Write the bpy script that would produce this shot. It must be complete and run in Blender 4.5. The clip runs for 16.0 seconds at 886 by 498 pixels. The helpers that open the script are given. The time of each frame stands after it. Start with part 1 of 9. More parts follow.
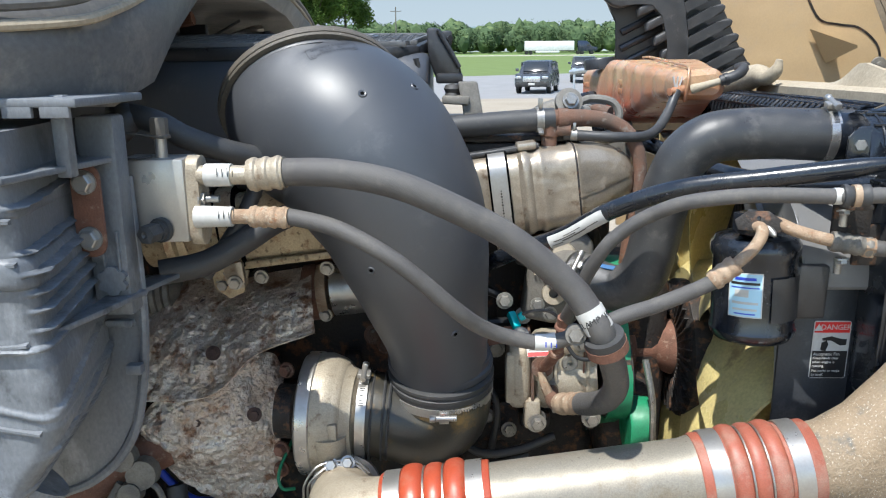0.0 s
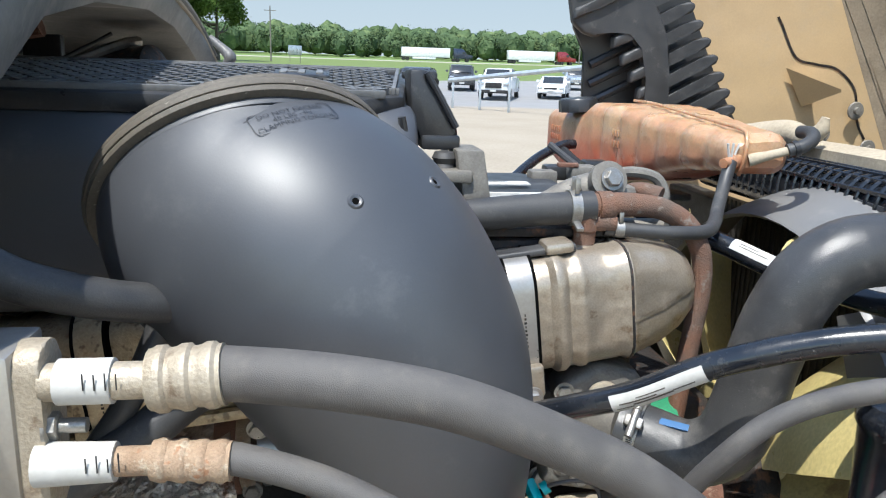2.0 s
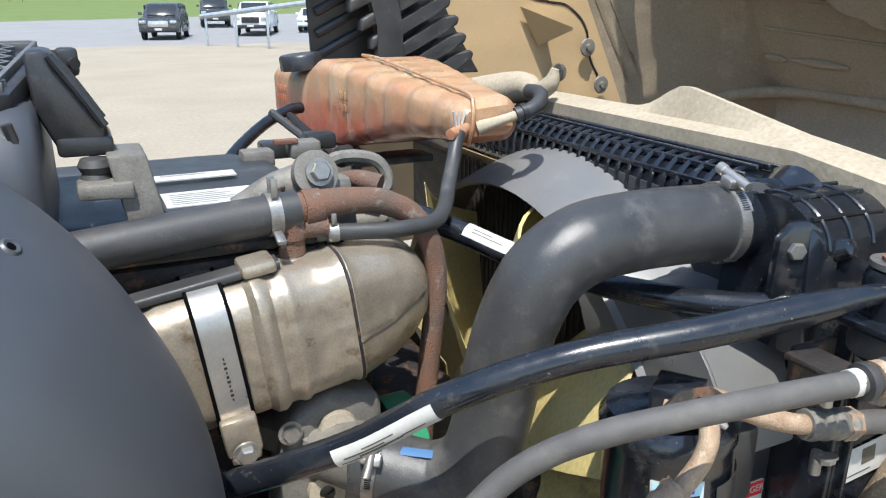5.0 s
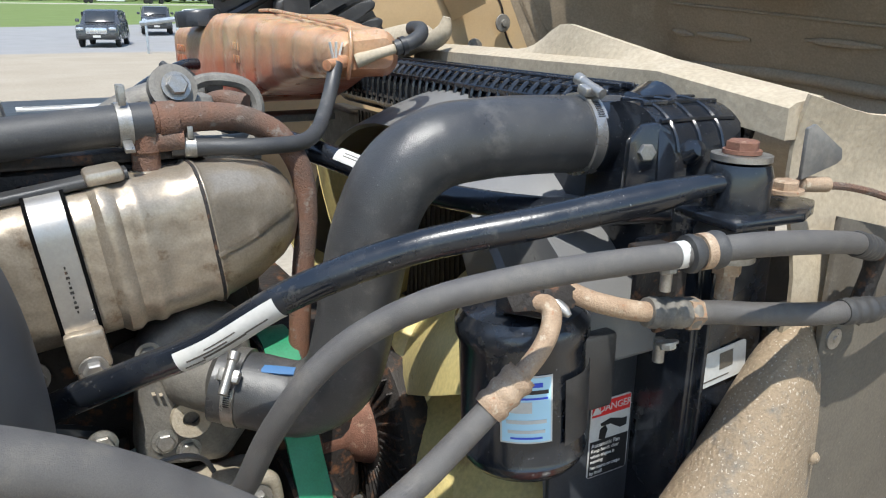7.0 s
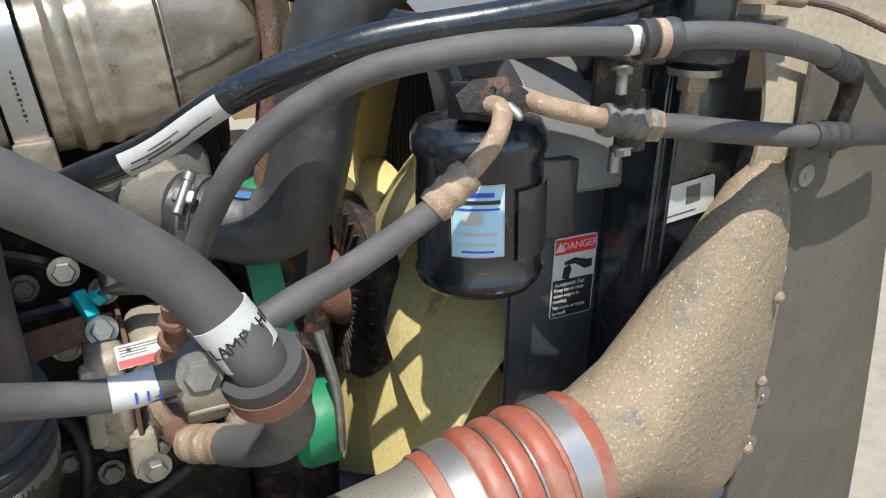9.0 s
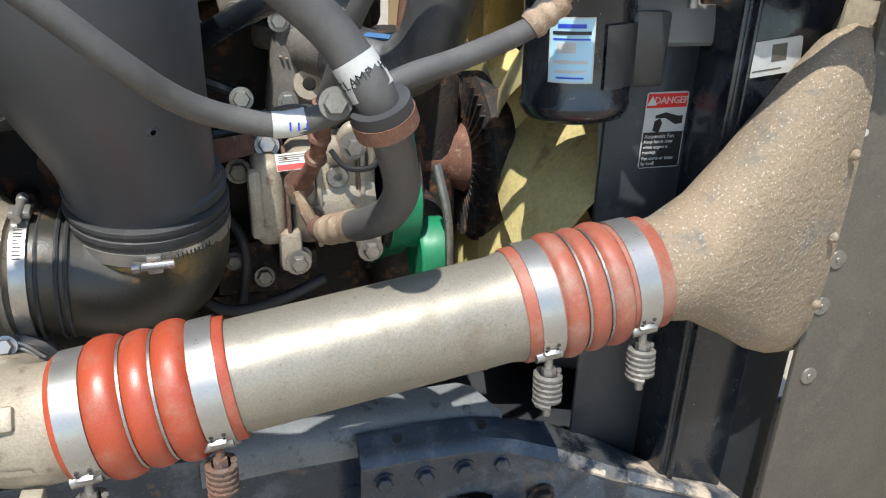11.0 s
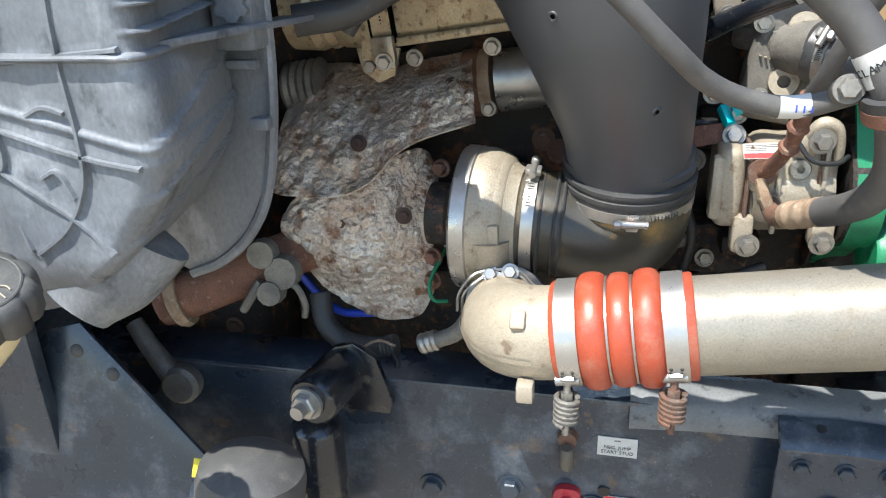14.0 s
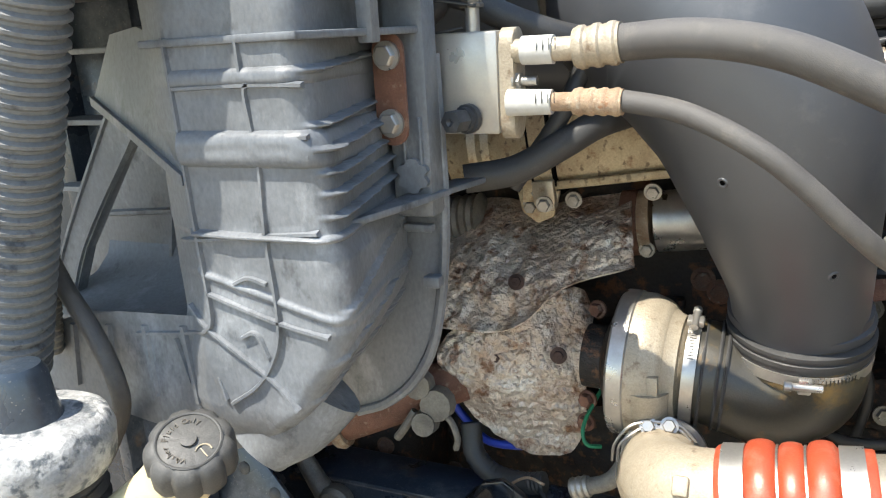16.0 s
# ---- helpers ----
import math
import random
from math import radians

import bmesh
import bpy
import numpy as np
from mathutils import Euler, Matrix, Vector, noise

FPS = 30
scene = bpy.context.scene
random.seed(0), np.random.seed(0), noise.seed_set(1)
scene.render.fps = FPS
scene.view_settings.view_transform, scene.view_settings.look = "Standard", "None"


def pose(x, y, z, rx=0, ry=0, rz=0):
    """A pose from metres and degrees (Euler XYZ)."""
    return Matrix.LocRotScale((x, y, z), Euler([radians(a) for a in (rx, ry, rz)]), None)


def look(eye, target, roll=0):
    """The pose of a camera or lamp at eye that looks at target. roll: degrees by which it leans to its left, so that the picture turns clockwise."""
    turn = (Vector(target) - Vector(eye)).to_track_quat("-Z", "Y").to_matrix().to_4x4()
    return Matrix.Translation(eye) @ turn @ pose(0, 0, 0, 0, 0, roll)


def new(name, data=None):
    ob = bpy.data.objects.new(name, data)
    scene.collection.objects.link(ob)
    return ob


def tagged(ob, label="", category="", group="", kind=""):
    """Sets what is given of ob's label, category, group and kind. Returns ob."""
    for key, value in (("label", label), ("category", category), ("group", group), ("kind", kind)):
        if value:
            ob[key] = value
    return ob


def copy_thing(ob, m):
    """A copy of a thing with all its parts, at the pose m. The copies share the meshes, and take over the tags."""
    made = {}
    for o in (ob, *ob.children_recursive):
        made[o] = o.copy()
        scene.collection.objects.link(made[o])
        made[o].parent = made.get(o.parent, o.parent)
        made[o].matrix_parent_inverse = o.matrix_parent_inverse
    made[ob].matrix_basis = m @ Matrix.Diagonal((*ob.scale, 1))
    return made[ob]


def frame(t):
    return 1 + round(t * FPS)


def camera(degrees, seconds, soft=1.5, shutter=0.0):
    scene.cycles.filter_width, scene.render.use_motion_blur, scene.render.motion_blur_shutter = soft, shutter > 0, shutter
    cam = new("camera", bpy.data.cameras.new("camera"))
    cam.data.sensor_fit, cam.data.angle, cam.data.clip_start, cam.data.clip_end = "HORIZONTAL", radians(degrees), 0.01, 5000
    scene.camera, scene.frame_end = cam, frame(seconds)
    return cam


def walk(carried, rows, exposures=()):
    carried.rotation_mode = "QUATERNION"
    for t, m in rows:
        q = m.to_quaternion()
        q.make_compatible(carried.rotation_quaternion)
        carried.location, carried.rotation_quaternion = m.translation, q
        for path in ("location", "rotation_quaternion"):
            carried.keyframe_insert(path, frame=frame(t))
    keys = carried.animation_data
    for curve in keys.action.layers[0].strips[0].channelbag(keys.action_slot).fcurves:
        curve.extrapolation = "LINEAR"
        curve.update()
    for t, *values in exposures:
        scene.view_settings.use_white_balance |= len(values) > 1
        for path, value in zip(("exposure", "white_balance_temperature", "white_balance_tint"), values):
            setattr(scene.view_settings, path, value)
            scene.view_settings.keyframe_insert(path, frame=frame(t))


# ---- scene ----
cam = camera(61.3, 16.0, soft=1.15)
PATH = [
    (0, (0.027, 0.032, 1.753), (-0.015, 1.973, 1.27), -0.4),
    (0.5, (0.04, 0.143, 1.756), (0.027, 2.086, 1.281), 0.0),
    (1, (-0.003, 0.231, 1.764), (0.046, 2.176, 1.301), 0.4),
    (1.5, (-0.062, 0.334, 1.786), (0.089, 2.274, 1.322), 1.0),
    (2, (-0.099, 0.431, 1.806), (0.188, 2.355, 1.338), 1.9),
    (2.5, (-0.095, 0.475, 1.835), (0.32, 2.378, 1.381), 2.0),
    (3, (-0.074, 0.509, 1.867), (0.46, 2.382, 1.415), 1.9),
    (3.5, (-0.04, 0.537, 1.861), (0.602, 2.371, 1.389), 1.4),
    (4, (-0.011, 0.557, 1.869), (0.714, 2.347, 1.349), 0.8),
    (4.5, (-0.009, 0.571, 1.862), (0.773, 2.319, 1.286), 0.4),
    (5, (0.014, 0.559, 1.84), (0.836, 2.273, 1.217), 0.1),
    (5.2, (0.022, 0.558, 1.827), (0.874, 2.257, 1.204), 0.4),
    (7.3, (0.082, 0.501, 1.748), (1.026, 2.16, 1.151), 0.5),
    (7.5, (0.087, 0.5, 1.74), (1.031, 2.153, 1.126), 0.6),
    (8, (0.095, 0.5, 1.709), (1.043, 2.134, 1.052), 0.7),
    (8.5, (0.103, 0.487, 1.686), (1.028, 2.113, 0.979), 0.8),
    (9, (0.107, 0.466, 1.662), (0.992, 2.097, 0.916), 1.2),
    (9.2, (0.107, 0.45, 1.656), (0.965, 2.087, 0.892), 1.3),
    (11.3, (0.071, 0.279, 1.581), (0.523, 2.042, 0.752), 1.8),
    (11.5, (0.059, 0.264, 1.584), (0.464, 2.037, 0.752), 1.9),
    (12, (0.044, 0.241, 1.591), (0.314, 2.033, 0.744), 1.5),
    (12.5, (0.03, 0.226, 1.596), (0.144, 2.033, 0.747), 1.0),
    (13, (0.011, 0.207, 1.596), (-0.057, 2.019, 0.753), 0.2),
    (13.5, (0.0, 0.189, 1.59), (-0.264, 1.993, 0.769), -0.9),
    (14, (-0.014, 0.18, 1.585), (-0.453, 1.966, 0.8), -2.1),
    (14.5, (-0.026, 0.173, 1.591), (-0.611, 1.943, 0.864), -3.0),
    (15, (-0.033, 0.169, 1.598), (-0.721, 1.928, 0.938), -3.3),
    (15.5, (-0.02, 0.168, 1.605), (-0.775, 1.923, 1.013), -3.4),
    (16, (-0.038, 0.177, 1.656), (-0.832, 1.927, 1.104), -3.4),
]
walk(cam, [(t, look(eye, target, roll)) for t, eye, target, roll in PATH],
     exposures=[(0.0, 1.42, 6250, 8), (2.5, 1.5, 6250, 8), (5.0, 1.45, 6300, 8), (9.0, 1.25, 6400, 8), (12.5, 1.55, 6250, 8), (14.5, 1.92, 6450, 8), (16.0, 1.96, 6900, 8)])

# ---- world, sun, exposure ----
SUN = Vector((-0.22, -0.37, 0.90)).normalized()
world = bpy.data.worlds.new("sky")
world.use_nodes = True
scene.world = world
wn = world.node_tree.nodes
sky = wn.new("ShaderNodeTexSky")
sky.sky_type, sky.sun_disc = "NISHITA", False
sky.sun_elevation = math.asin(SUN.z)
sky.sun_rotation = math.atan2(SUN.x, SUN.y)
sky.dust_density, sky.air_density = 0.5, 1.2
wn["Background"].inputs[1].default_value = 0.105
world.node_tree.links.new(sky.outputs[0], wn["Background"].inputs[0])
sun = new("sun", bpy.data.lights.new("sun", "SUN"))
sun.data.energy, sun.data.angle, sun.data.color = 2.8, radians(0.6), (1.0, 0.965, 0.905)
sun.matrix_world = look(SUN * 20, (0, 0, 0))


# ---- materials ----
def mat(name, a, b=None, rough=0.5, metal=0.0, scale=18, fine=220, bump=0.15, c=None, spots=0.0, dust=None, dusty=0.0, stretch=(1, 1, 1), rand=0.0, coat=0.0, rvar=0.15, speck=None, dent=None, scuff=None, spec=0.5):
    """a and b: two tones mixed by a coarse grain; c: a third tone in blotches (spots: how much); dust: a tone laid over in fine patches."""
    m = bpy.data.materials.new(name)
    m.use_nodes = True
    nt = m.node_tree
    n, l = nt.nodes, nt.links.new
    p = n["Principled BSDF"]
    co = n.new("ShaderNodeTexCoord")
    mp = n.new("ShaderNodeMapping")
    mp.inputs["Scale"].default_value = stretch
    l(co.outputs["Object"], mp.inputs[0])

    def noise_node(s, detail=4, w=0.55):
        t = n.new("ShaderNodeTexNoise")
        t.inputs["Scale"].default_value, t.inputs["Detail"].default_value, t.inputs["Roughness"].default_value = s, detail, w
        l(mp.outputs[0], t.inputs["Vector"])
        return t

    def ramp(src, lo, hi):
        r = n.new("ShaderNodeMapRange")
        r.inputs["From Min"].default_value, r.inputs["From Max"].default_value = lo, hi
        l(src, r.inputs["Value"])
        return r.outputs[0]

    def mixc(fac, x, y):
        k = n.new("ShaderNodeMix")
        k.data_type = "RGBA"
        l(fac, k.inputs["Factor"])
        for s, v in ((6, x), (7, y)):
            if isinstance(v, tuple):
                k.inputs[s].default_value = (*v, 1)
            else:
                l(v, k.inputs[s])
        return k.outputs[2]
    b = b or tuple(min(1, v * 0.75) for v in a)
    big = noise_node(scale, 5, 0.6)
    col = mixc(ramp(big.outputs[0], 0.35, 0.65), a, b)
    small = noise_node(fine, 3)
    if c:
        sp = noise_node(scale * 2.3, 6, 0.65)
        col = mixc(ramp(sp.outputs[0], 0.62 - 0.3 * spots, 0.70 - 0.22 * spots), col, c)
    if dust:
        du = noise_node(scale * 0.9 + 7, 7, 0.72)
        col = mixc(ramp(du.outputs[0], 0.68 - 0.4 * dusty, 0.95 - 0.3 * dusty), col, dust)
    if speck:
        tone, sc, amount = speck
        sn = noise_node(sc, 2, 0.5)
        half = n.new("ShaderNodeMath")
        half.operation = "MULTIPLY"
        half.inputs[1].default_value = 0.65
        l(ramp(sn.outputs[0], 0.72 - 0.25 * amount, 0.78 - 0.2 * amount), half.inputs[0])
        col = mixc(half.outputs[0], col, tone)
    if scuff:
        tone, amount = scuff
        ms = n.new("ShaderNodeMapping")
        ms.inputs["Rotation"].default_value = (0.5, 0.3, 0.8)
        ms.inputs["Scale"].default_value = (1.0, 7.0, 2.0)
        l(co.outputs["Object"], ms.inputs[0])
        sc = n.new("ShaderNodeTexNoise")
        sc.inputs["Scale"].default_value, sc.inputs["Detail"].default_value, sc.inputs["Roughness"].default_value = 34, 5, 0.7
        l(ms.outputs[0], sc.inputs["Vector"])
        col = mixc(ramp(sc.outputs[0], 0.78 - 0.2 * amount, 0.88 - 0.2 * amount), col, tone)
    if rand:
        oi = n.new("ShaderNodeObjectInfo")
        hs = n.new("ShaderNodeHueSaturation")
        l(ramp(oi.outputs["Random"], 0, 1), hs.inputs["Value"])
        mr = hs.inputs["Value"].links[0].from_node
        mr.inputs["To Min"].default_value, mr.inputs["To Max"].default_value = 1 - rand, 1 + rand
        l(col, hs.inputs["Color"])
        col = hs.outputs[0]
    if bump:
        gv = n.new("ShaderNodeHueSaturation")
        gm = n.new("ShaderNodeMapRange")
        gm.inputs["From Min"].default_value, gm.inputs["From Max"].default_value = 0.3, 0.7
        gm.inputs["To Min"].default_value, gm.inputs["To Max"].default_value = (0.87, 1.13) if bump > 0.06 else (0.96, 1.04)
        l(small.outputs[0], gm.inputs["Value"])
        l(gm.outputs[0], gv.inputs["Value"])
        l(col, gv.inputs["Color"])
        col = gv.outputs[0]
    l(col, p.inputs["Base Color"])
    rr = n.new("ShaderNodeMapRange")
    rr.inputs["To Min"].default_value, rr.inputs["To Max"].default_value = max(0.03, rough - rvar), min(1, rough + rvar)
    l(big.outputs[0], rr.inputs["Value"])
    rr.inputs["From Min"].default_value, rr.inputs["From Max"].default_value = 0.3, 0.7
    l(rr.outputs[0], p.inputs["Roughness"])
    p.inputs["Metallic"].default_value = metal
    p.inputs["Specular IOR Level"].default_value = spec
    p.inputs["Coat Weight"].default_value = coat
    if bump:
        bp = n.new("ShaderNodeBump")
        bp.inputs["Strength"].default_value, bp.inputs["Distance"].default_value = bump, 0.002
        l(small.outputs[0], bp.inputs["Height"])
        if dent:
            dn = noise_node(dent[0], 2, 0.4)
            bd = n.new("ShaderNodeBump")
            bd.inputs["Strength"].default_value, bd.inputs["Distance"].default_value = 1.0, dent[1]
            l(dn.outputs[0], bd.inputs["Height"])
            l(bd.outputs[0], bp.inputs["Normal"])
        l(bp.outputs[0], p.inputs["Normal"])
    return m


DUSTC = (0.36, 0.31, 0.24)
M = {
    "duct": mat("black_plastic_satin", (0.04, 0.043, 0.049), (0.05, 0.053, 0.06), 0.48, scale=6, fine=700, bump=0.025, dust=(0.1, 0.102, 0.106), dusty=0.22, rvar=0.04, scuff=((0.17, 0.17, 0.17), 0.16), spec=0.75),
    "rubber": mat("weathered_rubber", (0.03, 0.03, 0.031), (0.045, 0.044, 0.043), 0.55, scale=30, fine=700, bump=0.12, dust=(0.14, 0.13, 0.115), dusty=0.25, scuff=((0.2, 0.19, 0.17), 0.14)),
    "hose": mat("grey_braided_rubber_hose", (0.068, 0.063, 0.06), (0.09, 0.084, 0.078), 0.62, scale=40, fine=1600, bump=0.3, dust=(0.14, 0.125, 0.106), dusty=0.36, scuff=((0.19, 0.17, 0.145), 0.18)),
    "elbow_rubber": mat("oil_stained_black_rubber", (0.026, 0.026, 0.026), (0.05, 0.042, 0.026), 0.36, scale=8, fine=500, bump=0.1, c=(0.125, 0.075, 0.022), spots=0.2, dust=(0.1, 0.09, 0.07), dusty=0.2),
    "coolant_hose": mat("dusty_black_coolant_hose", (0.034, 0.034, 0.035), (0.05, 0.049, 0.048), 0.4, scale=16, fine=900, bump=0.16, dust=(0.14, 0.13, 0.118), dusty=0.4, speck=((0.2, 0.19, 0.18), 420, 0.05), scuff=((0.22, 0.21, 0.19), 0.2), dent=(60, 0.0007)),
    "burnt_bolt": mat("burnt_brown_bolt", (0.075, 0.042, 0.034), (0.05, 0.032, 0.028), 0.7, 0.3, scale=60, fine=500, bump=0.4),
    "gloss_black": mat("gloss_black_paint", (0.008, 0.010, 0.014), (0.012, 0.014, 0.018), 0.22, scale=25, fine=500, bump=0.06, dust=(0.13, 0.12, 0.1), dusty=0.2, coat=0.2, speck=((0.22, 0.21, 0.2), 420, 0.05), scuff=((0.16, 0.16, 0.16), 0.16)),
    "black": mat("black_plastic", (0.02, 0.02, 0.021), (0.03, 0.03, 0.031), 0.4, scale=24, fine=500, bump=0.1, dust=(0.12, 0.11, 0.1), dusty=0.22, scuff=((0.14, 0.135, 0.13), 0.12)),
    "shroud": mat("dusty_black_plastic_shroud", (0.022, 0.024, 0.028), (0.035, 0.037, 0.04), 0.48, scale=12, fine=300, bump=0.08, dust=(0.11, 0.108, 0.105), dusty=0.3),
    "shroud_top": mat("grey_plastic_shroud", (0.125, 0.124, 0.123), (0.15, 0.148, 0.145), 0.42, scale=9, fine=700, bump=0.03, dust=(0.22, 0.21, 0.195), dusty=0.28),
    "box": mat("faded_grey_plastic", (0.108, 0.116, 0.126), (0.16, 0.17, 0.182), 0.5, scale=8, fine=300, bump=0.16, dust=(0.33, 0.345, 0.36), dusty=0.36, stretch=(1, 1, 0.6), c=(0.062, 0.067, 0.073), spots=0.12, scuff=((0.4, 0.415, 0.425), 0.1)),
    "alu": mat("cast_aluminium", (0.4, 0.345, 0.265), (0.32, 0.27, 0.2), 0.5, 0.3, scale=16, fine=420, bump=0.3, dust=(0.36, 0.3, 0.215), dusty=0.32, c=(0.19, 0.14, 0.095), spots=0.12, dent=(30, 0.001)),
    "alu_clean": mat("machined_aluminium", (0.43, 0.41, 0.375), (0.36, 0.34, 0.305), 0.4, 0.7, scale=20, fine=400, bump=0.06, dust=(0.33, 0.29, 0.235), dusty=0.28),
    "tube_alu": mat("dusty_aluminised_tube", (0.275, 0.246, 0.196), (0.22, 0.196, 0.156), 0.46, 0.4, scale=7, fine=500, bump=0.08, c=(0.2, 0.165, 0.12), spots=0.16, dust=(0.29, 0.25, 0.195), dusty=0.3, rvar=0.1, dent=(22, 0.0025), speck=((0.14, 0.11, 0.08), 240, 0.14), scuff=((0.4, 0.37, 0.32), 0.2)),
    "cac": mat("sand_dusted_casting", (0.27, 0.2, 0.128), (0.2, 0.155, 0.106), 0.85, 0.05, scale=7, fine=420, bump=0.6, dust=(0.3, 0.245, 0.175), dusty=0.35, speck=((0.52, 0.46, 0.37), 400, 0.42), c=(0.13, 0.12, 0.105), spots=0.18, dent=(160, 0.0016)),
    "steel": mat("bright_steel", (0.42, 0.4, 0.375), (0.35, 0.335, 0.31), 0.36, 0.75, scale=30, fine=400, bump=0.04, dust=(0.32, 0.27, 0.2), dusty=0.2),
    "zinc": mat("zinc_bolt", (0.34, 0.325, 0.3), (0.26, 0.245, 0.22), 0.4, 0.8, scale=80, fine=800, bump=0.15, dust=(0.27, 0.22, 0.15), dusty=0.25),
    "can": mat("warm_stainless_sheet", (0.4, 0.34, 0.265), (0.33, 0.275, 0.21), 0.38, 0.6, scale=10, fine=500, bump=0.07, dust=(0.33, 0.27, 0.195), dusty=0.4, rvar=0.08, dent=(30, 0.005), c=(0.19, 0.125, 0.075), spots=0.11),
    "can_rust": mat("spotted_tan_steel", (0.5, 0.41, 0.27), (0.4, 0.31, 0.2), 0.42, 0.35, scale=26, fine=420, bump=0.35, c=(0.3, 0.2, 0.12), spots=0.2, speck=((0.07, 0.04, 0.025), 95, 0.5), dent=(40, 0.003)),
    "rust": mat("rusty_pipe", (0.165, 0.078, 0.046), (0.115, 0.08, 0.062), 0.85, 0.1, scale=30, fine=600, bump=0.8, c=(0.2, 0.165, 0.135), spots=0.14),
    "rust_tan": mat("tan_corroded_fitting", (0.36, 0.265, 0.18), (0.27, 0.18, 0.115), 0.75, 0.2, scale=50, fine=700, bump=0.5, c=(0.42, 0.35, 0.26), spots=0.2, speck=((0.3, 0.13, 0.06), 160, 0.3)),
    "rust_plate": mat("brown_rusted_plate", (0.185, 0.083, 0.052), (0.13, 0.064, 0.043), 0.8, 0.1, scale=40, fine=500, bump=0.5, c=(0.26, 0.17, 0.12), spots=0.14),
    "shield": mat("crumpled_heat_shield", (0.68, 0.61, 0.53), (0.5, 0.37, 0.275), 0.42, 0.4, scale=14, fine=320, bump=0.9, c=(0.26, 0.14, 0.085), spots=0.3, dust=(0.72, 0.68, 0.62), dusty=0.3, speck=((0.16, 0.085, 0.055), 330, 0.3), scuff=((0.8, 0.77, 0.72), 0.32), dent=(105, 0.01)),
    "rail": mat("navy_black_frame_paint", (0.016, 0.024, 0.037), (0.03, 0.042, 0.058), 0.33, scale=6, fine=260, bump=0.15, dust=(0.15, 0.165, 0.185), dusty=0.44, c=(0.1, 0.065, 0.038), spots=0.08, coat=0.15, speck=((0.24, 0.23, 0.2), 380, 0.14), scuff=((0.22, 0.21, 0.19), 0.24)),
    "iron": mat("dark_cast_iron", (0.04, 0.035, 0.032), (0.022, 0.02, 0.019), 0.65, 0.2, scale=30, fine=240, bump=0.8, c=(0.12, 0.062, 0.036), spots=0.3, spec=0.3),
    "casting": mat("grey_engine_casting", (0.2, 0.185, 0.16), (0.13, 0.12, 0.105), 0.62, 0.3, scale=30, fine=420, bump=0.28, dust=(0.3, 0.26, 0.2), dusty=0.3),
    "engine_dark": mat("dark_engine_block", (0.024, 0.021, 0.02), (0.036, 0.03, 0.026), 0.65, 0.1, scale=16, fine=180, bump=0.8, c=(0.13, 0.06, 0.032), spots=0.28, spec=0.25),
    "silicone": mat("red_silicone_hose", (0.36, 0.062, 0.026), (0.3, 0.046, 0.02), 0.42, scale=14, fine=700, bump=0.12, dust=(0.3, 0.17, 0.115), dusty=0.45, scuff=((0.42, 0.2, 0.13), 0.16)),
    "silicone_dusty": mat("dusty_faded_red_silicone", (0.3, 0.085, 0.05), (0.25, 0.07, 0.042), 0.55, scale=16, fine=700, bump=0.15, dust=(0.3, 0.21, 0.16), dusty=0.55, scuff=((0.38, 0.27, 0.2), 0.22)),
    "tank": mat("amber_translucent_tank", (0.42, 0.268, 0.155), (0.335, 0.165, 0.085), 0.34, scale=9, fine=300, bump=0.1, dust=(0.48, 0.38, 0.27), dusty=0.42, dent=(30, 0.004)),
    "cream": mat("yellowed_white_plastic", (0.62, 0.53, 0.33), (0.55, 0.46, 0.27), 0.42, scale=9, fine=200, bump=0.05),
    "fan": mat("yellowed_nylon_fan", (0.56, 0.46, 0.2), (0.46, 0.375, 0.155), 0.36, scale=7, fine=200, bump=0.1, dust=(0.36, 0.3, 0.18), dusty=0.35, c=(0.3, 0.22, 0.1), spots=0.1),
    "green": mat("green_belt", (0.012, 0.2, 0.085), (0.01, 0.15, 0.065), 0.5, scale=40, fine=500, bump=0.1),
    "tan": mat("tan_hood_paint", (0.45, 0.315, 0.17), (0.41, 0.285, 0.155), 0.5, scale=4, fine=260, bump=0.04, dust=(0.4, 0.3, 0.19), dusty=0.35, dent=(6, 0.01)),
    # darker than the side wall: dust and the hood's shade in one tone
    "tan_grey": mat("dusty_shaded_hood_lining", (0.24, 0.188, 0.13), (0.2, 0.157, 0.108), 0.7, scale=3, fine=200, bump=0.08, c=(0.17, 0.125, 0.085), spots=0.08, dust=(0.34, 0.285, 0.21), dusty=0.35, dent=(9, 0.012)),
    "seal": mat("sandy_rubber_seal", (0.37, 0.31, 0.225), (0.31, 0.258, 0.182), 0.85, scale=7, fine=200, bump=0.3, dust=(0.42, 0.36, 0.275), dusty=0.3, dent=(12, 0.006)),
    "cowl": mat("dusty_grey_cowl", (0.12, 0.115, 0.107), (0.092, 0.091, 0.09), 0.5, scale=6, fine=160, bump=0.08, dust=(0.24, 0.215, 0.18), dusty=0.42),
    "panel": mat("brown_grey_baffle", (0.1, 0.086, 0.067), (0.078, 0.067, 0.053), 0.6, scale=6, fine=300, bump=0.18, dust=(0.15, 0.125, 0.095), dusty=0.28, speck=((0.3, 0.27, 0.22), 330, 0.1)),
    "white": mat("white_label", (0.5, 0.49, 0.46), (0.44, 0.43, 0.4), 0.5, scale=60, fine=300, bump=0.02),
    "ink": mat("black_ink", (0.012, 0.012, 0.013), (0.015, 0.015, 0.015), 0.5, bump=0),
    "red": mat("red_print", (0.6, 0.02, 0.018), (0.55, 0.018, 0.016), 0.45, bump=0),
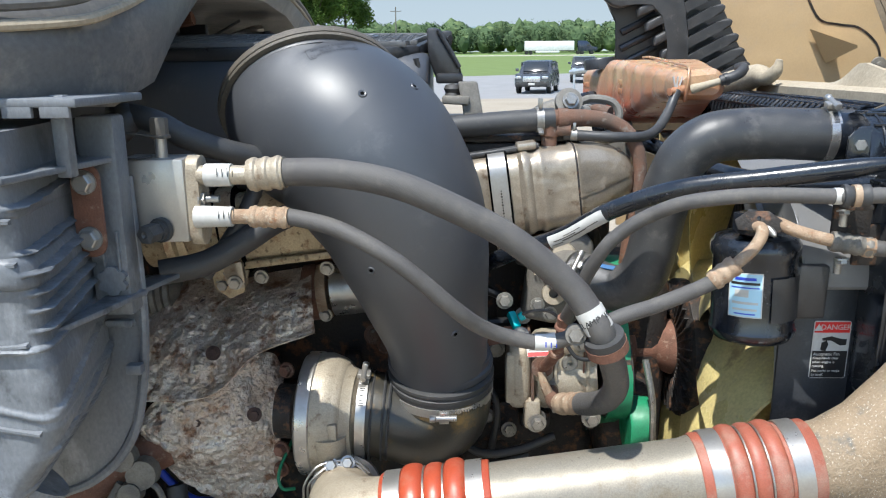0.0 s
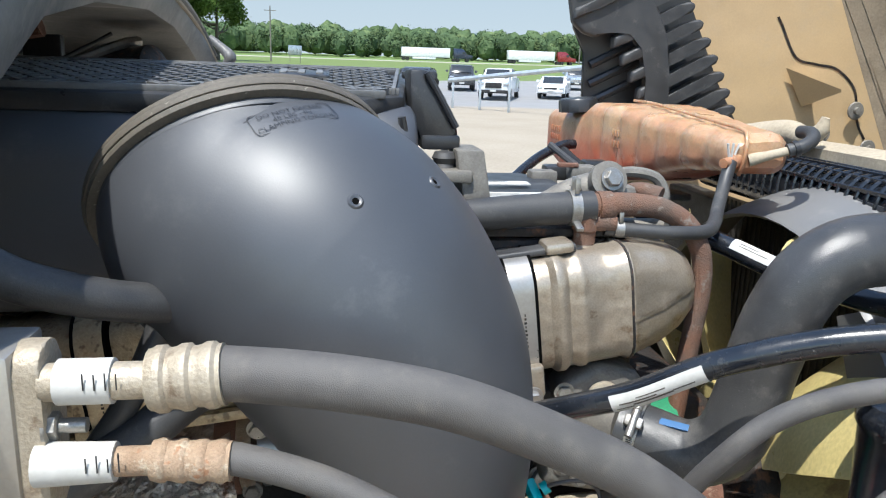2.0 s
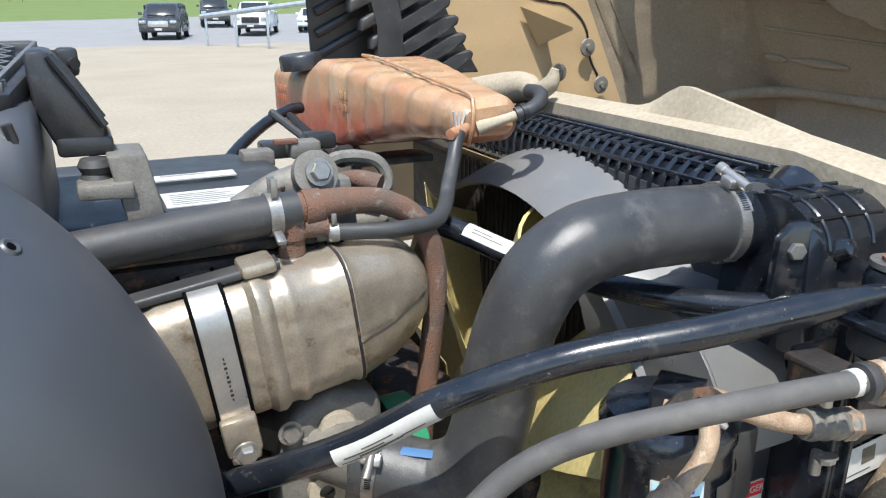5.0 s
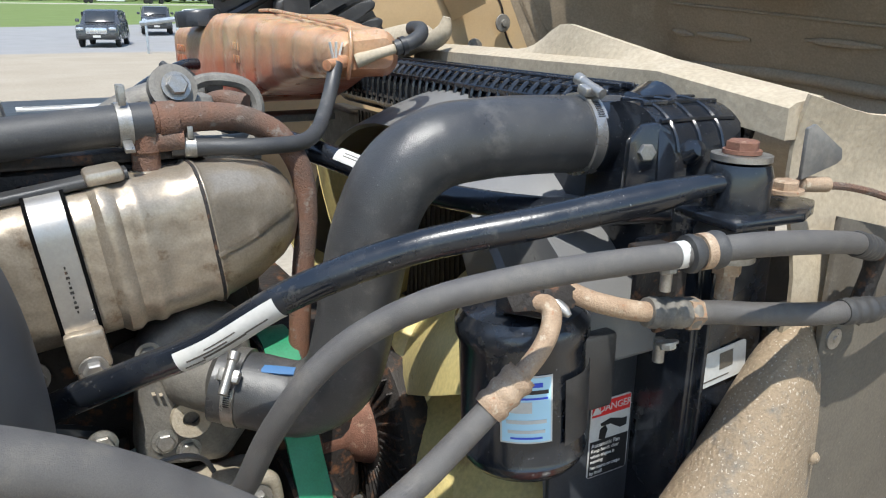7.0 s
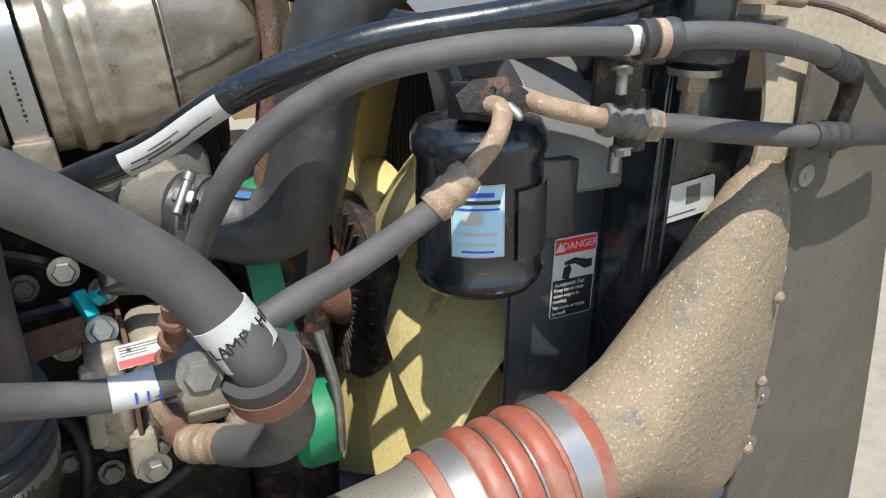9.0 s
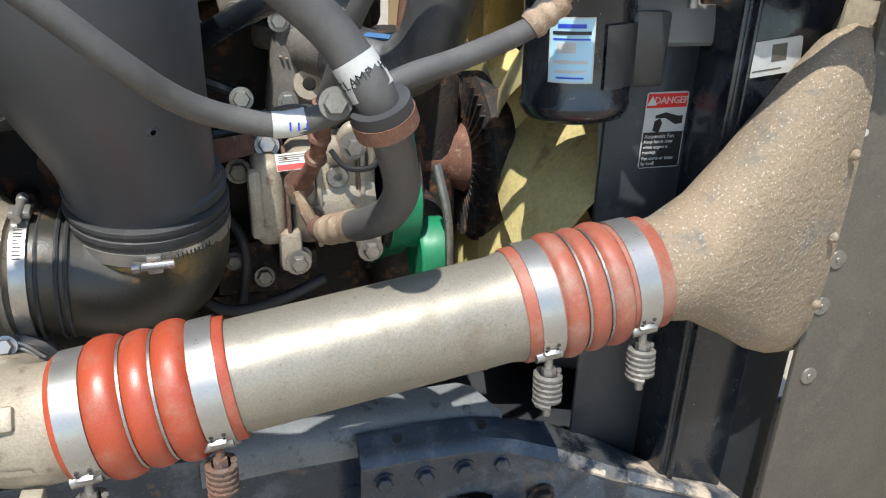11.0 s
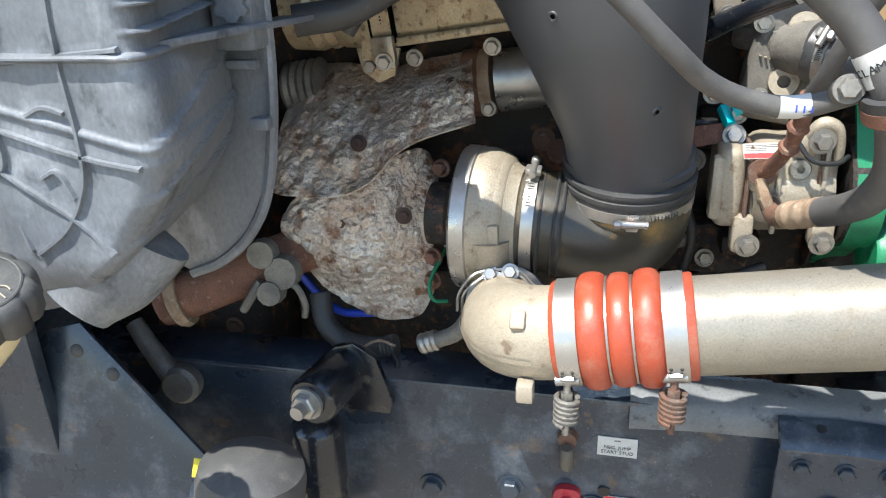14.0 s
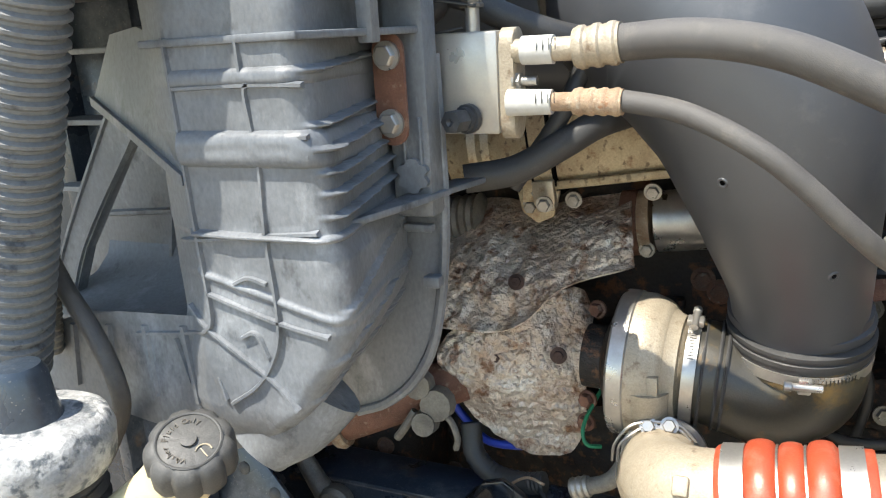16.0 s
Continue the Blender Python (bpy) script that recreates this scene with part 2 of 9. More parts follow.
    "blue": mat("light_blue_label", (0.38, 0.6, 0.72), (0.34, 0.56, 0.68), 0.4, bump=0),
    "blue_wire": mat("blue_wire", (0.02, 0.06, 0.5), (0.02, 0.05, 0.4), 0.4, bump=0),
    "teal": mat("teal_connector", (0.0, 0.42, 0.45), (0.0, 0.36, 0.4), 0.4, bump=0),
    "core": mat("radiator_core", (0.03, 0.028, 0.025), (0.05, 0.045, 0.04), 0.6, 0.3, scale=60, fine=400, bump=0.5),
    "dusty_plate": mat("dusty_grey_steel_plate", (0.15, 0.155, 0.155), (0.12, 0.125, 0.128), 0.55, scale=14, fine=300, bump=0.1, dust=(0.23, 0.22, 0.2), dusty=0.3, c=(0.04, 0.042, 0.045), spots=0.12),
    "worn_lip": mat("worn_painted_edge", (0.02, 0.026, 0.036), (0.03, 0.036, 0.046), 0.45, scale=12, fine=300, bump=0.25, c=(0.42, 0.34, 0.25), spots=0.55, dust=(0.26, 0.25, 0.23), dusty=0.5),
    "cap": mat("dusty_black_cap", (0.05, 0.049, 0.047), (0.07, 0.068, 0.064), 0.6, scale=30, fine=700, bump=0.12, dust=(0.14, 0.13, 0.115), dusty=0.35),
    "chalk": mat("chalky_white_dust", (0.38, 0.38, 0.37), (0.2, 0.205, 0.21), 0.9, scale=30, fine=300, bump=0.6, c=(0.1, 0.11, 0.12), spots=0.32, dent=(60, 0.006)),
    "blue_paint": mat("blue_paint_mark", (0.05, 0.13, 0.27), (0.04, 0.11, 0.23), 0.5, bump=0),
    # flat black that stands for shade inside holes; also on the clamp gaskets
    "hole": mat("deep_shadow_hole", (0.004, 0.004, 0.004), (0.005, 0.005, 0.005), 0.95, bump=0, spec=0.0),
    "relief": mat("scuffed_raised_plastic", (0.12, 0.118, 0.114), (0.085, 0.085, 0.085), 0.5, scale=30, bump=0.1, dust=(0.2, 0.19, 0.17), dusty=0.3),
    "yellow": mat("yellow_label", (0.7, 0.55, 0.03), (0.65, 0.5, 0.03), 0.4, bump=0),
}


# ---- mesh helpers ----
ORIGIN = {}


def finish(bm, name, material, origin, sharp=0.7):
    bmesh.ops.recalc_face_normals(bm, faces=bm.faces)
    bm.normal_update()
    for f in bm.faces:
        f.smooth = True
    for e in bm.edges:
        if len(e.link_faces) == 2 and e.calc_face_angle(0) > sharp:
            e.smooth = False
    bm.transform(Matrix.Translation(-Vector(origin)))
    me = bpy.data.meshes.new(name)
    bm.to_mesh(me)
    bm.free()
    me.materials.append(M[material] if isinstance(material, str) else material)
    return me


def thing(name, at, label, category, group="", kind="", bm=None, material=None):
    """A top-level thing with its origin at the given place: an Empty, or one mesh built in world coordinates."""
    data = finish(bm, name, material, at) if bm else None
    ob = new(name, data)
    ob.location = at
    if not bm:
        ob.empty_display_size = 0.05
    ORIGIN[ob] = Vector(at)
    return tagged(ob, label, category, group, kind)


def part(name, bm, material, parent, label=""):
    ob = new(name, finish(bm, name, material, ORIGIN[parent]))
    ob.parent = parent
    ORIGIN[ob] = ORIGIN[parent]
    return tagged(ob, label)


def axis(p, d, up=(0, 0, 1)):
    """A frame at p whose z runs along d."""
    d = Vector(d).normalized()
    u = Vector(up)
    if abs(d.dot(u)) > 0.98:
        u = Vector((1, 0, 0))
    x = u.cross(d).normalized()
    y = d.cross(x)
    m = Matrix((x, y, d)).transposed().to_4x4()
    m.translation = Vector(p)
    return m


def smooth_path(pts, n=8):
    P = [Vector(p) for p in pts]
    if len(P) == 2:
        return [P[0].lerp(P[1], i / n) for i in range(n + 1)], [i / n for i in range(n + 1)]
    Q = [2 * P[0] - P[1]] + P + [2 * P[-1] - P[-2]]
    out, par = [], []
    for i in range(1, len(Q) - 2):
        a, b, c, d = Q[i - 1:i + 3]
        for k in range(n):
            t = k / n
            out.append(0.5 * (2 * b + (c - a) * t + (2 * a - 5 * b + 4 * c - d) * t * t + (3 * b - a - 3 * c + d) * t ** 3))
            par.append(i - 1 + t)
    return out + [P[-1]], par + [len(P) - 1]


def loft(rings, caps=True, closed=False):
    bm = bmesh.new()
    R = [[bm.verts.new(p) for p in r] for r in rings]
    k = len(R[0])
    pairs = list(zip(R, R[1:])) + ([(R[-1], R[0])] if closed else [])
    for a, b in pairs:
        for i in range(k):
            j = (i + 1) % k
            bm.faces.new((a[i], a[j], b[j], b[i]))
    if caps and not closed:
        bm.faces.new(R[0])
        bm.faces.new(R[-1][::-1])
    return bm


def frames(path):
    """Directions and side vectors carried along a path without twist."""
    T = [(path[min(i + 1, len(path) - 1)] - path[max(i - 1, 0)]).normalized() for i in range(len(path))]
    u = Vector((0, 0, 1)) if abs(T[0].z) < 0.9 else Vector((0, 1, 0))
    u = (u - T[0] * u.dot(T[0])).normalized()
    out = []
    for t in T:
        u = (u - t * u.dot(t)).normalized()
        out.append((t, u, t.cross(u)))
    return out


def tube(pts, r, seg=14, n=8, caps=True, wob=0.0, ridge=None):
    path, par = smooth_path(pts, n)
    rs = r if isinstance(r, (list, tuple)) else [r] * len(pts)
    rings = []
    for i, (p, (t, u, v)) in enumerate(zip(path, frames(path))):
        k = min(int(par[i]), len(rs) - 1)
        ra, rb, rc, rd = (rs[min(max(k + q, 0), len(rs) - 1)] for q in (-1, 0, 1, 2))
        f = par[i] - k
        rr = 0.5 * (2 * rb + (rc - ra) * f + (2 * ra - 5 * rb + 4 * rc - rd) * f * f + (3 * rb - ra - 3 * rc + rd) * f ** 3)
        if ridge:
            rr += ridge if i % 2 else 0
        rings.append([p + (u * math.cos(a) + v * math.sin(a)) * rr * (1 + wob * noise.noise(p * 40 + u * math.cos(a) * 3)) for a in [2 * math.pi * s / seg for s in range(seg)]])
    return loft(rings, caps)


def lathe(profile, m, seg=24, lobes=0, depth=0.0):
    """profile: (radius, height) pairs along the frame's z."""
    rings = []
    for r, h in profile:
        r = max(r, 1e-4)
        ring = []
        for s in range(seg):
            a = 2 * math.pi * s / seg
            q = r * (1 - depth * max(0, math.cos(lobes * a)) ** 2) if lobes else r
            ring.append(m @ Vector((q * math.cos(a), q * math.sin(a), h)))
        rings.append(ring)
    return loft(rings)


def box(size, m, bevel=0.0, seg=2):
    bm = bmesh.new()
    bmesh.ops.create_cube(bm, size=1, matrix=Matrix.Diagonal((*size, 1)))
    if bevel:
        bmesh.ops.bevel(bm, geom=bm.edges[:], offset=bevel, segments=seg, profile=0.5, affect="EDGES")
    bm.transform(m if isinstance(m, Matrix) else Matrix.Translation(m))
    return bm


def prism(poly, h, m, bevel=0.0, seg=2):
    """A polygon in the frame's xy plane, raised by h along z."""
    bm = loft([[Vector((x, y, 0)) for x, y in poly], [Vector((x, y, h)) for x, y in poly]])
    if bevel:
        bmesh.ops.bevel(bm, geom=bm.edges[:], offset=bevel, segments=seg, profile=0.5, affect="EDGES", clamp_overlap=True)
    bm.transform(m)
    return bm


def rrect(w, h, r, n=5):
    out = []
    for cx, cy, a0 in ((w / 2 - r, h / 2 - r, 0), (-w / 2 + r, h / 2 - r, 90), (-w / 2 + r, -h / 2 + r, 180), (w / 2 - r, -h / 2 + r, 270)):
        for k in range(n + 1):
            a = radians(a0 + 90 * k / n)
            out.append((cx + r * math.cos(a), cy + r * math.sin(a)))
    return out


def join(*bms):
    out = bms[0]
    for b in bms[1:]:
        me = bpy.data.meshes.new("tmp")
        b.to_mesh(me)
        out.from_mesh(me)
        bpy.data.meshes.remove(me)
        b.free()
    return out


def hexa(p, d, s, h=None, washer=1.35):
    """A hexagon bolt head of radius s on a washer."""
    h = h or s * 0.9
    m = axis(p, d)
    head = lathe([(s * 0.2, 0), (s, 0), (s, h * 0.85), (s * 0.86, h), (s * 0.1, h)], m, 6)
    return join(head, lathe([(s * 0.3, -h * 0.1), (s * washer, -h * 0.1), (s * washer, h * 0.22), (s * 0.3, h * 0.22)], m, 18))


def ring_band(p, d, r, w, t=0.0012, seg=36):
    m = axis(p, d)
    return lathe([(r, -w / 2), (r + t, -w / 2), (r + t, w / 2), (r, w / 2)], m, seg)


def worm_clamp(parent, p, d, r, w, screw_dir, material="steel", name="hose_clamp"):
    """A band with its notched strap and the screw housing, under a thing."""
    band = part(name, ring_band(p, d, r, w, 0.0011), material, parent, "bright steel band clamp")
    d, s = Vector(d).normalized(), Vector(screw_dir).normalized()
    s = (s - d * s.dot(d)).normalized()
    q = Vector(p) + s * (r + 0.006)
    tang = d.cross(s)
    hs = join(box((w * 1.05, 0.019, 0.008), axis(q, s, d) @ pose(0, 0, 0, 0, 0, 0), 0.002), lathe([(0.001, -0.02), (0.002, -0.0203), (0.0052, -0.02), (0.0052, -0.013), (0.0042, -0.012), (0.0042, 0.017), (0.001, 0.0172)], axis(q + s * 0.003, tang), 12))
    part("screw_housing", hs, material, band)
    slots = []
    for k in range(9):
        a = 0.28 + k * 0.055
        e = s * math.cos(a) + tang * math.sin(a)
        slots.append(box((0.0009, w * 0.5, 0.0006), axis(Vector(p) + e * (r + 0.0013), e, d), 0))
    part("band_slots", join(*slots), "ink", band)
    return band


def writing(parent, text, size, m, material="ink", depth=0.0002, name="lettering", spacing=1.0, align="CENTER"):
    cu = bpy.data.curves.new("tmp", "FONT")
    cu.body, cu.size, cu.extrude, cu.align_x, cu.align_y, cu.resolution_u = text, size, depth, align, "CENTER", 2
    cu.space_line, cu.space_character = 1.0, spacing
    ob = bpy.data.objects.new("tmp", cu)
    scene.collection.objects.link(ob)
    bpy.context.view_layer.update()
    me = bpy.data.meshes.new_from_object(ob)
    bpy.data.objects.remove(ob)
    bm = bmesh.new()
    bm.from_mesh(me)
    bpy.data.meshes.remove(me)
    bm.transform(m)
    return part(name, bm, material, parent)


def bars(parent, m, rows, width, pitch, material="ink", seed=1, h=0.45):
    """Unreadable lines of print as plain bars."""
    rnd = random.Random(seed)
    b = []
    for k in range(rows):
        w = width * rnd.uniform(0.55, 1)
        b.append(box((w, pitch * h, 0.0003), m @ Matrix.Translation((-(width - w) / 2, -k * pitch, 0)), 0))
    return part("print_bars", join(*b), material, parent)


def hug(ob, target, lift):
    """Lays a part's mesh on the nearest surface of another part, keeping its own height above its plane."""
    bpy.context.view_layer.update()
    o, q = ORIGIN[ob], ORIGIN[target]
    for v in ob.data.vertices:
        hit, p, n, _ = target.closest_point_on_mesh(Vector(v.co) + o - q)
        if hit:
            v.co = p + q - o + n * lift
    return ob


def cast_on(ob, target, out, lift):
    """Drops a part's mesh onto the outer skin of another part along -out."""
    bpy.context.view_layer.update()
    o, q = ORIGIN[ob], ORIGIN[target]
    for v in ob.data.vertices:
        hit, p, n, _ = target.ray_cast(Vector(v.co) + o - q + out * 0.08, -out)
        if hit:
            v.co = p + q - o + out * lift
    return ob


def face_frame(p, right, up):
    """A frame at p for a label: x to its right, y up, z out of it."""
    r, u = Vector(right).normalized(), Vector(up).normalized()
    u = (u - r * u.dot(r)).normalized()
    m = Matrix((r, u, r.cross(u))).transposed().to_4x4()
    m.translation = Vector(p)
    return m


# ---- ground and distance ----
def terrain(x, y):
    d = math.hypot(x, y)
    z = 0.0
    if y > 40:
        z = (d - 46) * 0.0215 if d > 46 else 0
    z = min(z, 7 + (d - 370) * 0.01) if d > 370 else z
    return z


def build_ground():
    bm = bmesh.new()
    ys = [-120, -40, -10, -3, 0, 3, 6, 10, 15, 20, 26, 32, 38, 43, 47, 52, 58, 65, 73, 82, 92, 105, 120, 140, 165, 195, 230, 270, 320, 400, 600, 1100, 2500]
    xs = [-1500, -700, -350, -200, -130, -90, -60, -42, -30, -20, -12, -6, 0, 6, 12, 20, 30, 42, 60, 90, 130, 200, 350, 700, 1500]
    grid = [[bm.verts.new((x, y, terrain(x, y))) for x in xs] for y in ys]
    for a, b in zip(grid, grid[1:]):
        for i in range(len(xs) - 1):
            bm.faces.new((a[i], a[i + 1], b[i + 1], b[i]))
    m = mat("gravel_and_asphalt_lot", (0.3, 0.252, 0.188), (0.265, 0.222, 0.165), 0.95, scale=0.35, fine=14, bump=0.4, dust=(0.25, 0.215, 0.165), dusty=0.3)
    nt = m.node_tree
    n, l = nt.nodes, nt.links.new
    p = n["Principled BSDF"]
    base = p.inputs["Base Color"].links[0].from_socket
    geo = n.new("ShaderNodeNewGeometry")
    sep = n.new("ShaderNodeSeparateXYZ")
    l(geo.outputs["Position"], sep.inputs[0])
    ns = n.new("ShaderNodeTexNoise")
    ns.inputs["Scale"].default_value, ns.inputs["Detail"].default_value = 0.12, 4

    def band(a, b, c, lo, wob, tint):
        # a*x + b*y + c above lo, with a wobbling edge
        k = n.new("ShaderNodeMath")
        k.operation = "MULTIPLY_ADD"
        l(sep.outputs[0], k.inputs[0])
        k.inputs[1].default_value, k.inputs[2].default_value = a, c
        k2 = n.new("ShaderNodeMath")
        k2.operation = "MULTIPLY_ADD"
        l(sep.outputs[1], k2.inputs[0])
        k2.inputs[1].default_value = b
        l(k.outputs[0], k2.inputs[2])
        k3 = n.new("ShaderNodeMath")
        k3.operation = "MULTIPLY_ADD"
        l(ns.outputs[0], k3.inputs[0])
        k3.inputs[1].default_value = wob
        l(k2.outputs[0], k3.inputs[2])
        r = n.new("ShaderNodeMapRange")
        r.inputs["From Min"].default_value, r.inputs["From Max"].default_value = lo, lo + abs(wob) * 0.3 + 0.1
        l(k3.outputs[0], r.inputs["Value"])
        mx = n.new("ShaderNodeMix")
        mx.data_type = "RGBA"
        l(r.outputs[0], mx.inputs["Factor"])
        l(band.col, mx.inputs[6])
        gr = n.new("ShaderNodeTexNoise")
        gr.inputs["Scale"].default_value, gr.inputs["Detail"].default_value = 0.8, 6
        l(geo.outputs["Position"], gr.inputs["Vector"])
        cr = n.new("ShaderNodeMix")
        cr.data_type = "RGBA"
        cr.inputs[6].default_value, cr.inputs[7].default_value = (*tint, 1), (*[v * 0.72 for v in tint], 1)
        l(gr.outputs[0], cr.inputs["Factor"])
        l(cr.outputs[2], mx.inputs[7])
        band.col = mx.outputs[2]
    l(geo.outputs["Position"], ns.inputs["Vector"])
    band.col = base
    band(0.0, 1.0, 0.0, 40.0, 5.0, (0.25, 0.245, 0.24))        # worn asphalt
    band(-0.55, 1.0, 0.0, 72.0, 4.0, (0.125, 0.172, 0.038))      # lawn
    band(0.0, 1.0, 0.0, 205.0, 3.0, (0.36, 0.33, 0.26))       # far road
    band(0.0, 1.0, 0.0, 222.0, 3.0, (0.14, 0.21, 0.05))       # verge
    l(band.col, p.inputs["Base Color"])
    thing("ground", (0, 0, 0), "pale gravel lot with worn asphalt and mown grass beyond", "ground", kind="structure", bm=bm, material=m)


build_ground()


# ---- frame rail and chassis ----
def chassis():
    rail = thing("frame_rail", (-0.3, 1.0, 0.75), "dark navy painted steel truck frame rail with stains", "frame rail")
    part("web", box((1.5, 0.012, 0.30), (-0.55, 0.996, 0.885), 0.004), "rail", rail)
    part("top_flange", box((1.5, 0.085, 0.010), (-0.55, 1.032, 1.031), 0.004), "rail", rail)
    part("front_web", box((0.9, 0.012, 0.36), (0.62, 0.998, 0.80), 0.004), "rail", rail)
    for k, (x, z) in enumerate(((-0.24, 0.885), (-0.13, 0.90), (-0.02, 0.885))):
        part("frame_bolt", hexa((x, 0.99, z - 0.02), (0, -1, 0), 0.014), "rail", rail)
    part("bolt_hole", lathe([(0.0005, 0), (0.008, 0), (0.008, 0.001), (0.0005, 0.001)], axis((-0.005, 0.9885, 0.893), (0, -1, 0)), 16), "ink", rail)
    # formed plate over the front of the rail
    plate = thing("frame_bracket", (0.3, 0.97, 0.95), "dusty black formed steel bracket bolted on the frame rail", "bracket")
    rings = []
    for x, y1, f in ((0.02, 1.034, 0.0), (0.10, 1.036, 0.006), (0.20, 1.037, 0.008), (0.325, 1.038, 0.008), (0.342, 1.03, 0.006), (0.358, 0.995, 0.0), (0.366, 0.985, -0.004)):
        edge = [(0.984, 1.006), (0.9845, 1.016), (0.987, 1.028), (0.995, 1.038), (1.01, 1.043), (1.04, 1.046)]
        edge = [(min(y, y1 - 0.001 * (5 - k)), z + f) for k, (y, z) in enumerate(edge)]
        rings.append([Vector((x, y, z)) for y, z in edge] + [Vector((x, y + 0.001, z - 0.006)) for y, z in reversed(edge)])
    # rolled edge of the rail itself; its pale grey paints dust and sunlight
    part("cover_plate", loft(rings), "dusty_plate", plate, "dusty rolled edge of the rail, pale grey as if sunlit")
    # flange of the bracket, level at first and then falling away forwards, its edge worn bare
    lip = ((0.19, 0.95, 1.02, 0.985, 1.042), (0.26, 0.95, 1.021, 0.985, 1.044), (0.325, 0.95, 1.019, 0.985, 1.042), (0.372, 0.945, 1.011, 0.985, 1.032), (0.42, 0.93, 1.0, 0.98, 1.021), (0.48, 0.905, 0.984, 0.96, 0.999), (0.54, 0.886, 0.971, 0.936, 0.972), (0.60, 0.874, 0.952, 0.925, 0.949), (0.645, 0.869, 0.934, 0.92, 0.93))
    def lip_rings(rows):
        return [[Vector((x, y, z - 0.004)), Vector((x, y - 0.001, z)), Vector((x, y + 0.008, z + 0.35 * (zb - z) + 0.006)), Vector((x, yb, zb)), Vector((x, yb, zb - 0.006)), Vector((x, y + 0.008, z - 0.002))] for x, y, z, yb, zb in rows]
    part("top_lip", loft(lip_rings(lip[:5])), "rail", plate)
    part("worn_lip", loft(lip_rings(lip[4:])), "worn_lip", plate, "flange worn to sandy bare metal")
    rings = [[Vector((x, y + 0.003, 0.70)), Vector((x, y + 0.003, z - 0.001)), Vector((x, y + 0.011, z - 0.001)), Vector((x, y + 0.011, 0.70))] for x, y, z, yb, zb in lip]
    part("side_plate", loft(rings), "rail", plate)
    for x in (0.216, 0.264, 0.311, 0.356):
        part("bracket_bolt", hexa((x, 0.953, 0.994), (0, -1, 0), 0.0095), "rail", plate)
    part("large_bolt", hexa((0.256, 0.953, 0.936), (0, -1, 0), 0.0155), "rail", plate)
    part("large_bolt", hexa((0.405, 0.936, 0.946), (0, -1, 0), 0.014), "iron", plate)
    # no opening is cut: a black disc paints the dark inside
    part("access_hole", lathe([(0.001, 0), (0.037, 0), (0.04, 0.002), (0.001, 0.002)], axis((0.317, 0.9525, 0.930), (0, -1, 0)) @ Matrix.Diagonal((1.0, 0.68, 1.0, 1.0)), 24), "hole", plate)
    for x in (0.235, 0.336):
        part("slot", lathe([(0.0005, 0), (0.006, 0), (0.006, 0.0012), (0.0005, 0.0012)], axis((x, 0.97, 1.0385), (0, -0.4, 1)), 14), "ink", plate)
    cab = thing("wiring_harness", (0.39, 0.93, 0.93), "black ribbed cable with a white plug on the frame bracket", "cable")
    part("cable", tube([(0.295, 0.958, 0.946), (0.325, 0.94, 0.938), (0.365, 0.922, 0.916), (0.42, 0.908, 0.895), (0.5, 0.88, 0.85)], 0.010, ridge=0.0012, n=12), "rubber", cab)
    part("plug", join(box((0.03, 0.022, 0.022), (0.408, 0.918, 0.935), 0.003), box((0.012, 0.018, 0.02), (0.402, 0.916, 0.919), 0.002), box((0.008, 0.018, 0.02), (0.418, 0.916, 0.919), 0.002)), "white", cab, "white plastic plug")
    # jump start labels and stud
    for x, z, txt, bg, sign in ((0.008, 0.967, "NEG. JUMP\nSTART STUD", "white", "-"), (0.02, 0.872, "POS. JUMP\nSTART STUD", "white", "+")):
        f = face_frame((x, 0.9885, z), (1, 0, 0), (0, 0, 1))
        lab = thing("warning_label", (x, 0.9885, z), "small white printed jump start label on the frame rail", "label", bm=box((0.050, 0.029, 0.0012), f, 0.0), material="white")
        writing(lab, txt, 0.0072, f @ Matrix.Translation((0, -0.005, 0.0009)), "ink" if sign == "-" else "red")
        if sign == "-":
            part("minus_sign", box((0.008, 0.0014, 0.0004), f @ Matrix.Translation((0, 0.0095, 0.0008)), 0), "ink", lab)
        else:
            part("plus_band", box((0.048, 0.012, 0.0004), f @ Matrix.Translation((0, 0.008, 0.0008)), 0), "red", lab, "red print band")
            writing(lab, "+", 0.011, f @ Matrix.Translation((0, 0.008, 0.0012)), "white")
    stud = thing("jump_stud", (-0.055, 0.985, 0.93), "capped jump start stud with a red rubber boot", "stud")
    part("stud_cap", lathe([(0.001, 0), (0.009, 0), (0.0095, 0.01), (0.0095, 0.03), (0.007, 0.034), (0.001, 0.034)], axis((-0.055, 0.974, 0.938), (0, -0.15, 1)), 16), "panel", stud, "grey rubber cap")
    part("stud_base", lathe([(0.001, 0), (0.014, 0), (0.012, 0.012), (0.001, 0.012)], axis((-0.055, 0.99, 0.975), (0, -1, 0)), 14), "rust", stud)
    part("boot", join(prism(rrect(0.036, 0.05, 0.012), 0.012, face_frame((-0.053, 0.99, 0.872), (1, 0, 0), (0, 0, 1)), 0.003), lathe([(0.001, 0), (0.008, 0), (0.008, 0.016), (0.001, 0.017)], axis((-0.053, 0.978, 0.878), (0, -1, 0)), 14)), mat("red_boot_rubber", (0.45, 0.03, 0.04), None, 0.5, bump=0.1), stud, "red rubber boot")
    # shock absorber
    sh = thing("shock_absorber", (-0.37, 0.93, 0.8), "gloss black shock absorber bolted to the frame rail", "shock absorber")
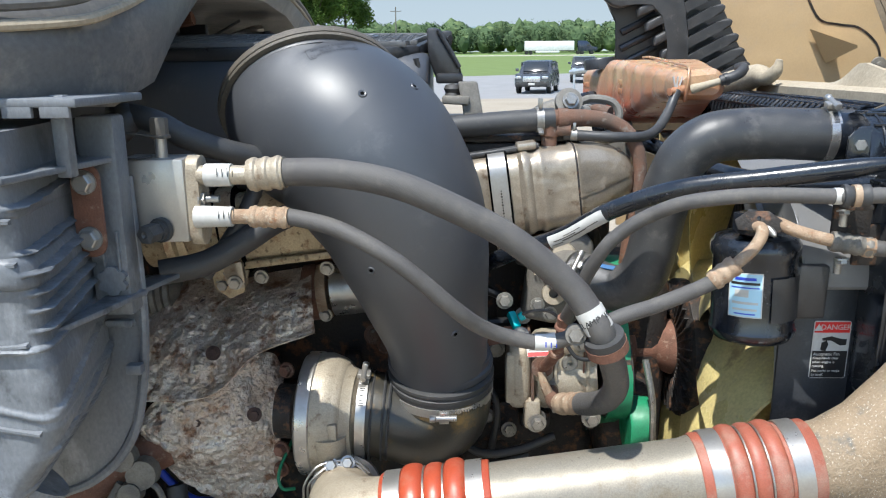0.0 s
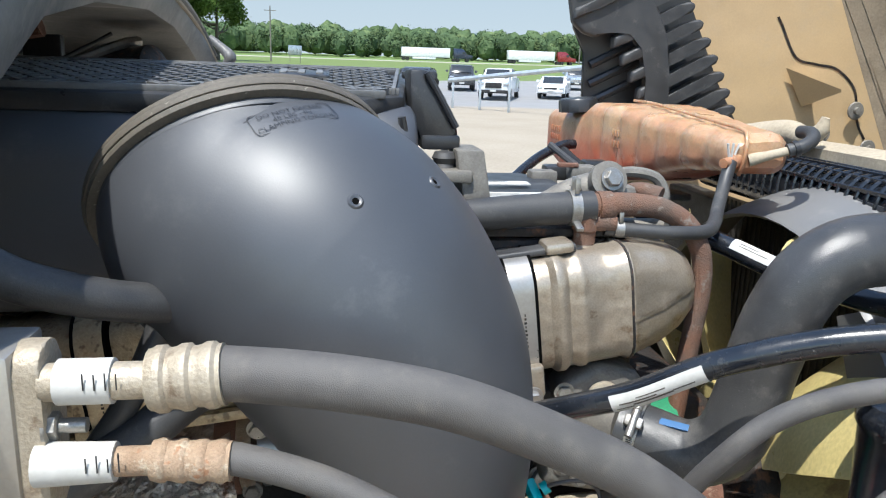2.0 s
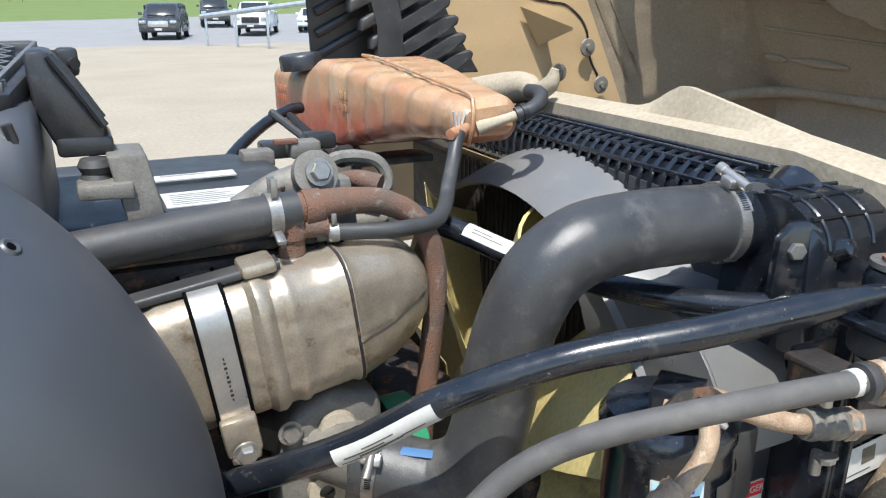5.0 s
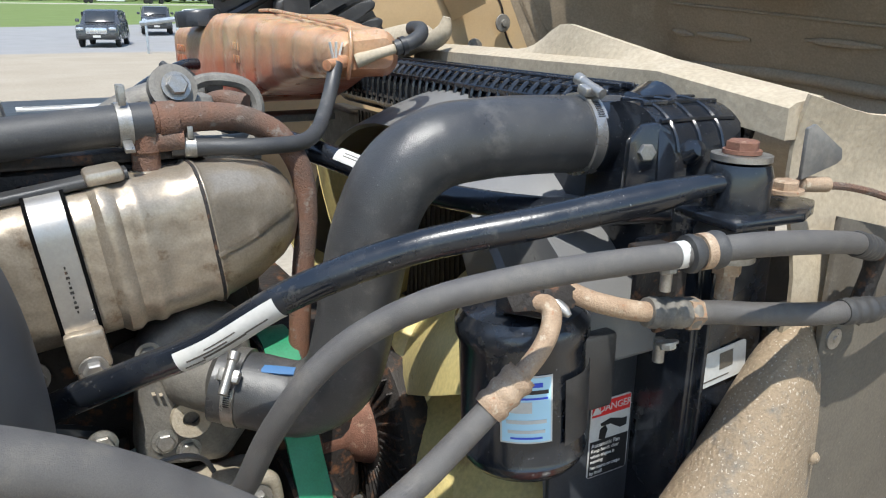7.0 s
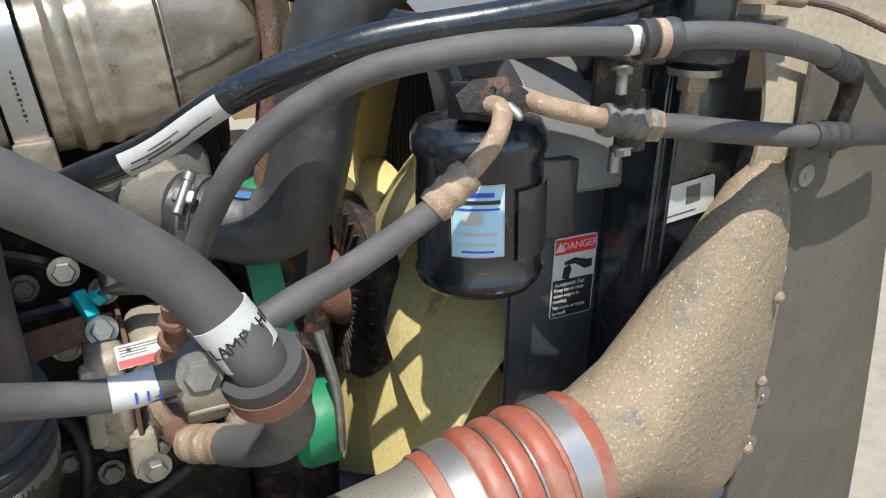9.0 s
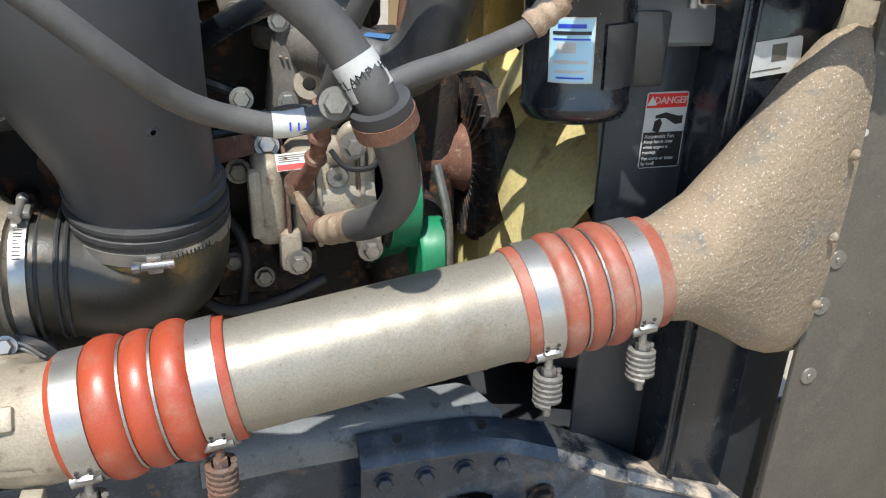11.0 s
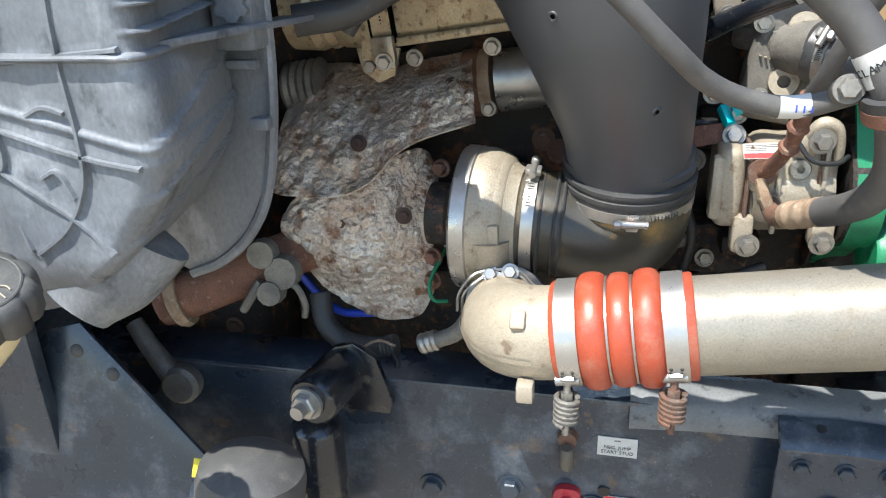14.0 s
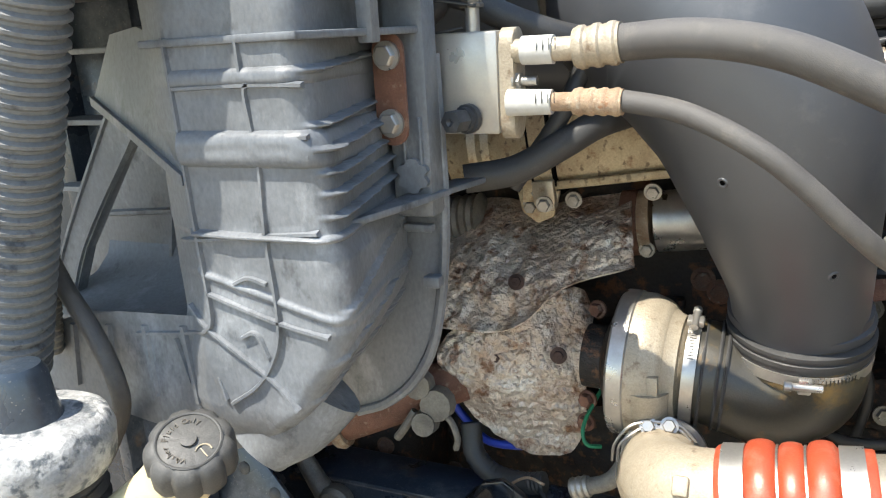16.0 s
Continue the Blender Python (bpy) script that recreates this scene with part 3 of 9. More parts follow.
    part("mount_eye", lathe([(0.006, -0.005), (0.030, -0.005), (0.033, 0.0), (0.033, 0.075), (0.029, 0.08), (0.006, 0.08)], axis((-0.352, 0.972, 1.052), (-0.16, -1, 0.02)), 24), "gloss_black", sh)
    part("mount_bolt", join(hexa((-0.368, 0.892, 1.054), (-0.16, -1, 0.02), 0.017, 0.014, 1.25), lathe([(0.001, 0.01), (0.009, 0.01), (0.009, 0.026), (0.001, 0.027)], axis((-0.368, 0.892, 1.054), (-0.16, -1, 0.02)), 16)), "steel", sh, "bright steel bolt and nut")
    part("damper_tube", lathe([(0.002, 0.24), (0.03, 0.24), (0.034, 0.235), (0.034, 0.02), (0.03, 0.012), (0.012, 0.004), (0.002, 0.0)], axis((-0.372, 0.918, 1.02), (-0.02, 0.02, -1)), 28), "gloss_black", sh)
    part("gusset", join(prism([(-0.04, 0), (0.045, 0), (0.05, 0.02), (0.03, 0.085), (0.0, 0.105), (-0.03, 0.095)], 0.012, face_frame((-0.335, 0.985, 0.99), (1, 0, 0), (0, 0, 1)), 0.003)), "gloss_black", sh)
    # splash plate and link on the rail behind
    sp = thing("splash_shield", (-0.62, 0.86, 0.9), "dark rubber splash shield beside the frame rail", "splash shield")
    part("sheet", prism([(-0.12, 0.0), (-0.055, 0.02), (0.25, -0.26), (0.2, -0.5), (-0.6, -0.5), (-0.6, -0.04)], 0.006, face_frame((-0.60, 0.875, 1.13), (1, 0, 0), (0, 0.25, 1)), 0.001), "rail", sp)
    for x, z in ((-0.73, 1.11), (-0.66, 1.115), (-0.61, 1.09)):
        part("push_clip", lathe([(0.001, 0.004), (0.006, 0.003), (0.009, 0.0), (0.009, -0.003), (0.001, -0.003)], axis((x, 0.872 + (z - 1.13) * 0.25 - 0.004, z), (0, -1, 0.25)), 14), "cap", sp)
    ln = thing("link_arm", (-0.6, 0.98, 1.06), "grey dusty steel link arm with a bolted eye", "link arm")
    part("arm", tube([(-0.665, 0.985, 1.09), (-0.64, 0.975, 1.06), (-0.605, 0.965, 1.02)], [0.013, 0.014, 0.016], 10), "casting", ln)
    part("eye", lathe([(0.003, 0), (0.026, 0), (0.028, 0.004), (0.028, 0.02), (0.022, 0.026), (0.003, 0.026)], axis((-0.592, 0.975, 1.01), (0.1, -1, 0.1)), 18), "casting", ln)
    dsc = thing("reservoir_top", (-0.36, 0.72, 0.8), "grey dusty domed reservoir top with a yellow label", "reservoir")
    part("dome", lathe([(0.001, 0.022), (0.03, 0.018), (0.052, 0.004), (0.055, -0.01), (0.055, -0.35), (0.001, -0.35)], axis((-0.352, 0.72, 1.094), (0.15, 0.1, 1)), 28), "cap", dsc)
    part("flat_guard", box((0.05, 0.07, 0.004), axis((-0.418, 0.745, 1.035), (0.1, -0.3, 1)), 0.001), "rail", dsc)
    part("caution_label", box((0.03, 0.02, 0.001), face_frame((-0.425, 0.748, 1.061), (1, 0, 0), (0, 0.6, 1)), 0), "yellow", dsc, "yellow caution label")


chassis()


# ---- engine block and large castings ----
def engine():
    e = thing("engine_block", (-0.1, 1.45, 0.8), "dark greasy diesel engine block with rusty stains", "engine")
    part("block", box((0.82, 0.42, 0.72), (-0.14, 1.46, 1.13), 0.03, 3), "engine_dark", e)
    part("cylinder_head", box((0.86, 0.36, 0.12), (-0.14, 1.48, 1.50), 0.015), "engine_dark", e)
    part("oil_pan", box((0.72, 0.36, 0.3), (-0.14, 1.46, 0.65), 0.03), "engine_dark", e)
    part("side_ledge", box((0.72, 0.05, 0.03), (-0.14, 1.24, 1.20), 0.008), "engine_dark", e)
    part("side_cover", box((0.3, 0.06, 0.2), (-0.36, 1.235, 1.0), 0.02), "iron", e)
    part("lower_casting", join(box((0.22, 0.07, 0.1), (0.03, 1.22, 1.16), 0.02), box((0.1, 0.05, 0.16), (0.075, 1.21, 1.1), 0.018)), "iron", e)
    rnd = random.Random(5)
    for x, z in ((-0.118, 1.304), (-0.095, 1.287), (0.076, 1.182), (0.063, 1.35), (0.03, 1.31), (-0.02, 1.17), (0.09, 1.28), (-0.45, 1.1), (-0.3, 0.98)):
        part("engine_bolt", hexa((x, 1.232, z), (0, -1, 0.1), rnd.uniform(0.010, 0.014)), "zinc" if rnd.random() < 0.6 else "rust", e)
    for k in range(12):
        x, z = rnd.uniform(-0.48, 0.12), rnd.uniform(0.95, 1.38)
        part("rib", box((rnd.uniform(0.02, 0.07), 0.03, rnd.uniform(0.02, 0.06)), (x, 1.245, z), 0.006), "engine_dark" if k % 2 else "iron", e)
    part("lower_bracket", join(prism([(-0.05, -0.03), (0.06, -0.04), (0.07, 0.0), (0.02, 0.035), (-0.04, 0.03)], 0.014, face_frame((0.1, 1.19, 1.17), (1, 0, 0.1), (0, 0.1, 1)), 0.004), box((0.05, 0.05, 0.03), (0.15, 1.165, 1.19), 0.008), box((0.03, 0.06, 0.05), (0.02, 1.175, 1.2), 0.01)), "iron", e)
    for k, (x, y, z) in enumerate(((0.075, 1.17, 1.185), (0.11, 1.17, 1.16), (0.035, 1.14, 1.215), (0.155, 1.135, 1.2), (0.06, 1.2, 1.24), (0.0, 1.19, 1.13))):
        part("engine_bolt", hexa((x, y, z), (0.1, -1, 0.2), 0.0085 + 0.001 * (k % 3)), "zinc" if k % 2 else "casting", e)
    for pts, r in (([(0.02, 1.16, 1.16), (0.06, 1.13, 1.14), (0.12, 1.12, 1.15), (0.18, 1.13, 1.17)], 0.007), ([(-0.06, 1.18, 1.12), (0.0, 1.14, 1.11), (0.07, 1.13, 1.115), (0.14, 1.14, 1.13)], 0.009), ([(0.04, 1.2, 1.26), (0.08, 1.17, 1.23), (0.09, 1.16, 1.19), (0.08, 1.16, 1.13)], 0.006)):
        part("engine_line", tube(pts, r, 10), "rubber", e)
    # masses added behind and below, dark so that gaps don't show bright ground
    g = thing("gearbox_housing", (-0.65, 1.4, 0.7), "dark oily bell housing behind the engine", "gearbox")
    part("bell", box((0.35, 0.62, 0.75), (-0.72, 1.42, 1.02), 0.05, 3), "engine_dark", g)
    part("lower_case", box((0.5, 0.4, 0.35), (-0.75, 1.35, 0.55), 0.04, 3), "engine_dark", g)
    for k in range(7):
        part("bell_bolt", hexa((-0.70 + 0.04 * k, 1.105, 1.02 + 0.05 * math.sin(k)), (0, -1, 0), 0.011), "rust", g)
    fc = thing("front_cover", (0.3, 1.4, 0.8), "dark cast engine front cover behind the belt", "engine casting")
    part("cover", box((0.12, 0.34, 0.62), (0.33, 1.42, 1.10), 0.03, 3), "engine_dark", fc)
    part("cover_foot", box((0.16, 0.25, 0.4), (0.30, 1.38, 0.72), 0.03, 3), "engine_dark", fc)
    part("pump_body", box((0.09, 0.14, 0.16), (0.305, 1.24, 1.16), 0.03, 3), "iron", fc)
    cm = thing("cross_member", (0.0, 1.3, 0.62), "dark steel cross member and axle beam below the engine", "cross member")
    part("beam", box((1.9, 0.9, 0.12), (-0.15, 1.5, 0.50), 0.03, 3), "rail", cm)
    part("far_rail", box((2.2, 0.09, 0.3), (-0.1, 1.88, 0.9), 0.01), "rail", cm)
    part("radiator_foot", box((0.28, 0.9, 0.16), (0.58, 1.4, 0.70), 0.02), "rail", cm)
    tp = thing("lower_pan", (0.45, 1.05, 0.85), "dark plastic pan under the fan shroud", "pan")
    part("pan", box((0.24, 0.3, 0.02), (0.45, 1.12, 0.93), 0.004), "shroud", tp)
    # added sheet that keeps a gap beside the radiator support dark
    part("side_screen", box((0.14, 0.01, 1.0), (0.645, 0.935, 1.05), 0.003), "shroud", tp)
    # timing cover with ring bosses
    tc = thing("timing_cover", (0.18, 1.16, 1.4), "grey dusty cast timing cover with two drilled bosses", "engine casting")
    part("plate", prism([(-0.06, -0.06), (0.02, -0.075), (0.055, -0.03), (0.05, 0.07), (0.0, 0.085), (-0.045, 0.06)], 0.05, face_frame((0.185, 1.20, 1.42), (1, 0, 0), (0, 0, 1)), 0.012, 3), "casting", tc)
    for x, z in ((0.177, 1.401), (0.191, 1.463)):
        part("ring_boss", lathe([(0.0075, 0.0), (0.0075, 0.024), (0.017, 0.024), (0.0185, 0.02), (0.0185, 0.0)], axis((x, 1.163, z), (-0.15, -1, 0.2)), 22), "alu", tc, "pale ring boss")
        part("bore", lathe([(0.0005, 0.01), (0.0075, 0.01), (0.0075, 0.012), (0.0005, 0.012)], axis((x, 1.163, z), (-0.15, -1, 0.2)), 16), "ink", tc)
    part("cast_marks", join(*[box((0.003, 0.001, 0.009), face_frame((0.145 + 0.006 * k, 1.149, 1.435 - 0.002 * k), (1, 0, 0), (0.2, 0, 1)), 0) for k in range(6)]), "alu", tc)
    for x, z in ((0.212, 1.40), (0.15, 1.385), (0.222, 1.45), (0.145, 1.472), (0.17, 1.37)):
        part("cover_bolt", hexa((x, 1.15, z), (0, -1, 0.1), 0.0085), "zinc", tc)
    th = thing("thermostat_housing", (0.2, 1.13, 1.44), "grey cast thermostat housing with a hose stub", "engine casting")
    part("neck", tube([(0.178, 1.16, 1.443), (0.192, 1.14, 1.444), (0.207, 1.12, 1.446)], [0.030, 0.031, 0.033], 22), "casting", th)
    part("flange", box((0.07, 0.03, 0.08), axis((0.165, 1.19, 1.45), (0.6, -0.8, 0)), 0.01), "casting", th)
    for x, z in ((0.10, 1.478), (0.055, 1.462), (0.02, 1.455), (0.13, 1.36), (0.10, 1.385)):
        part("stud_bolt", hexa((x, 1.17, z), (0, -1, 0.15), 0.010), "zinc", th)
    # valve cover side with labels
    vc = thing("valve_cover", (0.0, 1.4, 1.6), "black plastic valve cover with white printed labels", "valve cover")
    part("cover", join(prism([(-0.5, 1.24), (0.205, 1.24), (0.225, 1.27), (0.225, 1.5), (0.19, 1.56), (-0.5, 1.56)], 0.1, Matrix.Translation((0, 0, 1.555)), 0.016, 3)), "shroud", vc)
    m = face_frame((0.118, 1.315, 1.6565), (1, 0.02, 0.0), (0.05, 1, 0.05))
    for w, h, dx, dy in ((0.088, 0.05, 0, 0), (0.085, 0.022, 0.0, 0.085)):
        lab = part("cover_label", box((w, h, 0.0014), m @ Matrix.Translation((dx, dy, 0.0)), 0), "white", vc, "white printed paper label")
        bars(lab, m @ Matrix.Translation((dx, dy + h * 0.3, 0.001)), 6 if h > 0.03 else 2, w * 0.85, h * 0.13, "alu_clean", 3, 0.25)
    part("front_cap", box((0.05, 0.14, 0.05), (0.235, 1.36, 1.6), 0.012, 3), "shroud", vc)
    # camshaft cover ledge between hose and cooler
    part("lower_gallery", join(box((0.4, 0.06, 0.022), (0.02, 1.215, 1.622), 0.006), box((0.4, 0.03, 0.01), (0.02, 1.2, 1.64), 0.003)), "engine_dark", vc)


engine()


# ---- exhaust gas cooler ----
def egr_cooler():
    c = thing("exhaust_gas_cooler", (0.0, 1.2, 1.5), "warm stainless steel exhaust gas cooler with band clamps", "cooler")
    a, b = Vector((-0.47, 1.205, 1.484)), Vector((0.30, 1.205, 1.584))
    d = (b - a).normalized()
    m = axis(a, d, (0, 0, 1))          # x: across, y: up, z: along
    L = (b - a).length

    def ring(h, w, t, r, dx=0, dy=0):
        return [m @ Vector((x + dx, y + dy, h)) for x, y in rrect(w, t, r)]
    x0 = 0.588
    secs = [(x0, 0.150, 0.124, 0.03), (x0 + 0.008, 0.150, 0.124, 0.03), (x0 + 0.014, 0.160, 0.132, 0.032), (x0 + 0.021, 0.160, 0.132, 0.032), (x0 + 0.027, 0.151, 0.125, 0.03),
            (x0 + 0.034, 0.152, 0.125, 0.03), (x0 + 0.038, 0.157, 0.129, 0.032), (x0 + 0.043, 0.157, 0.129, 0.032), (x0 + 0.047, 0.151, 0.124, 0.03), (x0 + 0.086, 0.148, 0.122, 0.03), (x0 + 0.0905, 0.153, 0.127, 0.032), (x0 + 0.0955, 0.153, 0.127, 0.032), (x0 + 0.099, 0.147, 0.121, 0.03),
            (x0 + 0.130, 0.137, 0.110, 0.034), (x0 + 0.158, 0.116, 0.094, 0.04), (x0 + 0.174, 0.09, 0.074, 0.035), (x0 + 0.183, 0.056, 0.048, 0.022), (x0 + 0.187, 0.02, 0.02, 0.008)]
    part("end_cap", loft([ring(*q) for q in secs]), "can", c, "warm-toned pressed stainless end cap")
    cap = c.children[0]
    hug(part("cap_seam", tube([m @ Vector((-0.076, -0.012, x0 + 0.094)), m @ Vector((-0.072, -0.006, x0 + 0.125)), m @ Vector((-0.06, 0.003, x0 + 0.155)), m @ Vector((-0.03, 0.008, x0 + 0.18)), m @ Vector((0.0, 0.01, x0 + 0.186))], 0.0022, 8), "can", c), cap, 0.0014)
    part("weld_seam", loft([ring(x0 + 0.0915, 0.1535, 0.1275, 0.032), ring(x0 + 0.092, 0.1546, 0.1286, 0.032), ring(x0 + 0.094, 0.1546, 0.1286, 0.032), ring(x0 + 0.0945, 0.1535, 0.1275, 0.032)]), "iron", c, "rough dark weld seam")
    mid = [(0.38, 0.142, 0.116, 0.025)] + [q for k in (0.415, 0.475) for q in ((k, 0.142, 0.116, 0.025), (k + 0.006, 0.148, 0.121, 0.027), (k + 0.014, 0.148, 0.121, 0.027), (k + 0.02, 0.142, 0.116, 0.025))] + [(0.52, 0.144, 0.118, 0.026), (0.527, 0.151, 0.124, 0.03), (0.595, 0.151, 0.124, 0.03)]
    part("cooler_shell", loft([ring(*q) for q in mid]), "can", c)
    part("top_rail", loft([ring(0.40, 0.022, 0.008, 0.003, -0.045, 0.064), ring(0.63, 0.022, 0.008, 0.003, -0.045, 0.068)]), "rubber", c, "black rubber strip along the top")
    for k in (0.49, 0.612):
        part("rail_clip", box((0.034, 0.012, 0.03), m @ Matrix.Translation((-0.045, 0.07, k)), 0.004), "can", c)
    left = [(0.0, 0.10, 0.10, 0.045), (0.03, 0.11, 0.11, 0.05), (0.04, 0.12, 0.112, 0.05), (0.05, 0.11, 0.106, 0.05), (0.06, 0.12, 0.112, 0.05), (0.07, 0.11, 0.106, 0.05), (0.08, 0.122, 0.112, 0.045), (0.10, 0.13, 0.112, 0.03), (0.16, 0.136, 0.112, 0.02), (0.38, 0.136, 0.112, 0.02)]
    part("rear_shell", loft([ring(*s) for s in left]), "can_rust", c, "tan steel shell with dark rust spots")
    part("lower_rib", box((0.012, 0.012, 0.22), m @ Matrix.Translation((-0.07, -0.052, 0.27)), 0.004), "can_rust", c)
    for h, wd in ((0.565, 0.0125), (0.15, 0.013)):
        for s in (-1, 1):
            part("clamp_edge", loft([ring(h + s * (wd + 0.0016) - 0.0014, 0.164, 0.137, 0.035), ring(h + s * (wd + 0.0016) + 0.0014, 0.164, 0.137, 0.035)]), "hole", c, "dark gasket edge")
        band = part("band_clamp", loft([ring(h - wd, 0.160, 0.133, 0.034), ring(h - wd, 0.162, 0.135, 0.034), ring(h + wd, 0.162, 0.135, 0.034), ring(h + wd, 0.160, 0.133, 0.034)]), "steel" if h > 0.3 else "can_rust", c, "bright steel band clamp")
        part("clamp_foot", join(box((0.012, 0.034, 0.03), m @ Matrix.Translation((-0.084, -0.058, h)), 0.003), box((0.022, 0.014, 0.026), m @ Matrix.Translation((-0.078, -0.076, h)), 0.003)), "can", band)
        part("clamp_bolt", hexa(m @ Vector((-0.091, -0.072, h)), m.to_3x3() @ Vector((-1, -0.2, 0)), 0.0085), "steel", band)
        part("stamped_marks", join(*[box((0.0006, 0.0022, 0.0012 + 0.0008 * (k % 3)), m @ Matrix.Translation((-0.0812, 0.012 - 0.0042 * k, h + 0.001)), 0) for k in range(10)]), "iron", band)
    # rust coloured tee on top
    t = Vector((0.165, 1.182, 1.631))
    part("tee_fitting", join(lathe([(0.001, -0.01), (0.012, -0.01), (0.012, 0.012), (0.014, 0.014), (0.014, 0.034), (0.009, 0.037), (0.001, 0.037)], axis(t, (0, 0, 1)), 10), lathe([(0.001, 0), (0.0095, 0), (0.0095, 0.024), (0.001, 0.024)], axis(t + Vector((0.008, -0.002, 0.022)), (1, -0.1, 0)), 10)), "rust", c, "rusty brass tee fitting")
    part("tee_collar", lathe([(0.001, -0.012), (0.016, -0.012), (0.014, -0.002), (0.001, 0.0)], axis(t, (0, 0, 1)), 18), "can", c)
    part("foot_bracket", join(prism([(-0.03, 0.0), (0.03, 0.0), (0.022, -0.035), (0.0, -0.045), (-0.022, -0.03)], 0.008, face_frame((-0.325, 1.138, 1.446), (1, 0, 0), (0, 0.1, 1)), 0.002), box((0.028, 0.008, 0.09), (-0.332, 1.13, 1.475), 0.002)), "can_rust", c)
    for p in ((-0.336, 1.13, 1.424), (-0.280, 1.145, 1.432), (-0.325, 1.131, 1.444), (-0.176, 1.14, 1.447)):
        part("cooler_bolt", hexa(p, (0, -1, -0.1), 0.0085), "zinc", c)


egr_cooler()


# ---- intake duct, rubber elbow, turbocharger ----
def intake():
    d = thing("intake_duct", (-0.05, 1.0, 1.5), "large satin black plastic air intake duct elbow", "intake duct")
    c0, nrm = Vector((-0.166, 1.0556, 1.691)), Vector((-0.29, 0.692, 0.661)).normalized()
    pts = [c0, c0 - nrm * 0.02, (-0.128, 1.026, 1.664), (-0.1058, 1.0189, 1.6459), (-0.0794, 1.0092, 1.6155), (-0.0515, 1.0048, 1.5671), (-0.0321, 1.0085, 1.5062), (-0.0175, 1.0207, 1.4406), (-0.0047, 1.0378, 1.3726), (0.0, 1.055, 1.30)]
    part("elbow", tube(pts, [0.117, 0.118, 0.1207, 0.1228, 0.1197, 0.1125, 0.1014, 0.0865, 0.073, 0.068], 64, 10), "duct", d)
    elbow = d.children[0]
    for k, (o, r) in enumerate(((0.003, 0.1185), (0.009, 0.1255), (0.014, 0.127), (0.019, 0.126))):
        part("mouth_rib", lathe([(r - 0.018, -0.003), (r - 0.001, -0.0028), (r, 0), (r - 0.001, 0.0028), (r - 0.018, 0.003)], axis(c0 + nrm * o, nrm), 64), "duct" if k == 0 else "panel", d, "dusty rubber seal rib")
    for p, n in (((-0.086, 0.925, 1.717), (-0.1, -0.75, 0.65)), ((-0.027, 0.969, 1.725), (0.35, -0.5, 0.75)), ((-0.079, 0.915, 1.508), (-0.2, -1, 0)), ((0.025, 0.949, 1.408), (0.3, -1, 0))):
        n = Vector(n).normalized()
        bpy.context.view_layer.update()
        _, q, qn, _ = elbow.closest_point_on_mesh(Vector(p) - ORIGIN[elbow])
        q = q + ORIGIN[elbow]
        pit = part("dimple", lathe([(0.0003, 0.0002), (0.0024, 0.0003), (0.0034, 0.0011), (0.0044, 0.0012), (0.0054, 0.0004), (0.006, -0.0006)], axis(q, qn), 22), "duct", d)
        # black disc paints the shade down in the pit
        part("pit_floor", lathe([(0.0002, 0.0004), (0.0026, 0.0004), (0.0027, 0.0002)], axis(q, qn), 16), "hole", pit)
    part("lower_lip", lathe([(0.066, -0.012), (0.076, -0.012), (0.077, -0.002), (0.073, 0.0), (0.073, 0.01), (0.066, 0.012)], axis((0.0, 1.055, 1.338), (0.02, -0.16, 1)), 48), "duct", d)
    worm_clamp(d, (0.0, 1.055, 1.293), (0.02, -0.16, 1), 0.0762, 0.013, (0.08, -1, 0))
    e = thing("turbo_inlet_elbow", (-0.04, 1.05, 1.25), "oil-stained black rubber elbow between intake duct and turbocharger", "rubber elbow")
    part("bend", tube([(0.0, 1.055, 1.305), (0.002, 1.052, 1.275), (-0.004, 1.05, 1.25), (-0.03, 1.046, 1.238), (-0.065, 1.042, 1.245), (-0.09, 1.04, 1.252), (-0.118, 1.04, 1.255)], [0.074, 0.073, 0.07, 0.066, 0.062, 0.061, 0.062], 40, 6), "elbow_rubber", e)
    part("collar", lathe([(0.066, -0.036), (0.0735, -0.034), (0.0742, -0.014), (0.0755, -0.012), (0.0755, 0.013), (0.0775, 0.014), (0.0775, 0.019), (0.0755, 0.020), (0.0755, 0.024), (0.0775, 0.025), (0.0775, 0.029), (0.07, 0.031)], axis((0.0, 1.055, 1.293), (0.02, -0.16, 1)), 56), "rubber", e, "black ribbed rubber collar")
    for x in (-0.075, -0.083, -0.1):
        part("cuff_rib", lathe([(0.055, -0.002), (0.0645, -0.002), (0.066, 0), (0.0645, 0.002), (0.055, 0.002)], axis((x, 1.041, 1.25), (1, 0.02, -0.08)), 44), "rubber", e)
    worm_clamp(e, (-0.112, 1.04, 1.254), (1, 0, -0.06), 0.0645, 0.014, (0, -0.25, 1))
    t = thing("turbocharger", (-0.18, 1.05, 1.2), "cast aluminium turbocharger compressor housing with a machined rim", "turbocharger")
    ax = axis((-0.135, 1.045, 1.25), (-1, 0.05, 0.02))
    part("inlet_cone", lathe([(0.05, -0.02), (0.062, -0.012), (0.064, 0.0), (0.07, 0.012), (0.06, 0.03)], ax, 40), "alu", t)
    rings = []
    for s in range(49):
        a = 2 * math.pi * s / 48
        rt = 0.022 + 0.007 * (s / 48)
        cc = ax @ Vector((math.cos(a) * 0.062, math.sin(a) * 0.060, 0.020))
        rd = (ax.to_3x3() @ Vector((math.cos(a), math.sin(a), 0)))
        zz = ax.to_3x3() @ Vector((0, 0, 1))
        rings.append([cc + (rd * math.cos(q) + zz * math.sin(q)) * rt for q in [2 * math.pi * k / 16 for k in range(16)]])
    part("volute", loft(rings), "alu", t)
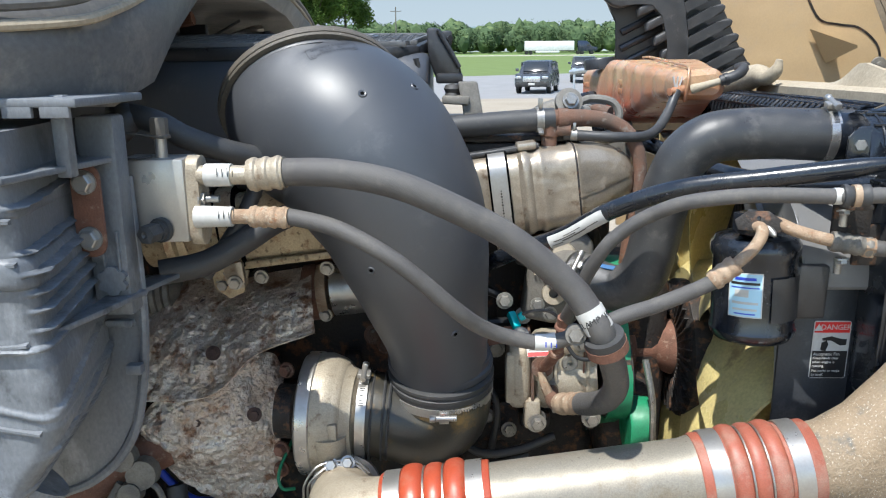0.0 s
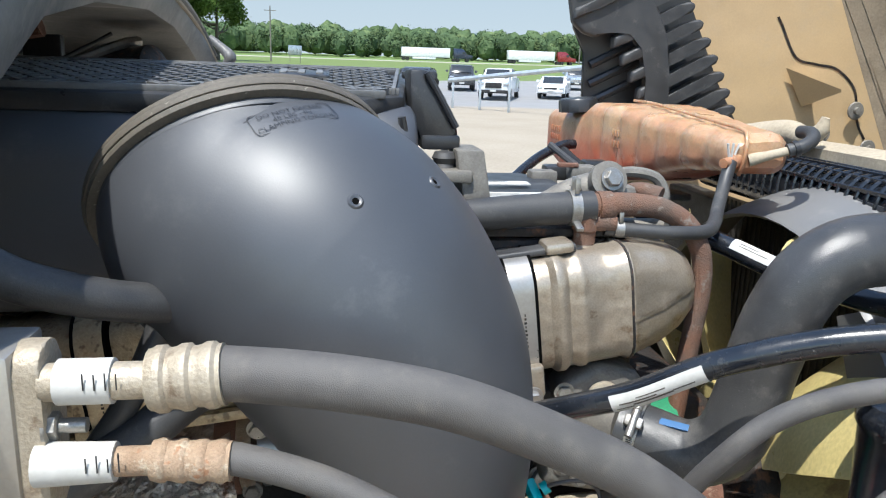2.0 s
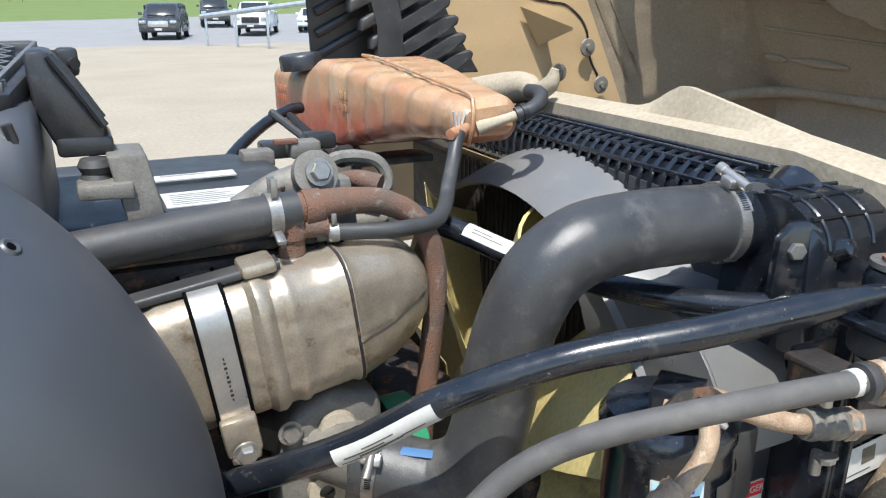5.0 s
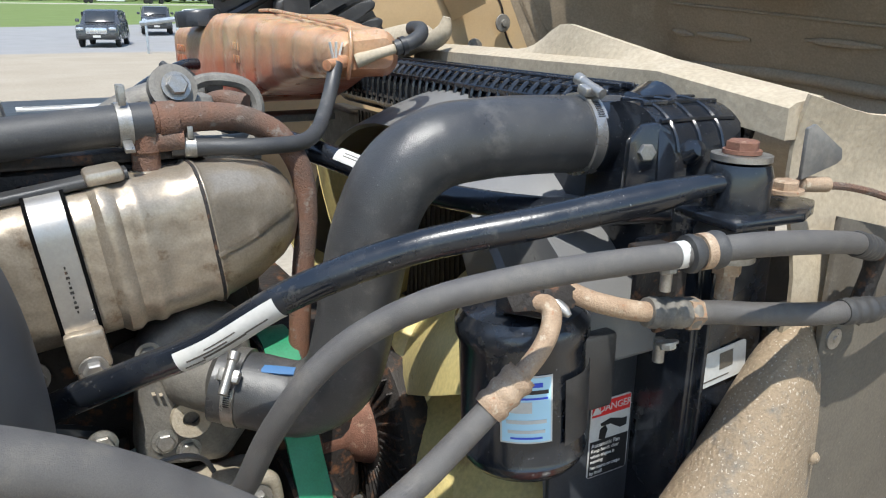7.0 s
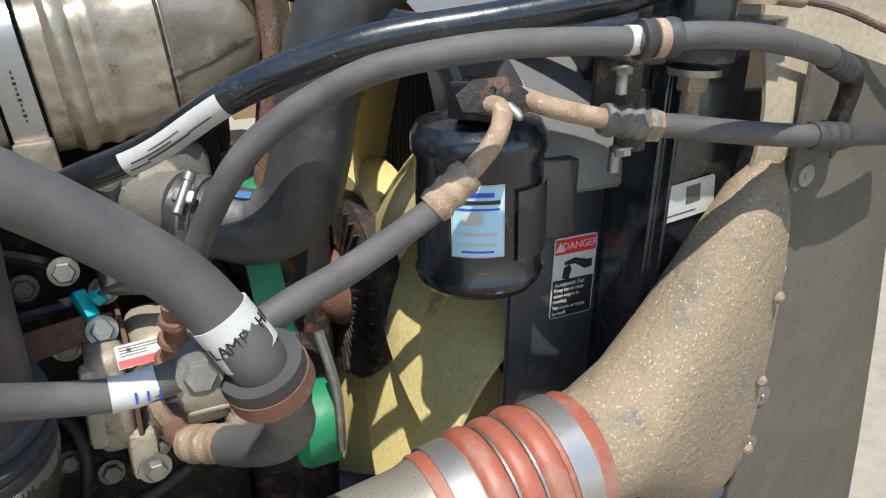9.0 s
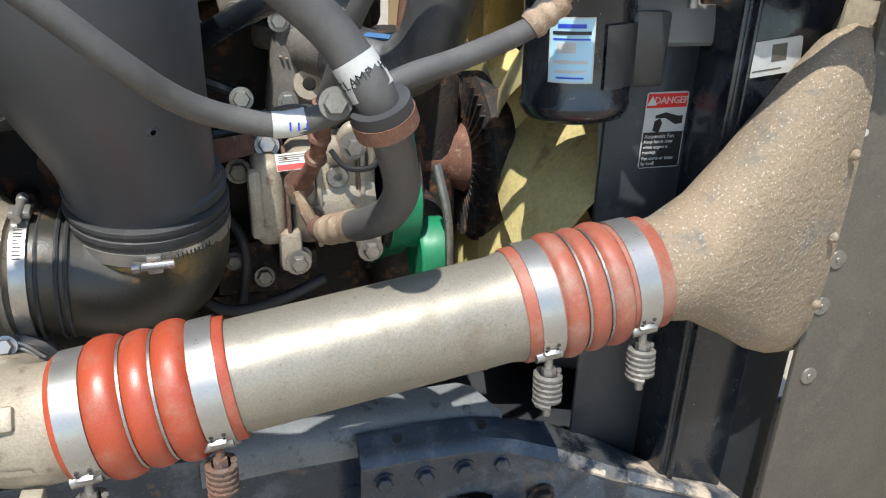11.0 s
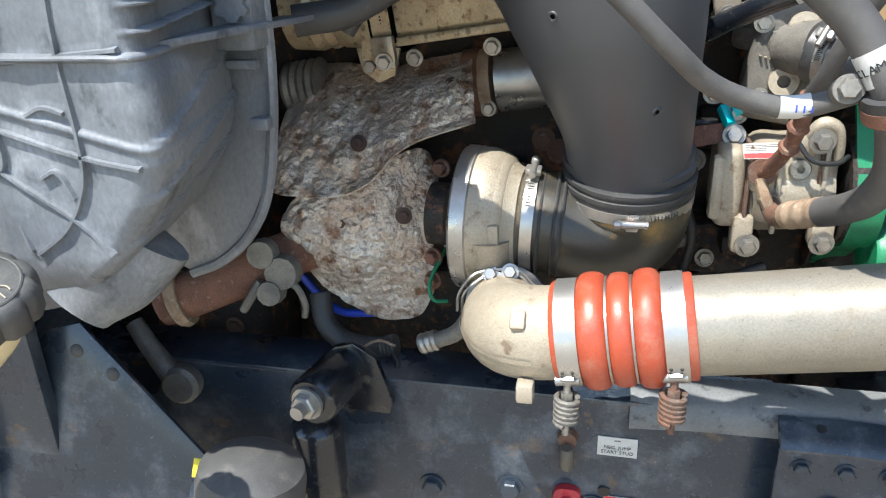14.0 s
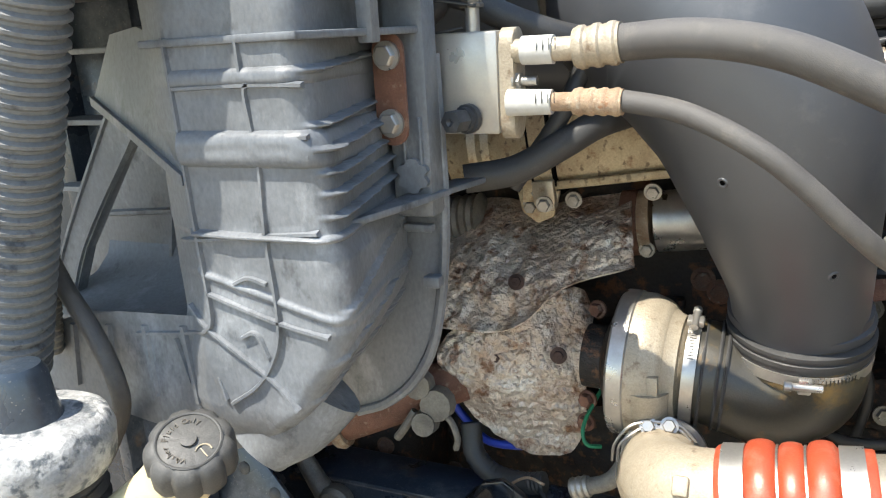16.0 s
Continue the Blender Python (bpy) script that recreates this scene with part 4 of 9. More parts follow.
    part("housing", lathe([(0.05, -0.014), (0.0655, -0.012), (0.069, -0.004), (0.076, 0.004), (0.084, 0.014), (0.0885, 0.028), (0.0885, 0.041), (0.05, 0.041)], ax, 64), "alu", t, "pale sand-cast scroll housing")
    part("machined_rim", lathe([(0.05, 0.040), (0.087, 0.040), (0.090, 0.043), (0.090, 0.060), (0.087, 0.063), (0.05, 0.063)], ax, 56), "steel", t, "bright machined steel rim")
    part("backplate", lathe([(0.02, 0.063), (0.075, 0.063), (0.06, 0.072), (0.04, 0.08), (0.04, 0.105), (0.02, 0.105)], ax, 40), "iron", t, "dark rusty centre housing")
    part("boss_rib", box((0.014, 0.01, 0.04), (-0.148, 0.967, 1.253), 0.003), "alu", t)
    for q in ((-0.235, 1.09, 1.30), (-0.235, 1.03, 1.2), (-0.238, 1.035, 1.165)):
        part("flange_bolt", hexa(q, (-0.3, -1, 0.1), 0.009, 0.012), "rust_plate", t)
    part("outlet", tube([(-0.15, 1.05, 1.185), (-0.142, 1.02, 1.172), (-0.134, 0.985, 1.163)], [0.036, 0.04, 0.045], 24), "alu", t)
    v = thing("v_band_clamp", (-0.15, 0.975, 1.2), "bright v-band clamp with two bolts on the turbo outlet", "clamp")
    part("band", ring_band((-0.134, 0.982, 1.164), (-0.1, 1.0, -0.28), 0.045, 0.014, 0.005), "steel", v)
    for q in ((-0.15, 0.962, 1.213), (-0.127, 0.962, 1.217)):
        part("clamp_bolt", join(hexa(q, (0.05, -1, 0.5), 0.0075, 0.01), lathe([(0.001, -0.012), (0.0095, -0.012), (0.0095, -0.001), (0.001, 0)], axis(q, (0.05, -1, 0.5)), 16)), "steel", v)
    part("clamp_lug", box((0.034, 0.008, 0.016), axis((-0.138, 0.968, 1.209), (0.05, -1, 0.5), (1, 0, 0)) @ pose(0, 0, 0, 0, 0, 90), 0.002), "steel", v)
    for o in (0.0, 0.006):
        part("clamp_wire", tube([(-0.184 - o, 0.955, 1.165), (-0.18 - o, 0.95, 1.19), (-0.165 - o, 0.955, 1.206 + o), (-0.15, 0.962, 1.212 + o), (-0.118, 0.965, 1.212 + o), (-0.104 + o, 0.965, 1.20)], 0.0018, 6), "steel", v)
    gw = thing("green_wire", (-0.24, 1.06, 1.15), "thin green wire by the turbocharger", "wire")
    part("wire", tube([(-0.221, 1.053, 1.209), (-0.227, 1.029, 1.197), (-0.234, 1.008, 1.181), (-0.234, 0.996, 1.168), (-0.227, 0.992, 1.157), (-0.212, 1.0, 1.153)], 0.0026, 8), "green", gw)
    part("terminal", lathe([(0.0005, 0), (0.005, 0), (0.005, 0.006), (0.0005, 0.006)], axis((-0.221, 1.053, 1.209), (0, -1, 0.3)), 12), "steel", gw)


intake()


# ---- charge air pipe ----
PA, PB = Vector((-0.075, 0.870, 1.193)), Vector((0.455, 0.862, 1.277))
PD = (PB - PA).normalized()


def along(x):
    return PA + PD * ((x - PA.x) / PD.x)


def spring_bolt(parent, x, r, rusty):
    p = along(x)
    side = Vector((0, -0.8, -0.6))
    q = p + side * (r + 0.003)
    g = part("t_bolt", join(lathe([(0.001, -0.016), (0.004, -0.016), (0.004, 0.056), (0.001, 0.057)], axis(q + Vector((0, 0, 0)), (0, -0.12, -1)), 10), lathe([(0.001, 0), (0.0065, 0), (0.0065, 0.012), (0.001, 0.012)], axis(q + Vector((0, -0.002, -0.008)), (0, -0.12, -1)), 6)), "rust" if rusty else "zinc", parent)
    hl = [q + Vector((0, -0.12, -1)).normalized() * (0.013 + 0.03 * k / 60) + (Vector((1, 0, 0)) * math.cos(k * 0.6) + Vector((0, 1, -0.12)).normalized() * math.sin(k * 0.6)) * 0.0108 for k in range(61)]
    part("spring", tube(hl, 0.0030, 6, 1), "rust" if rusty else "casting", g, "rusty coil spring" if rusty else "dusty coil spring")
    part("trunnion", join(lathe([(0.001, -0.012), (0.0055, -0.012), (0.0055, 0.012), (0.001, 0.012)], axis(q + Vector((0, 0.001, 0.004)), PD), 12), box((0.014, 0.003, 0.02), axis(q + Vector((0, 0, 0.014)), (0, -0.8, -0.5), PD) @ pose(0, 0, 0, 0, 0, 90), 0.001)), "zinc", g)


def charge_pipe():
    p = thing("charge_air_pipe", tuple(along(0.18)), "dusty aluminised charge air pipe across the engine bay", "air pipe")
    ax = axis(PA, PD)
    k = 1 / PD.x
    part("pipe", lathe([(0.03, 0.09), (0.048, 0.09), (0.0515, 0.105), (0.0515, 0.13), (0.0495, 0.14), (0.0495, 0.36), (0.0495, 0.385), (0.0515, 0.395), (0.0515, 0.44), (0.03, 0.44)], ax, 48), "tube_alu", p)
    for x0, nm, span, humps, bands in ((-0.065, 0, 0.1365, ((0.0405, 0.0145, 0.0065), (0.068, 0.0115, 0.0045), (0.0945, 0.0135, 0.0065)), (0.016, 0.119)),
                                       (0.317, 1, 0.137, ((0.0445, 0.0105, 0.005), (0.0665, 0.0095, 0.0045), (0.0885, 0.0105, 0.005)), (0.0215, 0.1135))):
        h = thing("silicone_hump_hose", tuple(along(x0 + 0.07)), "red silicone hump hose with wire rings and steel clamps" if nm == 0 else "dusty faded red silicone hump hose with steel clamps", "hump hose", "charge air hoses")
        s = (x0 - PA.x) * k
        W = span * k
        prof = [(0.046, s), (0.0525, s), (0.0540, s + 0.002), (0.0540, s + humps[0][0] - humps[0][1])]
        for c, w, amp in humps:
            for j in range(9):
                u = -1 + j / 4
                prof.append((0.0535 + amp * math.sqrt(max(0, 1 - u * u)) * 1.15, s + c + w * u))
        prof += [(0.0540, s + humps[2][0] + humps[2][1]), (0.0540, s + W - 0.002), (0.0525, s + W), (0.046, s + W)]
        part("hose", lathe(prof, ax, 48), "silicone_dusty" if nm else "silicone", h)
        for a, b in zip(humps, humps[1:]):
            part("wire_ring", ring_band(PA + PD * (s + (a[0] + a[1] + b[0] - b[1]) / 2), PD, 0.0540, 0.0022, 0.0018), "zinc", h)
        for o, rusty in ((bands[0], False), (bands[1], nm == 0)):
            band = part("clamp_band", ring_band(PA + PD * (s + o), PD, 0.0545, 0.021, 0.0016), "steel", h, "bright steel constant-tension clamp")
            for q in range(4):
                e = Vector((0, -0.93 + 0.05 * (q // 2), -0.3 - 0.1 * (q // 2)))
                part("rivet_dot", lathe([(0.0003, 0.0012), (0.0014, 0.001), (0.0019, 0), (0.0003, 0)], axis(PA + PD * (s + o + 0.005 * (1 if q % 2 else -1)) + e.normalized() * 0.0561, e), 10), "iron", band)
            spring_bolt(band, (PA + PD * (s + o)).x, 0.0545, rusty)
    e = thing("cast_elbow", (-0.14, 0.9, 1.19), "pale cast aluminium elbow from turbo outlet to charge pipe", "cast elbow")
    part("elbow", tube([(-0.134, 0.983, 1.162), (-0.133, 0.95, 1.168), (-0.128, 0.915, 1.176), (-0.112, 0.886, 1.185), (-0.086, 0.873, 1.191), (-0.05, 0.8700, 1.197)], [0.044, 0.046, 0.048, 0.05, 0.05, 0.049], 36, 6), "alu", e)
    hug(part("seam", tube([(-0.2, 0.93, 1.185), (-0.188, 0.87, 1.18), (-0.145, 0.83, 1.178), (-0.085, 0.822, 1.183)], 0.003, 8), "alu", e), e.children[0], 0.0018)
    part("square_boss", box((0.016, 0.02, 0.008), axis((-0.101, 0.836, 1.224), (-0.1, -0.75, 0.65), (1, 0, 0)) @ pose(0, 0, 0, 0, 0, 90), 0.003), "alu", e)
    part("lower_boss", box((0.018, 0.018, 0.022), (-0.092, 0.828, 1.147), 0.003), "alu", e)
    # cast outlet of the charge air cooler
    c = thing("charge_cooler_inlet", (0.6, 0.87, 1.3), "sand-dusted cast funnel inlet of the charge air cooler", "cooler inlet")
    secs = []
    for x, y, z, ry, rz in ((0.435, 0.8625, 1.273, 0.049, 0.049), (0.465, 0.862, 1.279, 0.05, 0.051), (0.50, 0.864, 1.288, 0.05, 0.066), (0.54, 0.868, 1.298, 0.046, 0.098), (0.585, 0.874, 1.312, 0.042, 0.142), (0.62, 0.88, 1.322, 0.04, 0.168), (0.645, 0.884, 1.325, 0.036, 0.176), (0.665, 0.886, 1.325, 0.03, 0.172)):
        ring = []
        for k2 in range(32):
            a = 2 * math.pi * k2 / 32
            ex = 0.8 if x > 0.52 else 1.0
            sx, sz = math.cos(a), math.sin(a)
            ring.append(Vector((x, y + ry * math.copysign(abs(sx) ** ex, sx), z + rz * math.copysign(abs(sz) ** ex, sz))))
        secs.append(ring)
    part("funnel", loft(secs), "cac", c)
    part("flange", prism(rrect(0.05, 0.37, 0.02), 0.012, face_frame((0.672, 0.90, 1.325), (0, -1, 0), (0, 0, 1)), 0.003), "cac", c)
    fun = c.children[0]
    hug(part("rib", tube([(0.49, 0.815, 1.245), (0.55, 0.82, 1.272), (0.62, 0.836, 1.295), (0.66, 0.846, 1.302)], 0.003, 8), "cac", c), fun, 0.0018)
    hug(part("rib", tube([(0.60, 0.835, 1.205), (0.625, 0.842, 1.19), (0.66, 0.848, 1.205)], 0.0025, 8), "cac", c), fun, 0.0015)
    hug(part("rib", tube([(0.61, 0.838, 1.38), (0.64, 0.845, 1.41), (0.665, 0.85, 1.42)], 0.0025, 8), "cac", c), fun, 0.0015)
    for z in (1.385, 1.30, 1.225):
        part("rivet", lathe([(0.001, 0.004), (0.004, 0.003), (0.006, 0), (0.001, -0.001)], axis((0.648, 0.846, z), (0, -1, 0)), 14), "cac", c)


charge_pipe()


# ---- hoses and pipes ----
def hose_thing(name, label, category, pts, r, material, at=None, seg=16, n=8, pname="hose"):
    h = thing(name, tuple(Vector(at or pts[len(pts) // 2])), label, category)
    part(pname, tube(pts, r, seg, n), material, h)
    return h


def crimp(parent, a, b, r, material, rings=3, name="crimp_fitting"):
    """A crimped ferrule from a to b."""
    a, b = Vector(a), Vector(b)
    L = (b - a).length
    prof = [(r * 0.7, 0), (r * 0.98, 0)]
    for k in range(rings):
        h = L * (k + 0.15) / rings
        w = L / rings
        prof += [(r, h), (r * 1.08, h + w * 0.2), (r * 1.08, h + w * 0.5), (r * 0.97, h + w * 0.66)]
    prof += [(r, L), (r * 0.7, L)]
    return part(name, lathe(prof, axis(a, b - a), 18), material, parent)


def rod_patch(path, par, k0, k1, a0, a1, r, face):
    """A sticker on a rod: the stretch k0 to k1 of its path, from angle a0 to a1 about the facing direction."""
    rings = []
    pick = [i for i, k in enumerate(par) if k0 <= k <= k1]
    for i in pick:
        t = (path[min(i + 1, len(path) - 1)] - path[max(i - 1, 0)]).normalized()
        e = Vector(face)
        e = (e - t * e.dot(t)).normalized()
        g = t.cross(e)
        row = [path[i] + (e * math.cos(a) + g * math.sin(a)) * r for a in [a0 + (a1 - a0) * q / 8 for q in range(9)]]
        rings.append(row + [p + (path[i] - p).normalized() * 0.0004 for p in row[::-1]])
    return loft(rings)


def hoses():
    # large hose from the manifold block to the compressor
    h = hose_thing("suction_hose", "thick grey rubber hose from manifold block down to compressor", "hose",
                   [(-0.170, 0.824, 1.640), (-0.155, 0.823, 1.641), (-0.098, 0.805, 1.642), (-0.038, 0.80, 1.631), (0.02, 0.803, 1.606), (0.08, 0.808, 1.573), (0.142, 0.812, 1.523), (0.167, 0.808, 1.493), (0.183, 0.802, 1.465), (0.200, 0.825, 1.425), (0.214, 0.86, 1.38), (0.212, 0.895, 1.345), (0.200, 0.93, 1.322), (0.190, 0.952, 1.311)], 0.0152, "hose", (0.05, 0.81, 1.59))
    crimp(h, (-0.197, 0.8245, 1.638), (-0.158, 0.823, 1.641), 0.0172, "alu", 3)
    crimp(h, (0.168, 1.0, 1.288), (0.194, 0.95, 1.313), 0.0145, "rust_tan", 3)
    part("discharge_tube", tube([(0.164, 1.07, 1.275), (0.166, 1.04, 1.272), (0.172, 1.015, 1.282), (0.188, 0.965, 1.306)], 0.0115, 12), "rust", h, "rust-coloured metal tube end")
    a, b = Vector((0.1675, 0.8080, 1.4925)), Vector((0.1805, 0.8030, 1.4705))
    sl = part("hose_sleeve", tube([a, b], 0.0162, 24), "white", h, "white printed band on the hose")
    sm = axis(a.lerp(b, 0.5), a - b, (0, -1, 0))
    sv = sm.inverted().to_3x3() @ Vector((0, -1, 0.15))
    s0 = math.atan2(sv.y, sv.x)
    for k, chx in enumerate("CLAMP HERE"):
        if chx != " ":
            q = s0 + (k - 3.6) * 0.40
            up = Vector((math.cos(q), math.sin(q), 0))
            writing(sl, chx, 0.0095, sm @ face_frame(up * 0.0164, Vector((-up.y, up.x, 0)), (0, 0, 1)), "ink", 0.0002, "letter")
    p = thing("p_clamp", (0.17, 0.81, 1.46), "rusty rubber-lined clamp joining two hoses with a bolt", "hose clamp")
    d = Vector((0.35, 0.25, -0.9))
    part("cushion", ring_band((0.187, 0.805, 1.4565), d, 0.0175, 0.016, 0.005), "rubber", p)
    part("strap", ring_band((0.1895, 0.8075, 1.450), d, 0.0215, 0.012, 0.0022), "rust_plate", p)
    part("bolt", join(hexa((0.155, 0.806, 1.463), (-0.1, -1, 0.25), 0.0085, 0.009), lathe([(0.001, -0.03), (0.0105, -0.03), (0.0105, -0.004), (0.001, -0.003)], axis((0.155, 0.805, 1.463), (-0.1, -1, 0.25)), 14)), "casting", p)
    part("lug", box((0.03, 0.012, 0.022), axis((0.165, 0.818, 1.458), (0, -1, 0.2)), 0.003), "iron", p)
    # smaller hose running on to the receiver drier
    h = hose_thing("liquid_hose", "slim grey rubber hose with white band to the receiver drier", "hose",
                   [(-0.168, 0.816, 1.594), (-0.149, 0.815, 1.593), (-0.099, 0.80, 1.583), (-0.039, 0.79, 1.551), (0.02, 0.803, 1.496), (0.051, 0.825, 1.466), (0.084, 0.84, 1.448), (0.126, 0.843, 1.440), (0.165, 0.838, 1.452), (0.213, 0.845, 1.471), (0.256, 0.859, 1.480), (0.307, 0.879, 1.493), (0.33, 0.887, 1.501)], 0.0092, "hose", (0.05, 0.82, 1.47))
    crimp(h, (-0.197, 0.8175, 1.594), (-0.155, 0.815, 1.593), 0.0112, "rust_tan", 4)
    lb = part("hose_label", tube([(0.114, 0.843, 1.4405), (0.127, 0.843, 1.4405), (0.139, 0.842, 1.443)], 0.0098, 18), "white", h, "white paper band")
    bars(lb, face_frame((0.126, 0.8326, 1.443), (0, 0.1, 1), (-1, 0, 0)), 3, 0.010, 0.006, "blue_wire", 4, 0.2)
    crimp(h, (0.326, 0.886, 1.500), (0.352, 0.883, 1.523), 0.0118, "rust_tan", 3)
    part("tan_tube", tube([(0.35, 0.883, 1.521), (0.368, 0.884, 1.538), (0.380, 0.89, 1.552), (0.384, 0.90, 1.561), (0.376, 0.915, 1.562), (0.37, 0.925, 1.562)], 0.0072, 12), "rust_tan", h, "tan corroded metal tube")
    # hose looping to the front
    h = hose_thing("condenser_hose", "grey rubber hose looping from compressor over to the front panel", "hose",
                   [(0.168, 0.985, 1.415), (0.174, 0.953, 1.449), (0.186, 0.93, 1.495), (0.203, 0.909, 1.536), (0.223, 0.901, 1.559), (0.248, 0.888, 1.579), (0.276, 0.869, 1.596), (0.306, 0.854, 1.605), (0.346, 0.841, 1.611), (0.385, 0.835, 1.612), (0.435, 0.828, 1.612), (0.482, 0.815, 1.615), (0.535, 0.81, 1.611), (0.59, 0.818, 1.601), (0.627, 0.828, 1.592)], 0.0086, "hose", (0.3, 0.86, 1.6))
    part("white_ring", lathe([(0.006, -0.004), (0.0091, -0.004), (0.0091, 0.004), (0.006, 0.004)], axis((0.432, 0.829, 1.612), (1, -0.1, 0)), 18), "white", h, "white marking ring")
    part("grommet", lathe([(0.006, -0.004), (0.0125, -0.004), (0.013, 0.0), (0.0105, 0.004), (0.0105, 0.014), (0.013, 0.018), (0.0125, 0.022), (0.006, 0.022)], axis((0.440, 0.8265, 1.6125), (1, -0.15, 0.03)), 20), "rubber", h)
    part("rust_band", ring_band((0.449, 0.825, 1.613), (1, -0.15, 0.03), 0.0105, 0.007, 0.0016), "rust_tan", h)
    crimp(h, (0.618, 0.826, 1.594), (0.66, 0.836, 1.581), 0.0098, "rubber", 4)
    part("suction_tube", tube([(0.165, 0.975, 1.425), (0.167, 0.99, 1.395), (0.164, 1.01, 1.365), (0.159, 1.035, 1.34), (0.151, 1.065, 1.315)], [0.0075, 0.0085, 0.008, 0.0085, 0.008], 12, 6), "rust_plate", h, "brown corroded fitting")
    for p, d in (((0.1665, 0.983, 1.408), (0.03, 0.5, -1)), ((0.1655, 0.996, 1.386), (-0.1, 0.6, -1)), ((0.163, 1.014, 1.36), (-0.15, 0.8, -1))):
        part("bead", lathe([(0.006, -0.006), (0.010, -0.004), (0.0115, 0), (0.010, 0.004), (0.006, 0.006)], axis(p, d), 16), "rust_plate", h)
    part("end_tube", tube([(0.655, 0.835, 1.583), (0.675, 0.84, 1.575), (0.678, 0.845, 1.55), (0.674, 0.848, 1.525)], 0.008, 10), "iron", h)
    # second drier line
    h = hose_thing("drier_hose", "grey rubber hose from receiver drier to the front panel", "hose",
                   [(0.49, 0.866, 1.547), (0.52, 0.861, 1.544), (0.545, 0.852, 1.541), (0.592, 0.84, 1.536), (0.64, 0.832, 1.532)], 0.0092, "hose")
    part("tan_tube", tube([(0.395, 0.925, 1.566), (0.406, 0.908, 1.566), (0.419, 0.89, 1.561), (0.44, 0.875, 1.556), (0.46, 0.870, 1.552)], 0.0075, 12), "rust_tan", h, "tan corroded metal tube")
    crimp(h, (0.452, 0.872, 1.553), (0.497, 0.865, 1.546), 0.0112, "casting", 4)
    part("hex_nut", lathe([(0.005, 0), (0.0125, 0), (0.0125, 0.011), (0.005, 0.011)], axis((0.486, 0.8665, 1.5475), (1, -0.15, -0.1)), 6), "rust_tan", h)
    crimp(h, (0.628, 0.834, 1.533), (0.665, 0.83, 1.530), 0.0105, "rubber", 3)
    part("end_tube", tube([(0.66, 0.83, 1.53), (0.70, 0.83, 1.528), (0.76, 0.84, 1.52)], 0.009, 10), "rubber", h)
    # upper radiator hose
    h = hose_thing("radiator_hose", "fat black rubber upper radiator hose", "radiator hose",
                   [(0.545, 1.02, 1.657), (0.51, 1.024, 1.658), (0.46, 1.027, 1.66), (0.41, 1.029, 1.66), (0.362, 1.029, 1.655), (0.331, 1.034, 1.633), (0.314, 1.041, 1.595), (0.305, 1.048, 1.55), (0.298, 1.053, 1.50), (0.286, 1.062, 1.455), (0.26, 1.083, 1.432), (0.225, 1.107, 1.437), (0.198, 1.125, 1.443)], 0.0338, "coolant_hose", (0.32, 1.04, 1.6), 32)
    worm_clamp(h, (0.506, 1.0242, 1.658), (1, -0.06, 0), 0.0352, 0.013, (0, -0.3, 1), "steel")
    worm_clamp(h, (0.214, 1.114, 1.440), (0.8, -0.58, -0.12), 0.0345, 0.011, (-0.5, -0.6, 0.7), "zinc")
    bm = axis((0.240, 1.0965, 1.4335), (0.8, -0.58, -0.02))
    bv = bm.inverted().to_3x3() @ Vector((0, -0.5, 1))
    b0 = math.atan2(bv.y, bv.x)
    part("blue_stripe", loft([[bm @ Vector((rr * math.cos(b0 + q * 0.06), rr * math.sin(b0 + q * 0.06), zz)) for rr, zz in ((0.0352, -0.022), (0.0352, 0.022), (0.033, 0.022), (0.033, -0.022))] for q in range(-2, 3)]), "blue_paint", h, "blue paint stripe")
    # coolant return hose and rusty pipe
    h = thing("coolant_pipe", (0.2, 1.18, 1.66), "black rubber coolant hose clamped to a rusty steel pipe", "coolant pipe")
    part("hose", tube([(-0.12, 1.165, 1.645), (-0.03, 1.17, 1.655), (0.03, 1.174, 1.660), (0.10, 1.18, 1.665), (0.172, 1.183, 1.669)], 0.0172, 20), "rubber", h)
    part("rusty_pipe", tube([(0.155, 1.182, 1.668), (0.19, 1.186, 1.670), (0.222, 1.19, 1.670), (0.255, 1.192, 1.665), (0.285, 1.19, 1.648), (0.303, 1.186, 1.615), (0.306, 1.183, 1.575), (0.30, 1.18, 1.53), (0.292, 1.177, 1.47), (0.285, 1.175, 1.40)], [0.0138, 0.014, 0.0128, 0.012, 0.0115, 0.011, 0.0106, 0.0106, 0.0106, 0.0106], 18, 8, wob=0.04), "rust", h, "rusty flaking steel pipe")
    part("collar", lathe([(0.012, -0.006), (0.0165, -0.006), (0.0165, 0.01), (0.012, 0.01)], axis((0.183, 1.185, 1.669), (1, 0.05, 0.02)), 18), "rust", h)
    cl = part("spring_clamp", ring_band((0.150, 1.182, 1.668), (1, 0.03, 0.03), 0.0176, 0.011, 0.0013), "zinc", h, "steel spring clamp")
    for s in (-1, 1):
        part("clamp_ear", box((0.006, 0.0025, 0.017), (0.150, 1.176 + 0.006 * s, 1.693), 0.001), "zinc", cl)
    part("clamp_tongue", box((0.008, 0.004, 0.03), axis((0.150, 1.1655, 1.655), (0, -0.9, -0.3)), 0.001), "zinc", cl)
    # bracket lug over the pipe
    b = thing("pipe_bracket", (0.2, 1.21, 1.68), "grey cast pipe bracket with a flanged bolt", "bracket")
    part("lug", lathe([(0.001, -0.01), (0.019, -0.01), (0.021, -0.004), (0.021, 0.006), (0.001, 0.008)], axis((0.197, 1.212, 1.693), (0.1, -1, 0.35)), 24), "casting", b)
